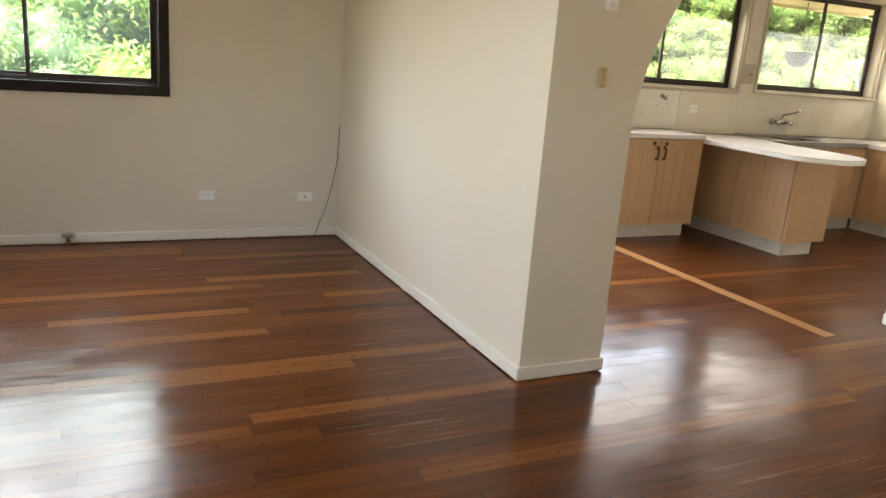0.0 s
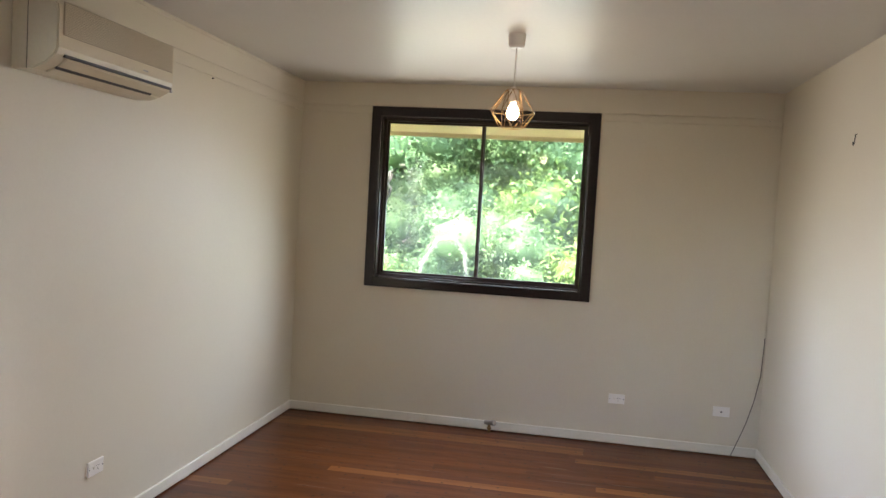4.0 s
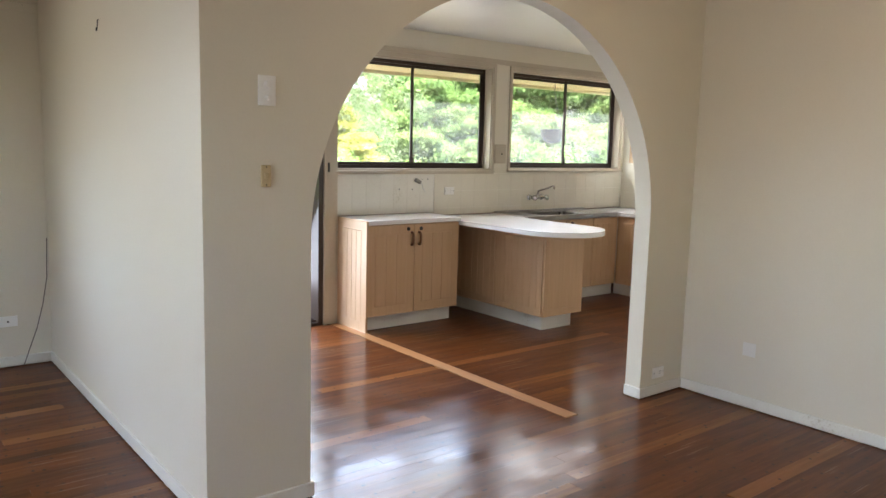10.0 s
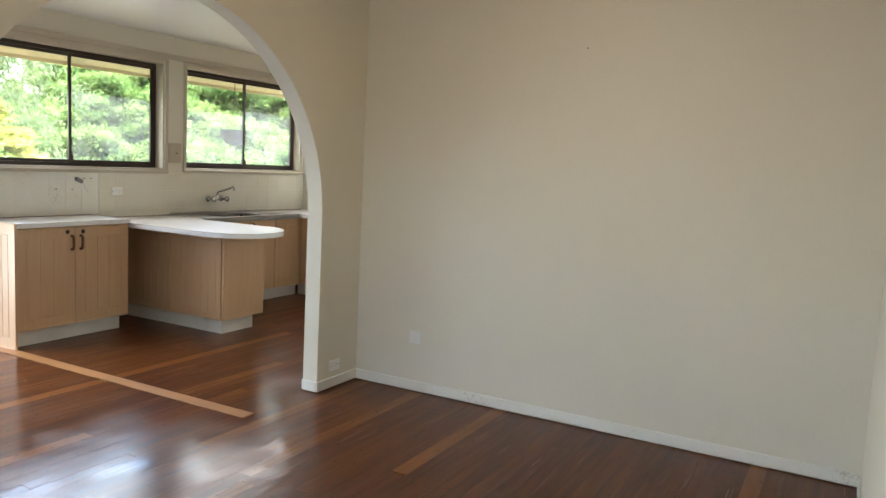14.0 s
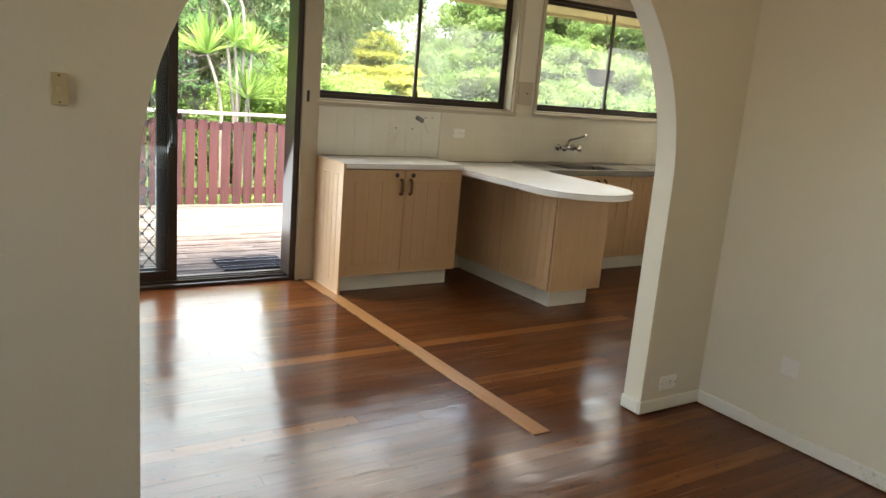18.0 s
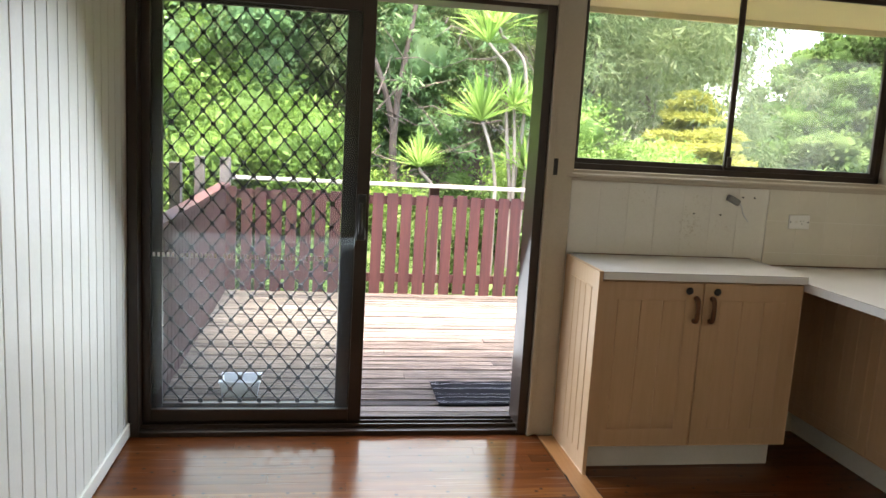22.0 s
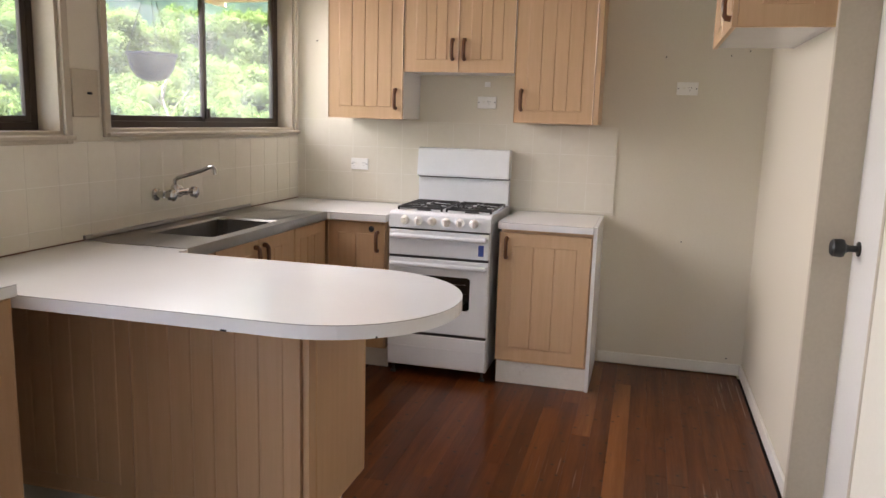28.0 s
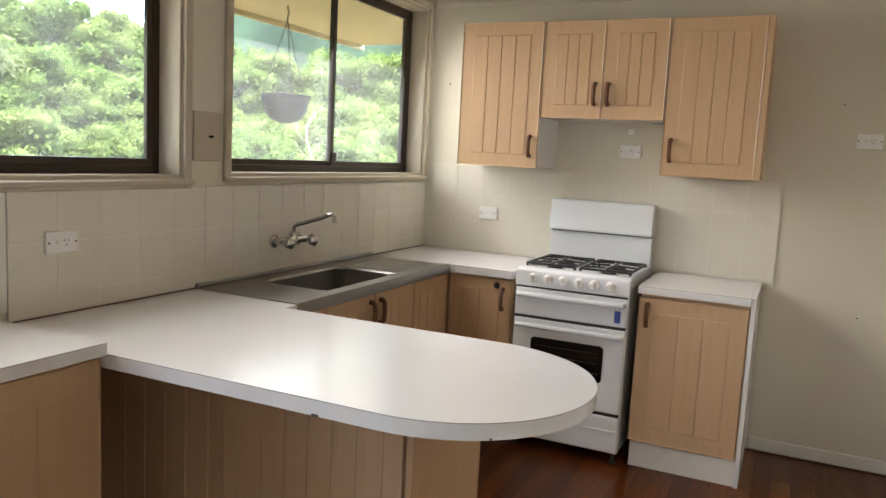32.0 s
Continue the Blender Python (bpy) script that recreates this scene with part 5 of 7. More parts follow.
def limbs(seed, tall, crown_z, spread, r0, n=7):
    """A tapered, crooked trunk with limbs that reach up into the crown."""
    g = random.Random(seed)
    bm = bmesh.new()
    pts = [Vector((0, 0, -0.4))]
    for i in range(1, 7):
        pts.append(Vector((g.uniform(-0.1, 0.1) * i * 0.35, g.uniform(-0.1, 0.1) * i * 0.35, tall * i / 6)))
    tube(bm, pts, [r0 * (1.25 - 0.11 * i) for i in range(7)], 9)
    for k in range(n):
        b = pts[3 + k % 4]
        a = k * 2.4 + g.uniform(-0.4, 0.4)
        out = Vector((math.cos(a), math.sin(a), 0)) * spread * g.uniform(0.5, 1.0)
        q = [b, b + out * 0.35 + Vector((0, 0, 0.25 * crown_z)), b + out * 0.7 + Vector((g.uniform(-0.2, 0.2), g.uniform(-0.2, 0.2), 0.5 * crown_z)), b + out + Vector((0, 0, g.uniform(0.5, 0.8) * crown_z))]
        tube(bm, q, [r0 * 0.5, r0 * 0.36, r0 * 0.22, r0 * 0.08], 6)
    return bm


def tree(kind, seed, tall, crown, trunk_r, material_bark, label, where, size=1.0, spin=0.0, group="trees", category="tree"):
    root = thing(kind, (0, 0, 0), label, category, group)
    b2 = limbs(seed, tall, tall * 0.35, tall * 0.35, trunk_r)
    part("trunk", b2, material_bark, root, "", True)
    cr = new("crown", crown)
    cr.parent = root
    cr.location = (0, 0, tall)
    root.location, root.scale, root.rotation_euler = where, (size,) * 3, (0, 0, spin)
    return root


# broad-leaved tree outside the living room
c, r = clumps(3, 74, 2.3, 2.3, 2.2, 0.42, 0.8)
crown_broad = leaf_mesh("crown", 1, c, r, 640, 0.075, 0.04, 0.25, 0.8, 0.6, M["leafa"], 0.5, 0.55)
tb = tree("broadleaf_tree", 4, 2.6, crown_broad, 0.14, M["bark"], "bright green broad-leaved tree with a dense crown", (-2.7, 12.6, -0.7), 1.0)
for k, (x, y, z, s) in enumerate(((0.6, 13.2, -0.6, 1.05), (-0.9, 15.6, 0.6, 1.35), (-4.6, 14.6, 0.3, 1.2), (2.9, 15.2, 0.0, 1.15), (-1.0, 11.8, -1.9, 0.85))):
    t2 = copy_thing(tb, pose(x, y, z, 0, 0, 70 * k + 30))
    t2.scale = (s,) * 3
# sparse eucalypts behind the deck
c, r = clumps(8, 90, 2.9, 2.9, 2.6, 0.4, 0.85)
crown_gum = leaf_mesh("crown", 2, c, r, 250, 0.15, 0.026, 0.7, 0.9, 0.2, M["leafb"])
tg_ = tree("gum_tree", 9, 4.5, crown_gum, 0.065, M["brownbark"], "grey-green eucalypt with drooping leaves and open crown", (2.5, 14.6, -0.7), 1.0)
for k, (x, y, z, s) in enumerate(((6.6, 15.0, -0.8, 1.15), (1.2, 16.2, -0.2, 1.2), (7.3, 14.4, -1.2, 0.9), (5.4, 18.5, 0.4, 1.5), (8.4, 19.5, -1.0, 1.2), (9.0, 15.8, -1.6, 0.95), (-0.8, 19.0, 1.0, 1.6), (2.8, 20.5, 1.0, 1.6), (7.2, 22.5, 0.5, 1.7))):
    t2 = copy_thing(tg_, pose(x, y, z, 0, 0, 55 * k + 20))
    t2.scale = (s,) * 3
# undergrowth shrubs
c, r = clumps(12, 30, 0.85, 0.85, 0.75, 0.22, 0.42, -0.6)
shrub_m = leaf_mesh("leaves", 5, c, r, 800, 0.052, 0.016, 0.05, 0.9, 0.5, M["leafs"], 0.4, 0.42)
shrub_d = leaf_mesh("leaves", 6, c, r, 520, 0.058, 0.03, 0.15, 0.9, 0.5, M["leafd"], 0.45, 0.42)


def shrub(me, where, size, spin, label):
    ob = thing("shrub", where, label, "shrub", "shrubs")
    st_ = part("stems", limbs(int(size * 100 + spin), 0.7, 0.4, 0.5, 0.025, 5), M["bark"], None)
    st_.parent = ob
    lv = new("leaves", me)
    lv.parent = ob
    lv.location = (0, 0, 0.75)
    ob.scale, ob.rotation_euler = (size,) * 3, (0, 0, spin)
    return ob


for k, (x, y, s) in enumerate(((1.1, 12.2, 2.35), (2.3, 12.6, 2.0), (0.2, 13.4, 2.3), (3.1, 12.4, 1.35))):
    shrub(shrub_m, (x, y, height(x, y) - 0.1), s, k * 1.3, "bright green shrub with long narrow leaves")
for k, (x, y, s) in enumerate(((3.2, 11.0, 0.85), (4.4, 12.2, 1.1), (5.6, 11.8, 1.2), (6.7, 12.4, 1.3), (5.0, 13.6, 1.3), (6.3, 10.9, 0.9), (3.9, 10.5, 0.55), (4.9, 10.4, 0.5), (-1.6, 10.6, 0.8), (0.4, 10.4, 0.7), (1.5, 10.8, 0.8))):
    shrub(shrub_d, (x, y, height(x, y) - 0.08), s, k * 0.9, "dark green undergrowth shrub")
shrub(shrub_m, (6.45, 11.3, height(6.45, 11.3) + 0.55), 1.45, 2.2, "fresh green shrub below the kitchen window")
shrub(shrub_m, (-1.9, 9.7, height(-1.9, 9.7) - 0.1), 1.15, 0.7, "fern-like bright green shrub below the living room window")
# golden conifer: tiers of small sprays
cs, rs = [], []
g = random.Random(21)
for i in range(190):
    h = g.random()
    a = g.uniform(0, 6.283)
    d = (1 - h) ** 0.85 * 0.95 * g.uniform(0.45, 1.0)
    cs.append((d * math.cos(a), d * math.sin(a), 2.0 * h - 0.25 * d))
    rs.append(0.10 + 0.06 * (1 - h))
golden = leaf_mesh("leaves", 7, cs, rs, 420, 0.042, 0.011, -0.1, 0.3, 0.1, M["leafy"])
ob = thing("golden_conifer", (8.42, 13.0, height(8.42, 13.0)), "golden yellow conifer shrub", "shrub", "shrubs")
part("trunk", tube(bmesh.new(), [(8.42, 13.0, -3.0), (8.42, 13.0, 0.6), (8.44, 13.0, 1.9)], [0.09, 0.05, 0.012], 7), M["bark"], ob)
lv = new("leaves", golden)
lv.parent = ob
lv.scale = (2.75, 1.8, 1.5)
lv.location = (0, 0, 2.16 - 2.9 - ob.location.z)


# spiky dragon trees behind the fence
def spikes(bm, top, n, length, seed):
    g = random.Random(seed)
    for i in range(n):
        a, up = g.uniform(0, 6.283), g.uniform(0.12, 1.08)
        out = Vector((math.cos(a), math.sin(a), 0))
        d = (out * math.cos(up * 1.4) + Vector((0, 0, math.sin(up * 1.4)))).normalized()
        side = d.cross(Vector((0, 0, 1)))
        side = side.normalized() if side.length > 0.01 else Vector((1, 0, 0))
        ln = 1.45 * length * g.uniform(0.7, 1.1)
        p = [Vector(top) + d * ln * t + Vector((0, 0, -0.12 * ln * t * t)) for t in (0.03, 0.4, 0.75, 1.0)]
        w = [0.007, 0.015, 0.011, 0.0006]
        rows = [(bm.verts.new(q - side * k), bm.verts.new(q + Vector((0, 0, -k * 0.4))), bm.verts.new(q + side * k)) for q, k in zip(p, w)]
        for (a0, b0, c0), (a1, b1, c1) in zip(rows, rows[1:]):
            bm.faces.new((a0, b0, b1, a1))
            bm.faces.new((b0, c0, c1, b1))
    return bm


YUC = [([(5.05, -0.8), (5.04, 0.6), (5.03, 0.97), (4.965, 1.30), (4.836, 1.65)], 0.47),
       ([(5.30, -0.8), (5.24, 0.5), (5.213, 0.97), (5.15, 1.45), (5.119, 1.84), (5.14, 2.10), (5.101, 2.28), (4.97, 2.42), (4.867, 2.53)], 0.42),
       ([(5.26, -0.8), (5.27, 0.5), (5.287, 0.97), (5.33, 1.45), (5.351, 1.92), (5.33, 2.22), (5.281, 2.39), (5.12, 2.55), (5.02, 2.63), (4.982, 2.72)], 0.46),
       ([(5.24, -0.8), (5.25, 0.6), (5.24, 1.3), (5.199, 1.83)], 0.30),
       ([(5.36, -0.8), (5.38, 0.6), (5.40, 1.2), (5.448, 1.72)], 0.34),
       ([(5.55, -0.8), (5.5, 0.2), (5.46, 0.7), (5.423, 1.1)], 0.46),
       ([(4.40, -0.8), (4.36, 0.5), (4.30, 0.86), (4.23, 0.963), (4.16, 1.03), (4.131, 1.09)], 0.34)]
pale_bark = surface("pale_ringed_bark", (0.13, 0.11, 0.08), (0.26, 0.22, 0.165), 0.85, 3, 60, 0.6)
for k, (line, ln) in enumerate(YUC):
    yy = 11.0 + 0.04 * (k % 3)
    pts = [Vector((x, yy, z)) for x, z in line]
    ob = thing("dragon_tree", pts[0], "spiky-leaved dragon tree with a pale bare stem", "tree", "dragon trees")
    fine = []
    for i in range(len(pts) - 1):
        p0, p1, p2, p3 = pts[max(i - 1, 0)], pts[i], pts[i + 1], pts[min(i + 2, len(pts) - 1)]
        for t in (0, 0.25, 0.5, 0.75):
            fine.append(0.5 * (2 * p1 + (p2 - p0) * t + (2 * p0 - 5 * p1 + 4 * p2 - p3) * t * t + (3 * p1 - p0 - 3 * p2 + p3) * t ** 3))
    fine.append(pts[-1])
    part("stem", tube(bmesh.new(), fine, [0.024 - 0.007 * i / len(fine) for i in range(len(fine))], 8), pale_bark, ob, "", True)
    part("leaves", spikes(bmesh.new(), pts[-1], 78, ln, 30 + k), M["spike"], ob)
# old twisted trunk behind the fence
ob = thing("old_tree", (3.72, 12.6, -1.0), "gnarled brown tree with a forked twisted trunk", "tree", "trees")
g = random.Random(61)
b2 = bmesh.new()
tube(b2, [(3.78, 12.6, -1.2), (3.76, 12.6, 0.6), (3.72, 12.58, 1.3), (3.76, 12.6, 1.9), (3.84, 12.65, 2.4), (3.98, 12.7, 3.3), (4.2, 12.9, 4.4)], [0.12, 0.065, 0.052, 0.046, 0.04, 0.03, 0.012], 9)
tube(b2, [(3.74, 12.6, 1.5), (3.62, 12.6, 1.9), (3.52, 12.6, 2.2), (3.2, 12.7, 2.9), (3.0, 12.8, 3.8)], [0.05, 0.042, 0.036, 0.03, 0.01], 8)
for k in range(70):
    p = Vector((3.9 + g.uniform(-0.6, 2.2), 12.2 + g.uniform(-0.4, 0.5), g.uniform(0.7, 3.0)))
    q = p + Vector((g.uniform(-0.7, 0.7), g.uniform(-0.3, 0.3), g.uniform(-0.3, 0.6)))
    tube(b2, [p, p.lerp(q, 0.5) + Vector((0, 0, g.uniform(-0.12, 0.12))), q], [0.010, 0.008, 0.003], 5)
part("trunk", b2, M["brownbark"], ob, "", True)
cs = [(4.0 + g.uniform(-1.2, 2.4), 12.7 + g.uniform(-0.5, 0.6), 2.2 + g.uniform(-1.1, 2.6)) for k in range(120)]
lv = new("leaves", leaf_mesh("leaves", 62, cs, [g.uniform(0.16, 0.32) for k in cs], 120, 0.10, 0.036, 0.4, 0.7, 0.2, M["leafa"]))
lv.parent = ob
lv.location = -ob.location
ob.location.x += 0.24
# arching flower stalk outside the living room
ob = thing("arching_stalk", (-1.55, 9.0, -0.9), "pale arching flower stalk", "plant")
pts = [(-1.25, 9.0, -0.9), (-1.22, 9.0, 0.5), (-1.16, 9.0, 1.0), (-0.98, 9.0, 1.3), (-0.80, 9.0, 1.33), (-0.66, 9.0, 1.15), (-0.6, 9.0, 0.7)]
part("stalk", tube(bmesh.new(), pts, 0.012, 6), M["rail"], ob)
fl_c = []
for a, b in zip(pts[1:], pts[2:]):
    for t in range(14):
        fl_c.append(tuple(Vector(a).lerp(Vector(b), t / 14)))
me = leaf_mesh("florets", 9, fl_c, [0.03] * len(fl_c), 22, 0.028, 0.012, 0, 1, 0.2, foliage("pale_floret", (0.22, 0.27, 0.15), (0.40, 0.44, 0.30)))
f = new("florets", me)
f.parent = ob
f.location = -ob.location

# wooded hillside, rounded crowns built of many leaf heads
c, r = clumps(14, 84, 3.0, 3.0, 2.7, 0.5, 1.05, -0.6)
crowns = [leaf_mesh("crown", 11, c, r, 220, 0.20, 0.13, 0.1, 0.8, 0.65, M["leafh"], 0.5, 0.6), leaf_mesh("crown", 12, c, r, 220, 0.20, 0.11, 0.15, 0.8, 0.6, M["leafg"], 0.5, 0.55)]
hill = [tree("hill_tree", 15 + k, 4.0, m_, 0.2, M["bark"], ("bright green rounded tree on the hillside", "pale grey-green eucalypt on the hillside")[k % 2], (24 + 9 * k, 28 - 3 * k, -6.5), 1.2, 0, "hillside trees") for k, m_ in enumerate(crowns)]
g = random.Random(77)
SKY = [(28, 1.0), (33, 2.0), (34.5, 5.0), (36, 7.6), (38.2, 9.1), (41, 8.0), (43.5, 7.4), (47.7, 6.8), (50, 5.2), (53, 6.1), (56, 6.8), (59, 6.4), (66, 6.5)]


def skyline(az):
    """Height of the wood's edge against the sky, in degrees, by compass angle."""
    for (a, p), (b, q) in zip(SKY, SKY[1:]):
        if az <= b:
            return p + (q - p) * (az - a) / (b - a)
    return SKY[-1][1]


for row, (d0, share, n, s0) in enumerate(((27, -0.5, 10, 0.95), (34, 0.05, 11, 1.05), (42, 0.5, 12, 1.2), (51, 0.97, 13, 1.35))):
    for k in range(n):
        az = 31.5 + 34 * (k + g.uniform(-0.3, 0.3)) / (n - 1)
        d = d0 + g.uniform(-2.5, 2.5)
        s = s0 * g.uniform(0.75, 1.15)
        x, y = 3.34 + d * math.sin(radians(az)), 3.3 + d * math.cos(radians(az))
        top = 1.47 + d * math.tan(radians(skyline(az) * share + g.uniform(-0.7, 0.15) - (2.5 if share < 0 else 0)))
        t2 = copy_thing(hill[0 if g.random() < 0.6 else 1], pose(x, y, top - 6.25 * s, 0, 0, g.uniform(0, 360)))
        t2.scale = (s, s, s)
for k in range(16):
    x, y = g.uniform(-22, 16), g.uniform(25, 42)
    s = g.uniform(1.1, 1.8)
    t2 = copy_thing(hill[k % 2], pose(x, y, height(x, y) - 1.5, 0, 0, g.uniform(0, 360)))
    t2.scale = (s,) * 3
# bare dead tree on the hill
ob = thing("dead_tree", (24.5, 18.3, -1.4), "bare white dead tree on the hillside", "tree")
b2 = limbs(33, 3.2, 1.5, 0.9, 0.05, 9)
dt = part("trunk", b2, pale_bark, None, "", True)
dt.parent = ob

# far hill, distance haze mixed into its blue-green colour
bm = bmesh.new()
cols = []
for i in range(40):
    az = radians(40 + 38 * i / 39)
    d = 150
    x, y = 3.34 + d * math.sin(az), 3.3 + d * math.cos(az)
    tp = 6 + 62 * min(max((math.degrees(az) - 41.5) / 7, 0), 1) + 3 * noise.noise((i * 0.35, 0, 5))
    cols.append([bm.verts.new((x + 0.55 * k * math.sin(az), y + 0.55 * k * math.cos(az), -12 + (tp + 12) * k / 9 + (2.2 * noise.noise((i * 1.3, k * 0.9, 2)) if k < 9 else 0))) for k in range(10)])
for a, b in zip(cols, cols[1:]):
    for k in range(9):
        bm.faces.new((a[k], a[k + 1], b[k + 1], b[k]))
setting("backdrop_hill", bm, surface("hazed_far_wood", (0.008, 0.026, 0.015), (0.035, 0.068, 0.038), 0.95, 0.09, 0.4, 0.5), "hazy blue-green wooded hill in the distance", "hill", True)

# ---- fixtures and small things ----


def placed(bm, m):
    bmesh.ops.transform(bm, matrix=m, verts=bm.verts)
    bmesh.ops.recalc_face_normals(bm, faces=bm.faces)
    return bm


def wall_plane(side, x, y, z):
    """A plane on a wall: u across, n out of the wall, v up, from the centre of the thing."""
    c = {"-y": ((1, 0, 0), (0, -1, 0)), "+y": ((-1, 0, 0), (0, 1, 0)), "-x": ((0, -1, 0), (-1, 0, 0)), "+x": ((0, 1, 0), (1, 0, 0))}[side]
    (ux, uy, _), (nx, ny, _) = c
    return Matrix(((ux, nx, 0, x), (uy, ny, 0, y), (0, 0, 1, z), (0, 0, 0, 1)))


def power_point(side, x, y, z, label="white single power point with a switch", mat="plastic", w=0.116, h=0.072, sockets=1):
    m = wall_plane(side, x, y, z)
    ob = thing("power_point", (x, y, z), label, "power point", "power points")
    part("plate", placed(block(-w / 2, w / 2, 0.0003, 0.009, -h / 2, h / 2, 0.003), m), M[mat], ob)
    part("rocker", placed(block(-0.024, -0.012, 0.009, 0.0125, -0.004, 0.008, 0.001), m), M["white"], ob)
    for cx in ([0.014] if sockets == 1 else [-0.038, 0.03]):
        for dx, dz, sl in ((-0.007, 0.006, 0.5), (0.007, 0.006, -0.5), (0, -0.009, 0)):
            b = block(-0.0011, 0.0011, 0.0088, 0.0095, -0.004, 0.004)
            bmesh.ops.transform(b, matrix=Matrix.Translation((cx + dx, 0, dz)) @ Matrix.Rotation(sl, 4, "Y"), verts=b.verts)
            part("slot", placed(b, m), M["black"], ob)
    for cx in (-0.049 * w / 0.116, 0.049 * w / 0.116):
        b = lathe(bmesh.new(), [(0.0036, 0.0088), (0.0036, 0.0098), (0, 0.0098)], (cx, 0, 0), "y", 10)
        part("screw_cap", placed(b, m), M["black"], ob)
    return ob


YN = YW + 0.03
power_point("-y", 0.986, YN, 0.334)
power_point("+x", XL, 3.49, 0.346)
power_point("-y", 5.479, YW - 0.0118, 1.139)
power_point("-x", XK - 0.0118, 5.497, 1.144, "white double power point on the tiles", "plastic", 0.116, 0.072, 2)
power_point("-x", XK, 3.53, 1.65)
power_point("-x", XK, 4.683, 1.547)
power_point("-y", 4.977, YA, 0.148)


def small_plate(side, x, y, z, w, h, d, mat, name, label, cat):
    ob = thing(name, (x, y, z), label, cat)
    part("plate", placed(block(-w / 2, w / 2, 0.0003, d, -h / 2, h / 2, 0.003), wall_plane(side, x, y, z)), M[mat], ob)
    return ob


m = wall_plane("-y", 1.725, YN, 0.315)
ph = small_plate("-y", 1.725, YN, 0.315, 0.116, 0.072, 0.009, "plastic", "phone_socket", "white telephone wall socket", "socket")
part("socket_hole", placed(block(-0.006, 0.006, 0.009, 0.0095, -0.007, 0.004), m), M["black"], ph)
dm_ = small_plate("-y", 2.257, YA, 1.762, 0.075, 0.118, 0.010, "plastic", "fan_control", "white fan controller plate with two knobs", "switch")
m = wall_plane("-y", 2.257, YA, 1.762)
for z, r in ((0.022, 0.016), (-0.028, 0.011)):
    part("dial", placed(lathe(bmesh.new(), [(r, 0.010), (r, 0.016), (r * 0.8, 0.019), (r * 0.8, 0.028), (0, 0.029)], (0, 0, z), "y", 18), m), M["plastic"], dm_, "", True)
sw = small_plate("-y", 2.25, YA, 1.424, 0.042, 0.088, 0.012, "creamplastic", "light_switch", "aged cream light switch", "switch")
m = wall_plane("-y", 2.25, YA, 1.424)
part("rocker", placed(block(-0.009, 0.009, 0.012, 0.018, -0.012, 0.012, 0.003), m), M["creamplastic"], sw)
for z in (0.036, -0.036):
    part("screw", placed(lathe(bmesh.new(), [(0.003, 0.012), (0.003, 0.0135), (0, 0.0138)], (0, 0, z), "y", 10), m), M["black"], sw)
# thin plate drawn for a repaired paint patch
small_plate("-x", XR, 2.628, 0.367, 0.085, 0.085, 0.0025, "tg", "blank_plate", "pale square patch of repaired paint, as a thin plate", "cover plate")
bpl = small_plate("-y", 6.135, YW, 1.50, 0.15, 0.19, 0.012, "beige", "blind_plate", "beige board plate between the kitchen windows", "cover plate")
part("peg", placed(lathe(bmesh.new(), [(0.005, 0.012), (0.005, 0.03), (0, 0.031)], (0.01, 0, -0.0), "y", 10), wall_plane("-y", 6.135, YW, 1.50)), M["black"], bpl)
small_plate("-x", XK, 4.683, 1.655, 0.035, 0.03, 0.010, "plastic", "wall_clip", "small cream wall clip", "clip")


def nail(side, x, y, z, r=0.004, long=0.012, hook=False):
    m = wall_plane(side, x, y, z)
    if hook:
        ob = thing("wall_hook", (x, y, z), "small dark wire hook in the wall", "hook")
        b = tube(bmesh.new(), [(0, 0.0, 0.028), (0, 0.008, 0.025), (0.001, 0.01, 0.0), (0.0, 0.012, -0.022), (-0.008, 0.013, -0.03), (-0.017, 0.012, -0.024), (-0.018, 0.011, -0.01)], 0.0026, 6)
        part("wire", placed(b, m), M["black"], ob)
        return ob
    # black heads drawn for nails and also for empty holes
    ob = thing("wall_plug", (x, y, z), "small dark round mark in painted plasterboard", "screw", "wall screws")
    part("head", placed(lathe(bmesh.new(), [(r, 0.0002), (r, long * 0.5), (r * 0.6, long), (0, long)], (0, 0, 0), "y", 8), m), M["black"], ob)
    return ob


nail("-x", XP, 4.474, 2.128, hook=True)
for side, x, y, z in (("-x", XR, 1.567, 2.23), ("-x", XK, 5.798, 1.908), ("-x", XK, 3.658, 1.824), ("-x", XK, 3.311, 1.833), ("-x", XK, 3.215, 1.858),
                      ("-x", XK, 3.495, 0.775), ("-x", XK, 3.189, 0.10), ("-y", 4.894, YW - 0.0102, 1.161), ("-y", 5.04, YW - 0.0102, 1.159), ("-y", 5.153, YW - 0.0102, 1.252),
                      ("-y", 5.217, YW - 0.0102, 1.252), ("-y", -1.38, YN, 2.443), ("+x", XL, 2.751, 2.432), ("+x", XL, 2.869, 2.427), ("+x", XL, 3.772, 2.445),
                      ("+x", XL, 4.488, 2.351), ("+x", XL, 3.23, 2.563), ("-y", 2.07, YA, 2.42), ("-y", 1.9, YN, 2.40)):
    nail(side, x, y, z)

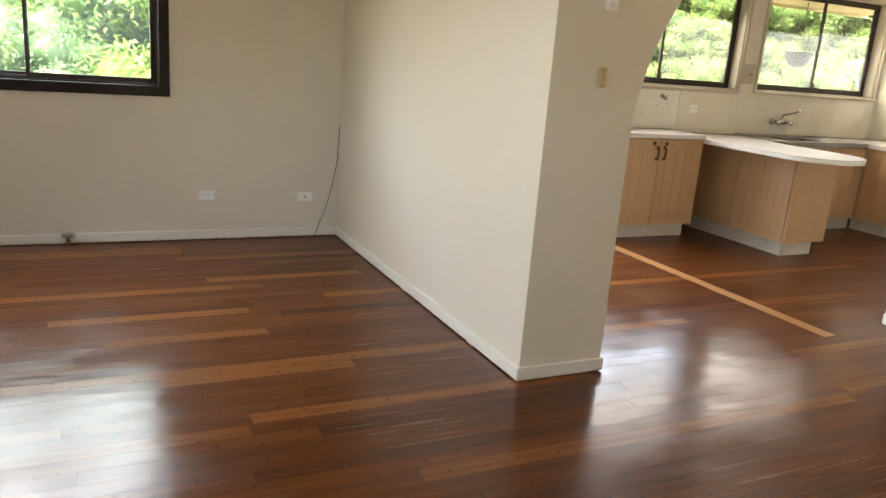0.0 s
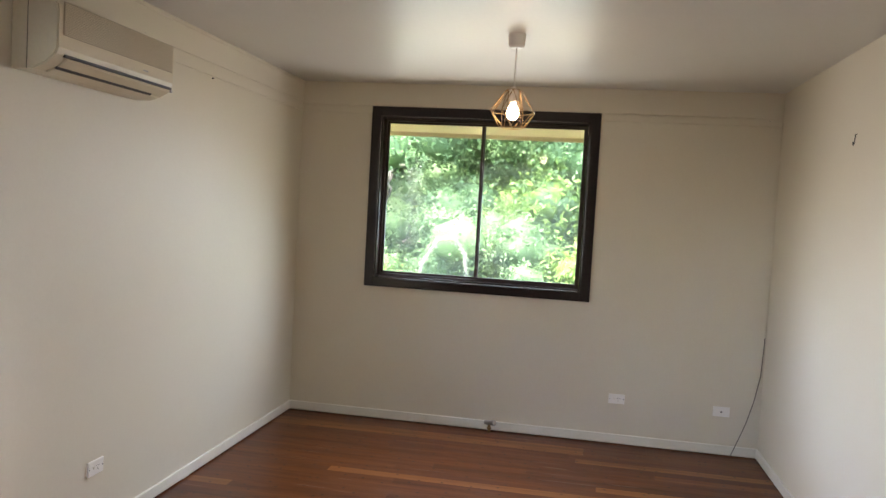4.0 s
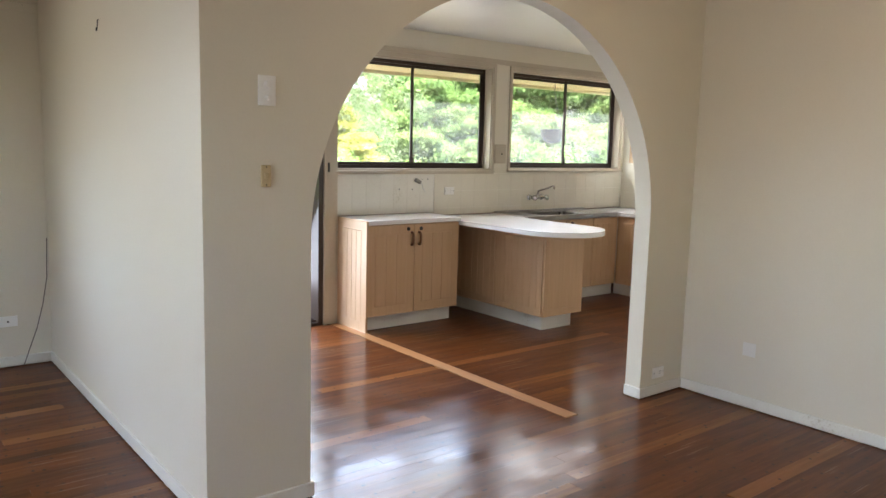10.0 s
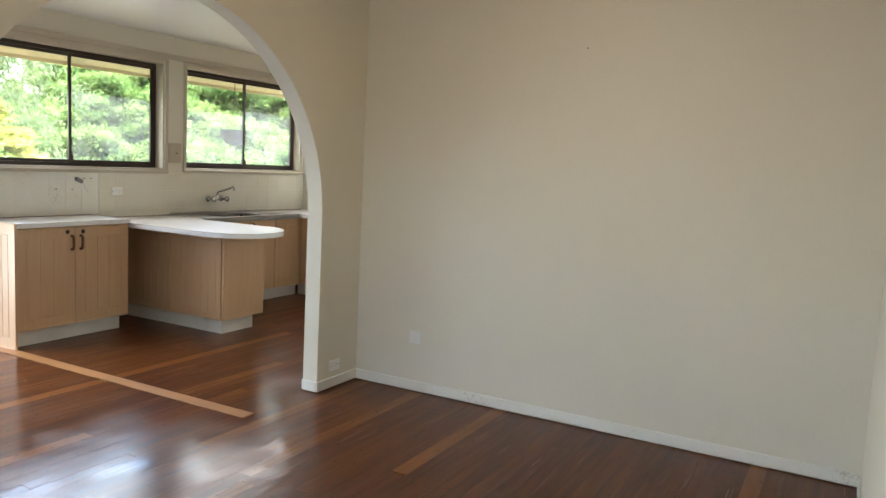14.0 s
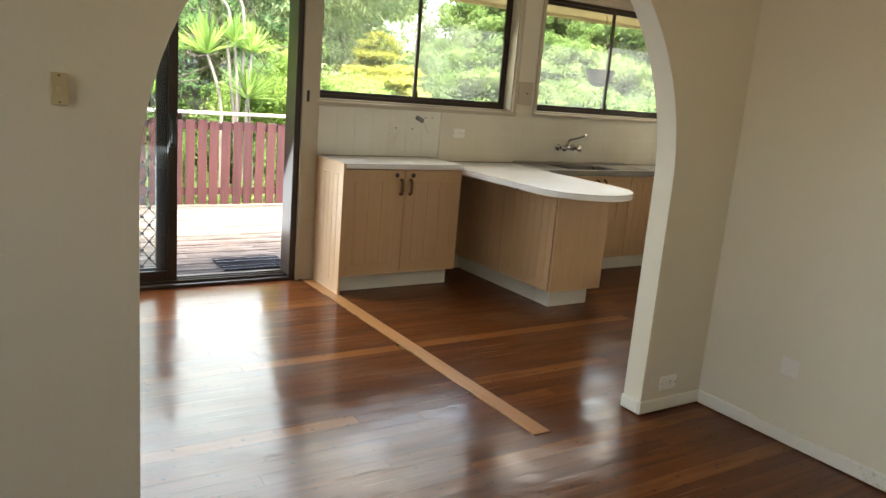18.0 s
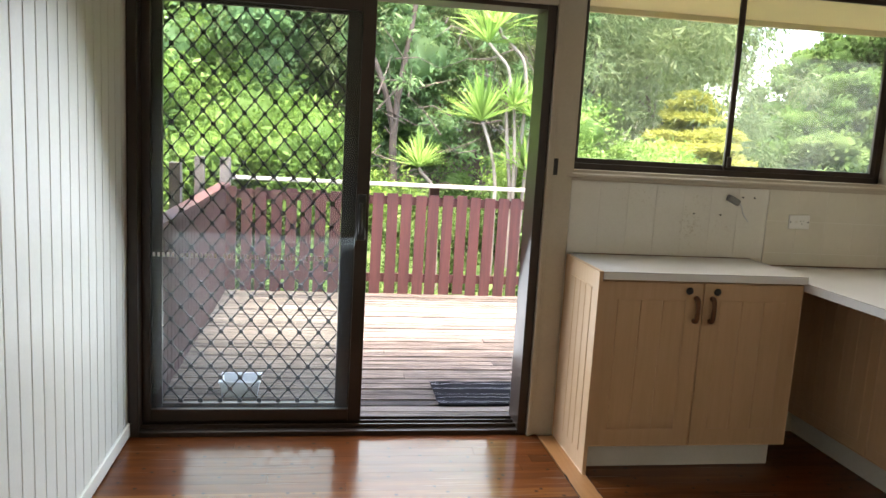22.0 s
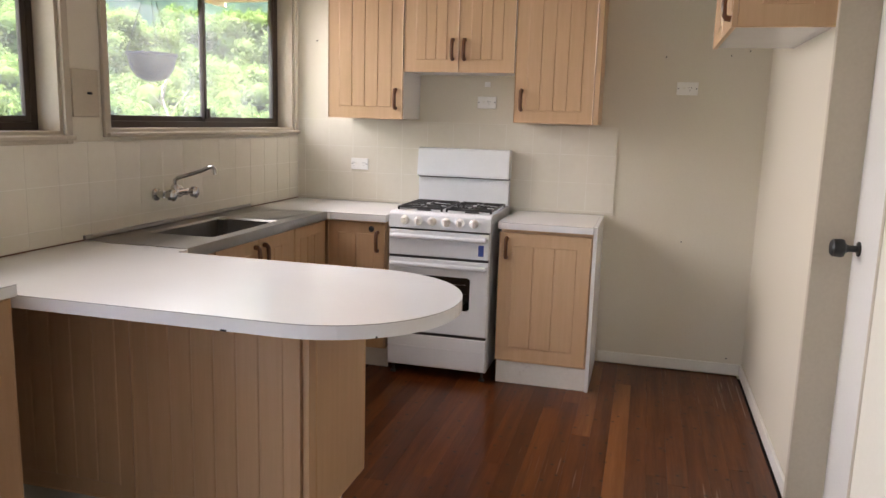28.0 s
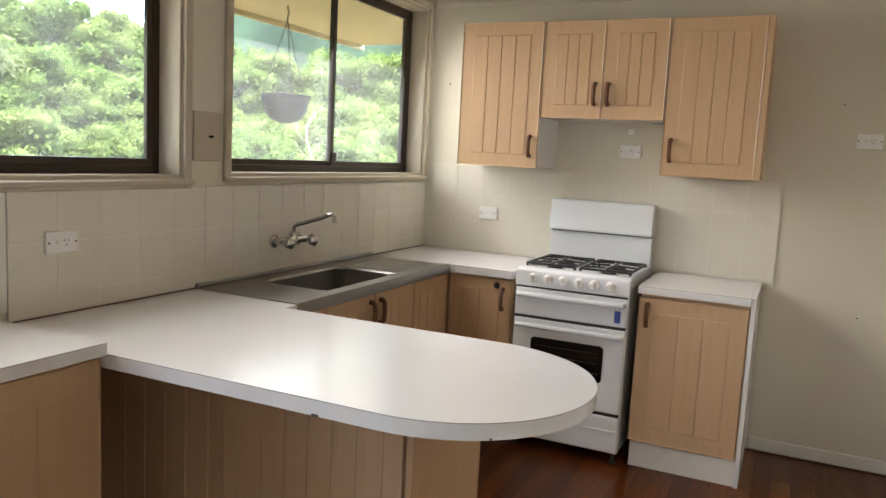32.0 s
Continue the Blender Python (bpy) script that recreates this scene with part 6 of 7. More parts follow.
# loose wire fitting over the cupboard
wf = thing("wire_fitting", (5.098, YW - 0.012, 1.235), "loose grey connector hanging from the wall", "cable")
m = wall_plane("-y", 5.098, YW - 0.0102, 1.235)
b = block(-0.04, 0.03, 0.004, 0.034, -0.016, 0.016, 0.007)
bmesh.ops.transform(b, matrix=Matrix.Rotation(0.45, 4, "Y"), verts=b.verts)
part("connector", placed(b, m), surface("grey_connector", (0.20, 0.20, 0.19), (0.27, 0.27, 0.26), 0.5, 6, 60, 0.05), wf)
part("wire", placed(tube(bmesh.new(), [(0.03, 0.018, -0.012), (0.045, 0.02, -0.03), (0.055, 0.015, -0.06), (0.075, 0.012, -0.085), (0.095, 0.008, -0.105)], 0.0028, 6), m), M["greywool"], wf)
part("wall_end", placed(tube(bmesh.new(), [(-0.01, 0.0, 0.0), (-0.01, 0.006, 0.0)], 0.012, 10), m), M["black"], wf)

# gas bayonet by the skirting
gt = thing("gas_outlet", (0.062, YN - 0.03, 0.0), "brass and grey gas bayonet outlet at the skirting", "gas outlet")
b = tube(bmesh.new(), [(0.062, YN - 0.04, -0.001), (0.062, YN - 0.04, 0.055)], 0.011, 10)
tube(b, [(0.062, YN - 0.04, 0.02), (0.062, YN - 0.04, 0.034)], 0.018, 6)
part("riser", b, M["brass"], gt, "", True)
b = tube(bmesh.new(), [(0.03, YN - 0.035, 0.066), (0.10, YN - 0.075, 0.078)], 0.0165, 10)
tube(b, [(0.088, YN - 0.068, 0.076), (0.104, YN - 0.078, 0.079)], 0.021, 10)
part("elbow", b, M["steel"], gt, "", True)
# aerial cord in the corner
cd = thing("aerial_cord", (1.97, YN - 0.02, 0), "dark cord running down the corner to the floor", "cord")
# upper length takes the wall colour, lower length is dark
part("painted_cord", tube(bmesh.new(), [(1.984, YN - 0.006, 2.36), (1.985, YN - 0.006, 1.9), (1.984, YN - 0.006, 1.45), (1.985, YN - 0.006, 1.1), (1.982, YN - 0.008, 0.87)], 0.003, 6), M["wall"], cd, "upper cord length in wall cream")
part("cord", tube(bmesh.new(), [(1.982, YN - 0.008, 0.87), (1.972, YN - 0.012, 0.6), (1.94, YN - 0.018, 0.42), (1.895, YN - 0.022, 0.25), (1.84, YN - 0.024, 0.10), (1.805, YN - 0.026, 0.004)], 0.003, 6), M["greypost"], cd)

# pendant lamp
pl = thing("pendant_lamp", (0.25, 4.33, ZC), "lit pendant lamp with an open brass wire cage", "lamp")
part("ceiling_cup", lathe(bmesh.new(), [(0.0, -0.072), (0.03, -0.071), (0.042, -0.06), (0.046, -0.0005), (0, -0.0005)], (0.25, 4.33, ZC), "z", 24), M["plastic"], pl, "", True)
part("cord", tube(bmesh.new(), [(0.25, 4.33, ZC - 0.07), (0.25, 4.33, 2.31)], 0.0035, 6), M["plastic"], pl)
part("lampholder", lathe(bmesh.new(), [(0.006, 2.325), (0.02, 2.31), (0.024, 2.302), (0.024, 2.245), (0.018, 2.238)], (0.25, 4.33, 0), "z", 16), M["plastic"], pl, "", True)
RT, RM, RB, N = (0.042, 2.305), (0.122, 2.19), (0.068, 2.108), 8


def cage_place(rz, ang):
    return (0.25 + rz[0] * math.cos(ang), 4.33 + rz[0] * math.sin(ang), rz[1])


for k in range(N):
    a, a2 = 2 * math.pi * k / N, 2 * math.pi * (k + 1) / N
    h = (a + a2) / 2
    for p, q in ((cage_place(RT, a), cage_place(RM, h)), (cage_place(RT, a2), cage_place(RM, h)), (cage_place(RM, h), cage_place(RB, a2)), (cage_place(RM, h), cage_place(RB, a))):
        part("cage_wire", tube(bmesh.new(), [p, q], 0.002, 5), M["brass"], pl)
for rz, off in ((RT, 0), (RM, math.pi / N), (RB, 0)):
    part("cage_ring", tube(bmesh.new(), [cage_place(rz, off + 2 * math.pi * k / N) for k in range(N + 1)], 0.002, 5), M["brass"], pl)
gb = part("globe", lathe(bmesh.new(), [(0.014, 2.238), (0.016, 2.228), (0.028, 2.211), (0.034, 2.186), (0.028, 2.161), (0.016, 2.150), (0.0, 2.147)], (0.25, 4.33, 0), "z", 20), M["bulb"], pl, "lit warm globe", True)
gb.visible_shadow = False
# bare bulb in the dining part
bb = thing("ceiling_bulb", (3.70, 1.53, ZC), "bare lit bulb in a white batten holder", "lamp")
part("batten_holder", lathe(bmesh.new(), [(0.02, -0.095), (0.024, -0.09), (0.024, -0.05), (0.036, -0.04), (0.052, -0.018), (0.054, -0.0005), (0, -0.0005)], (3.70, 1.53, ZC), "z", 24), M["plastic"], bb, "", True)
gb = part("globe", lathe(bmesh.new(), [(0.018, -0.095), (0.022, -0.11), (0.032, -0.14), (0.033, -0.165), (0.024, -0.186), (0.0, -0.193)], (3.70, 1.53, ZC), "z", 20), M["bulb"], bb, "lit warm globe", True)
gb.visible_shadow = False

# ceiling fan
fx, fy, fz = 1.21, 1.405, 2.266
fan = thing("ceiling_fan", (fx, fy, ZC), "white four-bladed ceiling fan at rest", "ceiling fan")
part("canopy", lathe(bmesh.new(), [(0.0, -0.09), (0.02, -0.09), (0.05, -0.07), (0.065, -0.03), (0.067, -0.0005), (0, -0.0005)], (fx, fy, ZC), "z", 24), M["enamel"], fan, "", True)
part("downrod", tube(bmesh.new(), [(fx, fy, ZC - 0.08), (fx, fy, fz + 0.10)], 0.014, 10), M["enamel"], fan, "", True)
part("rod_cover", lathe(bmesh.new(), [(0.055, 0.075), (0.045, 0.12), (0.03, 0.16), (0.018, 0.165), (0, 0.165)], (fx, fy, fz), "z", 20), M["enamel"], fan, "", True)
part("motor_housing", lathe(bmesh.new(), [(0.0, 0.082), (0.10, 0.08), (0.108, 0.074), (0.111, 0.068), (0.111, 0.012), (0.107, 0.008), (0, 0.008)], (fx, fy, fz), "z", 36), M["enamel"], fan, "", True)
part("dark_seam", lathe(bmesh.new(), [(0, 0.0075), (0.109, 0.0075), (0.109, 0.003), (0, 0.003)], (fx, fy, fz), "z", 36), M["black"], fan)
part("dark_seam", lathe(bmesh.new(), [(0, 0.0825), (0.088, 0.0825), (0.088, 0.0875), (0, 0.0875)], (fx, fy, fz), "z", 36), M["black"], fan)
# white dome greyed in colour for its backlit underside
part("bottom_dome", lathe(bmesh.new(), [(0.108, 0.0025), (0.11, -0.002), (0.098, -0.018), (0.07, -0.03), (0.03, -0.036), (0.0, -0.037)], (fx, fy, fz), "z", 36), surface("shaded_white_dome", (0.50, 0.495, 0.51), (0.55, 0.545, 0.56), 0.3, 4, 60, 0.02), fan, "", True)
for k in range(4):
    b = bmesh.new()
    outline = [(0.075, -0.05), (0.16, -0.056), (0.595, -0.059), (0.606, -0.05), (0.622, 0.052), (0.616, 0.059), (0.16, 0.056), (0.075, 0.05)]
    prism(b, outline, "z", -0.003, 0.003)
    bmesh.ops.bevel(b, geom=b.edges[:], offset=0.0015, segments=2, affect="EDGES", clamp_overlap=True)
    bmesh.ops.transform(b, matrix=Matrix.Translation((fx, fy, fz + 0.0)) @ Matrix.Rotation(radians(44 + 90 * k), 4, "Z") @ Matrix.Rotation(radians((1.0, -1.0, 0, 0)[k]), 4, "Y") @ Matrix.Rotation(radians(-13), 4, "X"), verts=b.verts)
    bl = part("blade", b, M["fanblade"], fan)

# split-system air conditioner
ac = thing("air_conditioner", (XL, 3.33, 2.10), "aged white wall-mounted split air conditioner", "air conditioner")
y0, y1 = 2.89, 3.72
part("back_casing", block(XL + 0.0005, XL + 0.07, y0, y1, 2.105, 2.37, 0.006), M["acplastic"], ac)
prof = [(XL + 0.0705, 2.372), (XL + 0.17, 2.372), (XL + 0.195, 2.355), (XL + 0.2, 2.33), (XL + 0.2, 2.19), (XL + 0.19, 2.165), (XL + 0.15, 2.13), (XL + 0.09, 2.108), (XL + 0.0705, 2.106)]
b = bmesh.new()
va, vb = [b.verts.new((x, y0 + 0.002, z)) for x, z in prof], [b.verts.new((x, y1 - 0.002, z)) for x, z in prof]
b.faces.new(va)
b.faces.new(vb[::-1])
for i in range(len(prof)):
    j = (i + 1) % len(prof)
    b.faces.new((va[i], vb[i], vb[j], va[j]))
bmesh.ops.recalc_face_normals(b, faces=b.faces)
bmesh.ops.bevel(b, geom=[e for e in b.edges if abs(e.verts[0].co.y - e.verts[1].co.y) < 1e-5 and e.verts[0].co.x > XL + 0.1], offset=0.006, segments=2, affect="EDGES")
fp = part("front_casing", b, M["acplastic"], ac)
for i in range(20):
    z = 2.243 + i * 0.0061
    part("grille_slat", block(XL + 0.2013, XL + 0.2045, y0 + 0.035, y1 - 0.02, z, z + 0.0034), M["acplastic"], fp)
# backing in a darker tan than the slats
part("grille_backing", block(XL + 0.2002, XL + 0.2012, y0 + 0.03, y1 - 0.016, 2.24, 2.366), surface("tan_grille_backing", (0.30, 0.25, 0.17), (0.38, 0.32, 0.23), 0.8, 6, 60, 0.1), fp)
b = bmesh.new()
prism(b, [(XL + 0.150, 2.1265), (XL + 0.186, 2.149), (XL + 0.192, 2.157), (XL + 0.184, 2.158), (XL + 0.147, 2.132)], "y", y0 + 0.07, y1 - 0.012)
part("air_flap", b, M["acplastic"], ac, "yellowed louvre flap")
b = bmesh.new()
prism(b, [(XL + 0.100, 2.1045), (XL + 0.136, 2.116), (XL + 0.140, 2.123), (XL + 0.132, 2.123), (XL + 0.097, 2.110)], "y", y0 + 0.07, y1 - 0.03)
part("air_flap", b, M["acplastic"], ac, "yellowed louvre flap")
part("outlet_slot", block(XL + 0.172, XL + 0.1985, y0 + 0.05, y1 - 0.012, 2.160, 2.170), M["black"], ac)
part("outlet_slot", prism(bmesh.new(), [(XL + 0.136, 2.117), (XL + 0.150, 2.126), (XL + 0.150, 2.131), (XL + 0.136, 2.122)], "y", y0 + 0.07, y1 - 0.10), M["black"], ac)
part("pivot_pin", tube(bmesh.new(), [(XL + 0.188, y1 - 0.011, 2.154), (XL + 0.188, y1 + 0.004, 2.154)], 0.007, 10), M["steel"], ac)
part("badge", block(XL + 0.2001, XL + 0.2012, 3.46, 3.50, 2.205, 2.212), M["steel"], ac, "small grey maker's badge bar")
part("seam_line", block(XL + 0.0700, XL + 0.0704, y0 - 0.0006, y1 + 0.0006, 2.108, 2.368), M["black"], ac)

# whiteboard leaning by the side window
wbm = Matrix.Translation((-1.06, 1.66, 0.0)) @ Matrix.Rotation(radians(80), 4, "Z") @ Matrix.Rotation(radians(-8), 4, "X")
wb = thing("whiteboard", (-1.06, 1.66, 0.0), "whiteboard with handwritten red notes, standing on the floor", "whiteboard")
WW, WH = 0.62, 1.375


def on_board(bm):
    bmesh.ops.transform(bm, matrix=wbm, verts=bm.verts)
    bmesh.ops.recalc_face_normals(bm, faces=bm.faces)
    return bm


part("panel", on_board(block(-WW, WW, 0.002, 0.012, 0.02, WH - 0.01)), surface("whiteboard_enamel", (0.70, 0.70, 0.68), (0.76, 0.76, 0.74), 0.25, 2, 40, 0.02), wb)
for a, b_, c_, d_ in ((-WW - 0.012, WW + 0.012, 0.004, 0.02), (-WW - 0.012, WW + 0.012, WH - 0.012, WH + 0.006), (-WW - 0.012, -WW, 0.02, WH - 0.012), (WW, WW + 0.012, 0.02, WH - 0.012)):
    part("frame_bar", on_board(block(a, b_, -0.004, 0.016, c_, d_, 0.002)), M["steel"], wb)
part("corner_cap", on_board(block(WW - 0.002, WW + 0.014, -0.006, 0.018, WH - 0.006, WH + 0.009, 0.002)), M["black"], wb)
ink_red, ink_black = plain("red_marker", (0.55, 0.02, 0.03), 0.5), plain("black_marker", (0.02, 0.02, 0.02), 0.5)


def written(text, u, v, size, ink):
    cu = bpy.data.curves.new("writing", "FONT")
    cu.body, cu.size, cu.extrude, cu.resolution_u = text, size, 0.0003, 2
    ob = bpy.data.objects.new("tmp_text", cu)
    me = bpy.data.meshes.new_from_object(ob)
    bpy.data.objects.remove(ob)
    b = bmesh.new()
    b.from_mesh(me)
    bpy.data.meshes.remove(me)
    bmesh.ops.transform(b, matrix=Matrix(((1, 0, 0, u), (0, 0, -1, 0.0014), (0, 1, 0, v), (0, 0, 0, 1))), verts=b.verts)
    part("writing", on_board(b), ink, wb)


for text, v in (("MDF", 1.215), ("ARC", 1.18), ("TECH VOUCHERS", 1.14), ("R&D incentives ATO", 1.095), ("EMDG ?", 1.04)):
    written(text, 0.345 if text != "ARC" else 0.475, v, 0.0265, ink_red)
bm = bmesh.new()
for k in range(6):
    cuboid(bm, 0.348 + k * 0.019, 0.363 + k * 0.019, 0.0008, 0.0016, 1.182, 1.196)
part("writing", on_board(bm), ink_red, wb, "red marker strokes")
written("intended", 0.37, 1.318, 0.027, ink_black)
part("magnet", on_board(lathe(bmesh.new(), [(0.013, -0.004), (0.013, 0.0015), (0, 0.0015)], (0.572, 0, 1.078), "y", 16)), ink_red, wb, "round red magnet")
gp = thing("padded_pole_stand", (-1.42, 2.16, 0.0), "dark green padded pole on a black floor stand", "stand")
part("foot", lathe(bmesh.new(), [(0.12, 0.0), (0.12, 0.012), (0.03, 0.02), (0, 0.02)], (-1.42, 2.16, 0.0005), "z", 20), M["black"], gp)
part("post", tube(bmesh.new(), [(-1.42, 2.16, 0.02), (-1.42, 2.16, 1.828)], 0.012, 10), M["black"], gp)
part("pole", tube(bmesh.new(), [(-1.44, 2.16, 1.826), (-1.3, 2.18, 1.83), (-1.058, 2.20, 1.836)], 0.015, 10), plain("dark_green_foam", (0.004, 0.018, 0.017), 0.7), gp, "", True)

# ---- floor boards, tiles, wall boards ----
BOARD = 0.085
# pale boards: row from the arch, and where the board starts and ends
PALE = ((19, -0.81, 0.97), (21, 0.84, 1.84), (16, 1.47, 1.98), (14, -0.02, 0.98), (14, -1.54, -1.27), (10, 0.235, 1.01), (5, -0.99, 1.98), (4, -1.0, -0.35),
        (4, 0.44, 1.31), (-1, 0.74, 2.4), (5, 2.2, 3.49), (14, 3.2, 4.14), (14, 4.26, 6.0), (-14, 4.03, 5.23), (-32, 3.7, 5.23), (7, 6.3, 7.7))
plank_meshes = []
for k in range(6):
    bm = block(0, 1, 0, BOARD - 0.0005, -0.018, 0, 0.0)
    me = bpy.data.meshes.new("plank")
    bm.to_mesh(me)
    bm.free()
    me.materials.append(M["palefloor"] if k == 5 else M["floor"])
    plank_meshes.append(me)


tilt = random.Random(17)


def plank(parent, x, y, length, k):
    ob = new("plank", plank_meshes[k])
    ob.parent = parent
    ob.location = (x, y, 0)
    ob.rotation_euler = (tilt.uniform(-0.002, 0.002), 0, 0)
    ob.scale = (length - 0.001, 1, 1)


rng = random.Random(5)
fl = setting("floor", block(XL - 0.05, 4.145, -1.65, YW + 0.03, -0.06, -0.0182), M["void"], "polished red-brown hardwood board floor", "floor")
fk = setting("floor_kitchen", block(4.1455, XK, YA - 0.02, YW + 0.03, -0.06, -0.0183), M["void"], "polished red-brown hardwood board kitchen floor", "floor")
fd = setting("floor_dining_side", block(4.1455, XR, -0.05, YA - 0.0205, -0.06, -0.0184), M["void"], "polished red-brown hardwood board floor", "floor")


def lay(parent, x0, x1, y0, y1):
    y, r = y0, 0
    while y < y1 - 0.02:
        pale = sorted((max(a, x0), min(b, x1)) for k, a, b in PALE if k == round((y - 3.124) / BOARD) and b > x0 + 0.05 and a < x1 - 0.05)
        for a, b in pale:
            plank(parent, a, y, b - a, 5)
        ends = [x0] + [v for span in pale for v in span] + [x1]
        for lo, hi in zip(ends[::2], ends[1::2]):
            x = lo - rng.uniform(0, 1.8)
            while x < hi - 0.02:
                ln = rng.uniform(1.3, 3.4)
                a, b = max(x, lo), min(x + ln, hi)
                if b - a > 0.03:
                    plank(parent, a, y, b - a, r % 5)
                    r += 1
                x += ln
        y += BOARD
    return y


lay(fl, XL, 1.7, 3.124 - 56 * BOARD, -0.11)
lay(fl, XL, XR, 3.124 - 38 * BOARD, 3.12)
lay(fl, XL, XP, 3.124, YW + 0.03)
lay(fl, XT, 4.158, 3.124, YW - 0.02)
lay(fk, 4.258, XK, 3.124, YW)
bm = bmesh.new()
cuboid(bm, 4.160, 4.256, 3.135, YW - 0.051, -0.018, 0.003, 0.002)
setting("floor_strip", bm, M["strip"], "pale orange hardwood strip across the floor", "floor strip")
# dark gouges in the boards, splintered edges of the strip
rag = bmesh.new()
rng3 = random.Random(41)


def gouge(xa, ya, xb, yb, wide, z):
    d = Vector((xb - xa, yb - ya, 0))
    side = Vector((-d.y, d.x, 0)).normalized()
    n = 7
    up, low = [], []
    for i in range(n):
        c = Vector((xa, ya, z)) + d * (i / (n - 1))
        h = wide * math.sin(math.pi * (i + 0.15) / (n - 0.7)) * rng3.uniform(0.3, 1.0)
        up.append(rag.verts.new(c + side * h * rng3.uniform(0.3, 1)))
        low.append(rag.verts.new(c - side * h * rng3.uniform(0.3, 1)))
    for i in range(n - 1):
        rag.faces.new((low[i], low[i + 1], up[i + 1], up[i]))


for xa, ya, xb, yb, wide in ((2.988, 3.419, 3.067, 3.415, 0.006), (3.261, 3.142, 3.391, 3.142, 0.007), (3.17, 3.14, 3.24, 3.142, 0.005), (4.667, 3.809, 4.948, 3.816, 0.006), (4.356, 4.035, 4.393, 3.975, 0.003),
                             (4.62, 3.74, 4.70, 3.742, 0.004), (-0.937, 4.214, -0.818, 4.21, 0.005), (-0.38, 3.95, -0.36, 3.92, 0.003), (2.5, 3.2, 2.56, 3.2, 0.004), (3.45, 3.24, 3.75, 3.245, 0.003)):
    gouge(xa, ya, xb, yb, wide, 0.0004)
for k in range(34):
    x, y = (4.158, 4.258)[k % 2], rng3.uniform(3.2, 5.7)
    gouge(x, y, x + rng3.uniform(-0.003, 0.003), y + rng3.uniform(0.03, 0.16), rng3.uniform(0.003, 0.007), 0.0034)
tagged(part("gouges", rag, M["void"], fl, "dark gouges and splinters in the boards"), kind="stuff")

# nail heads in pairs over the joists
pairs = bmesh.new()
rng2 = random.Random(8)
for x0, x1, y0, y1 in ((XL, XP, 1.2, YW), (XP, 4.14, 3.2, YW - 0.05), (4.27, XK - 0.6, 3.2, 5.4)):
    x = x0 + 0.22
    while x < x1:
        k = int((y0 - 3.124) / BOARD)
        while 3.124 + k * BOARD < y1:
            for dy in (0.02, 0.065):
                if rng2.random() < 0.72:
                    cx, cy, cr = x + rng2.uniform(-0.008, 0.008), 3.124 + k * BOARD + dy + rng2.uniform(-0.004, 0.004), rng2.uniform(0.0016, 0.0028)
                    pairs.faces.new([pairs.verts.new((cx + cr * math.cos(a), cy + cr * math.sin(a), 0.0003)) for a in (0, 1.05, 2.09, 3.14, 4.19, 5.24)])
            k += 1
        x += 0.45
tagged(part("nail_heads", pairs, M["void"], fl, "dark nail heads over the joists"), kind="stuff")

# tiled splashback
TP = 0.165
tile_bm = block(0, 0.006, 0, TP - 0.0026, 0, TP - 0.0026, 0.0)
tile_me = bpy.data.meshes.new("tile")
tile_bm.to_mesh(tile_me)
tile_bm.free()
tile_me.materials.append(M["tile"])
sp = setting("splashback_stove_wall", block(XK - 0.0106, XK - 0.0005, 3.895, YW - 0.001, 0.906, 1.42), M["grout"], "cream square-tiled splashback behind the stove", "splashback")
for j in range(4):
    for i in range(13):
        ya = 3.897 + i * TP
        wy = min(TP - 0.0026, YW - 0.012 - ya)
        z0 = 1.42 - (j + 1) * TP + 0.001
        hz = TP - 0.0026
        if z0 < 0.907:
            hz, z0 = hz - (0.907 - z0), 0.907
        ob = new("tile", tile_me)
        ob.parent = sp
        ob.location = (XK - 0.0115, ya, z0)
        ob.scale = (1, wy / (TP - 0.0026), hz / (TP - 0.0026))
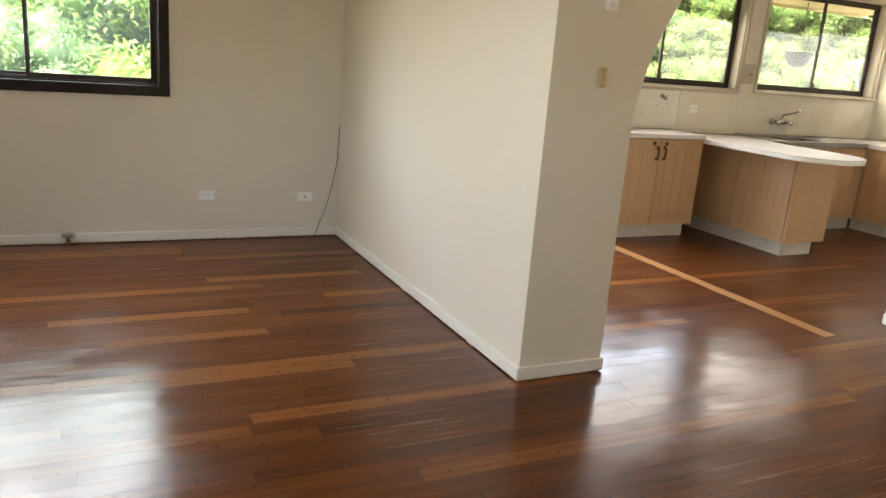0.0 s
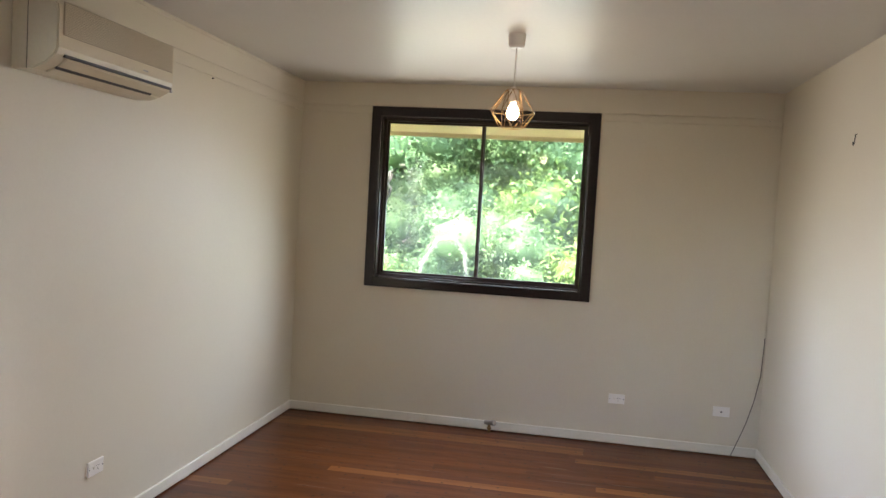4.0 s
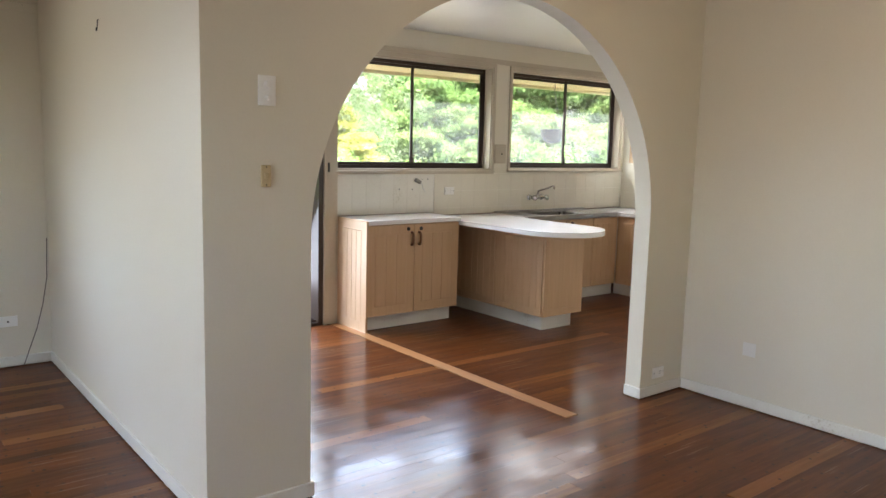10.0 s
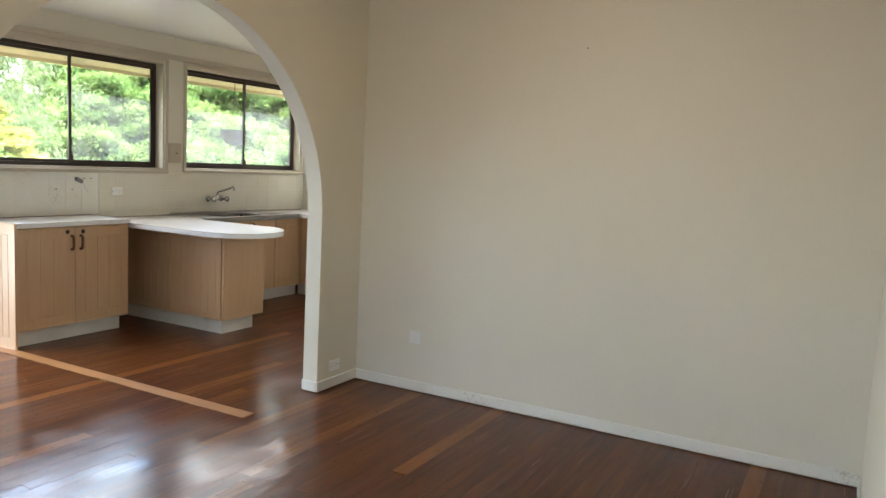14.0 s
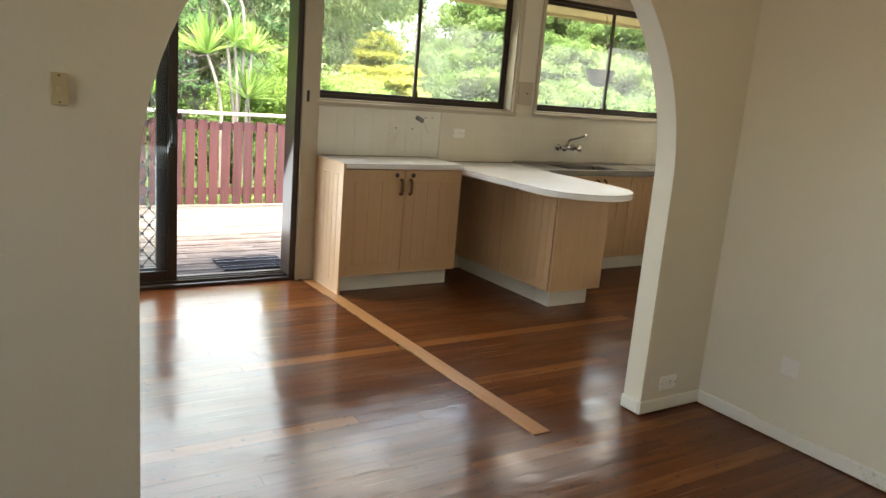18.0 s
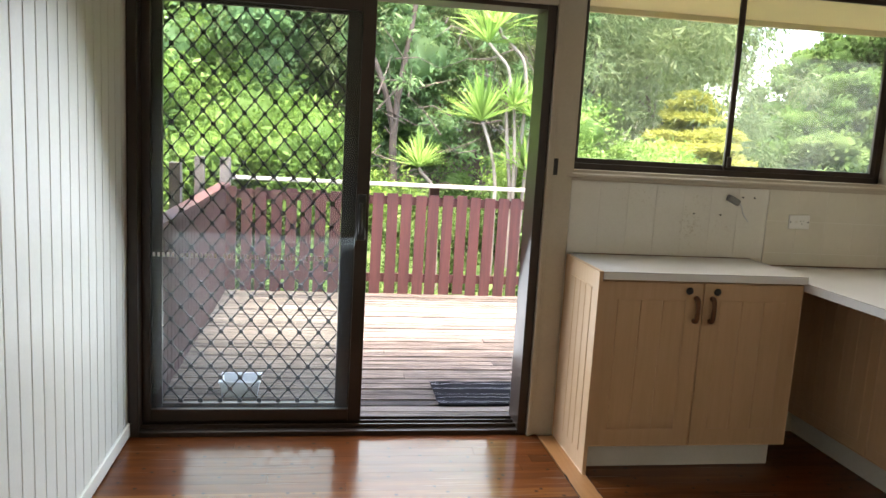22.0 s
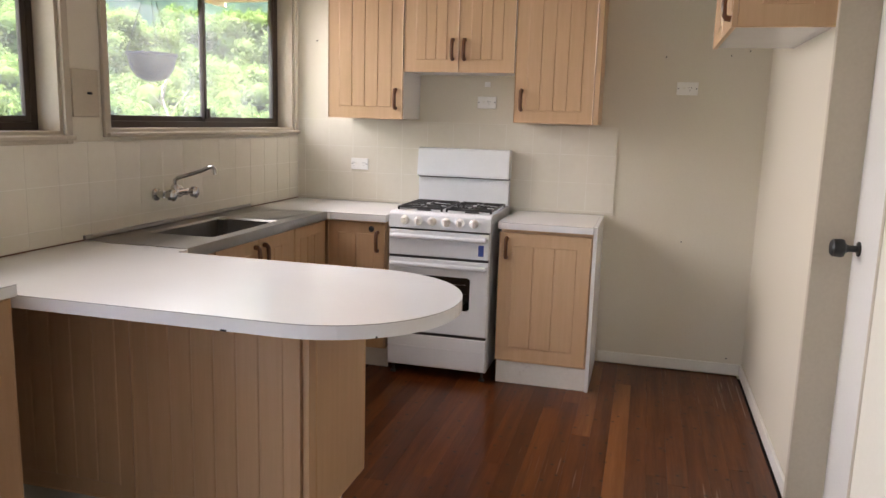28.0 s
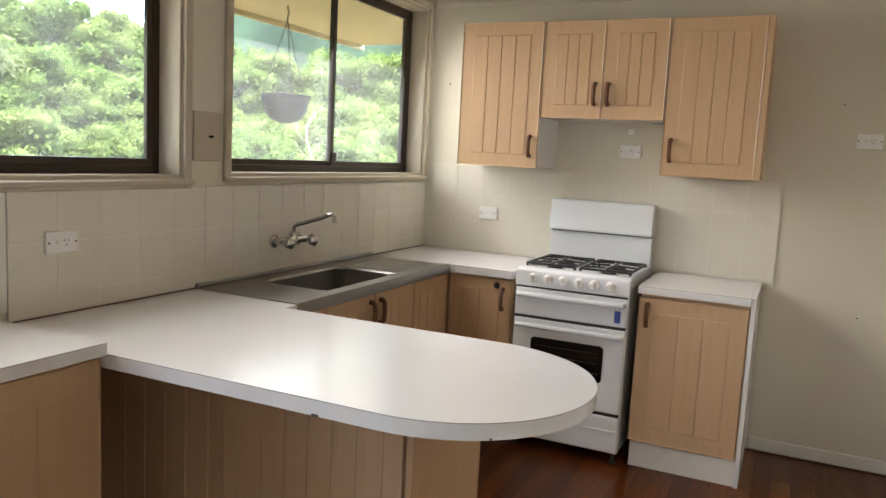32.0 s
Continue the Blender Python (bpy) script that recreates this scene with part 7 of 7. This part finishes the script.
sp = setting("splashback_sink_wall", block(5.30, XK - 0.012, YW - 0.0106, YW - 0.0005, 0.906, 1.306), M["grout"], "cream square-tiled splashback behind the sink", "splashback")
tile2 = bpy.data.meshes.new("tile")
b2 = block(0, TP - 0.0026, -0.0055, 0, 0, TP - 0.0026)
b2.to_mesh(tile2)
b2.free()
tile2.materials.append(M["tile"])
for j in range(3):
    for i in range(17):
        xa = 5.302 + i * TP
        wx = min(TP - 0.0026, XK - 0.013 - xa)
        z0 = 1.305 - (j + 1) * TP + 0.001
        hz = TP - 0.0026
        if z0 < 0.907:
            hz, z0 = hz - (0.907 - z0), 0.907
        if wx > 0.01:
            ob = new("tile", tile2)
            ob.parent = sp
            ob.location = (xa, YW - 0.0061, z0)
            ob.scale = (wx / (TP - 0.0026), 1, hz / (TP - 0.0026))
bp = setting("board_panel_sink_wall", block(4.24, 5.298, YW - 0.0078, YW - 0.0005, 0.941, 1.298), M["white"], "white painted board panel over the cupboard", "wall panel")
for i in range(7):
    a = 4.246 + i * 0.1475
    ob = part("board", block(a, a + 0.1455, YW - 0.010, YW - 0.0079, 0.942, 1.297, 0.002), M["white"], bp)

# white tongue-and-groove boards on the partition
tg = setting("wall_tongue_groove", block(XT - 0.0135, XT - 0.008, YA2, YW, 0, ZC), M["tg"], "white vertical tongue-and-groove board wall", "wall")
n = 28
w = (YW - YA2) / n
tgm = bpy.data.meshes.new("board")
b2 = block(-0.008, 0, 0.0026, w - 0.0026, 0, ZC - 0.001, 0.003)
b2.to_mesh(tgm)
b2.free()
tgm.materials.append(M["tg"])
for i in range(n):
    ob = new("board", tgm)
    ob.parent = tg
    ob.location = (XT, YA2 + i * w, 0)

# thin dark brown line where worktops meet the wall
setting("trim_grime_line_sink", block(5.24, XK - 0.02, YW - 0.0155, YW - 0.0121, 0.9055, 0.9105), M["handle"], "thin dark brown line behind the worktop", "sealant")
setting("trim_grime_line_cupboard", block(4.28, 5.23, YW - 0.0135, YW - 0.0103, 0.9385, 0.9415), M["handle"], "thin dark brown line behind the worktop", "sealant")
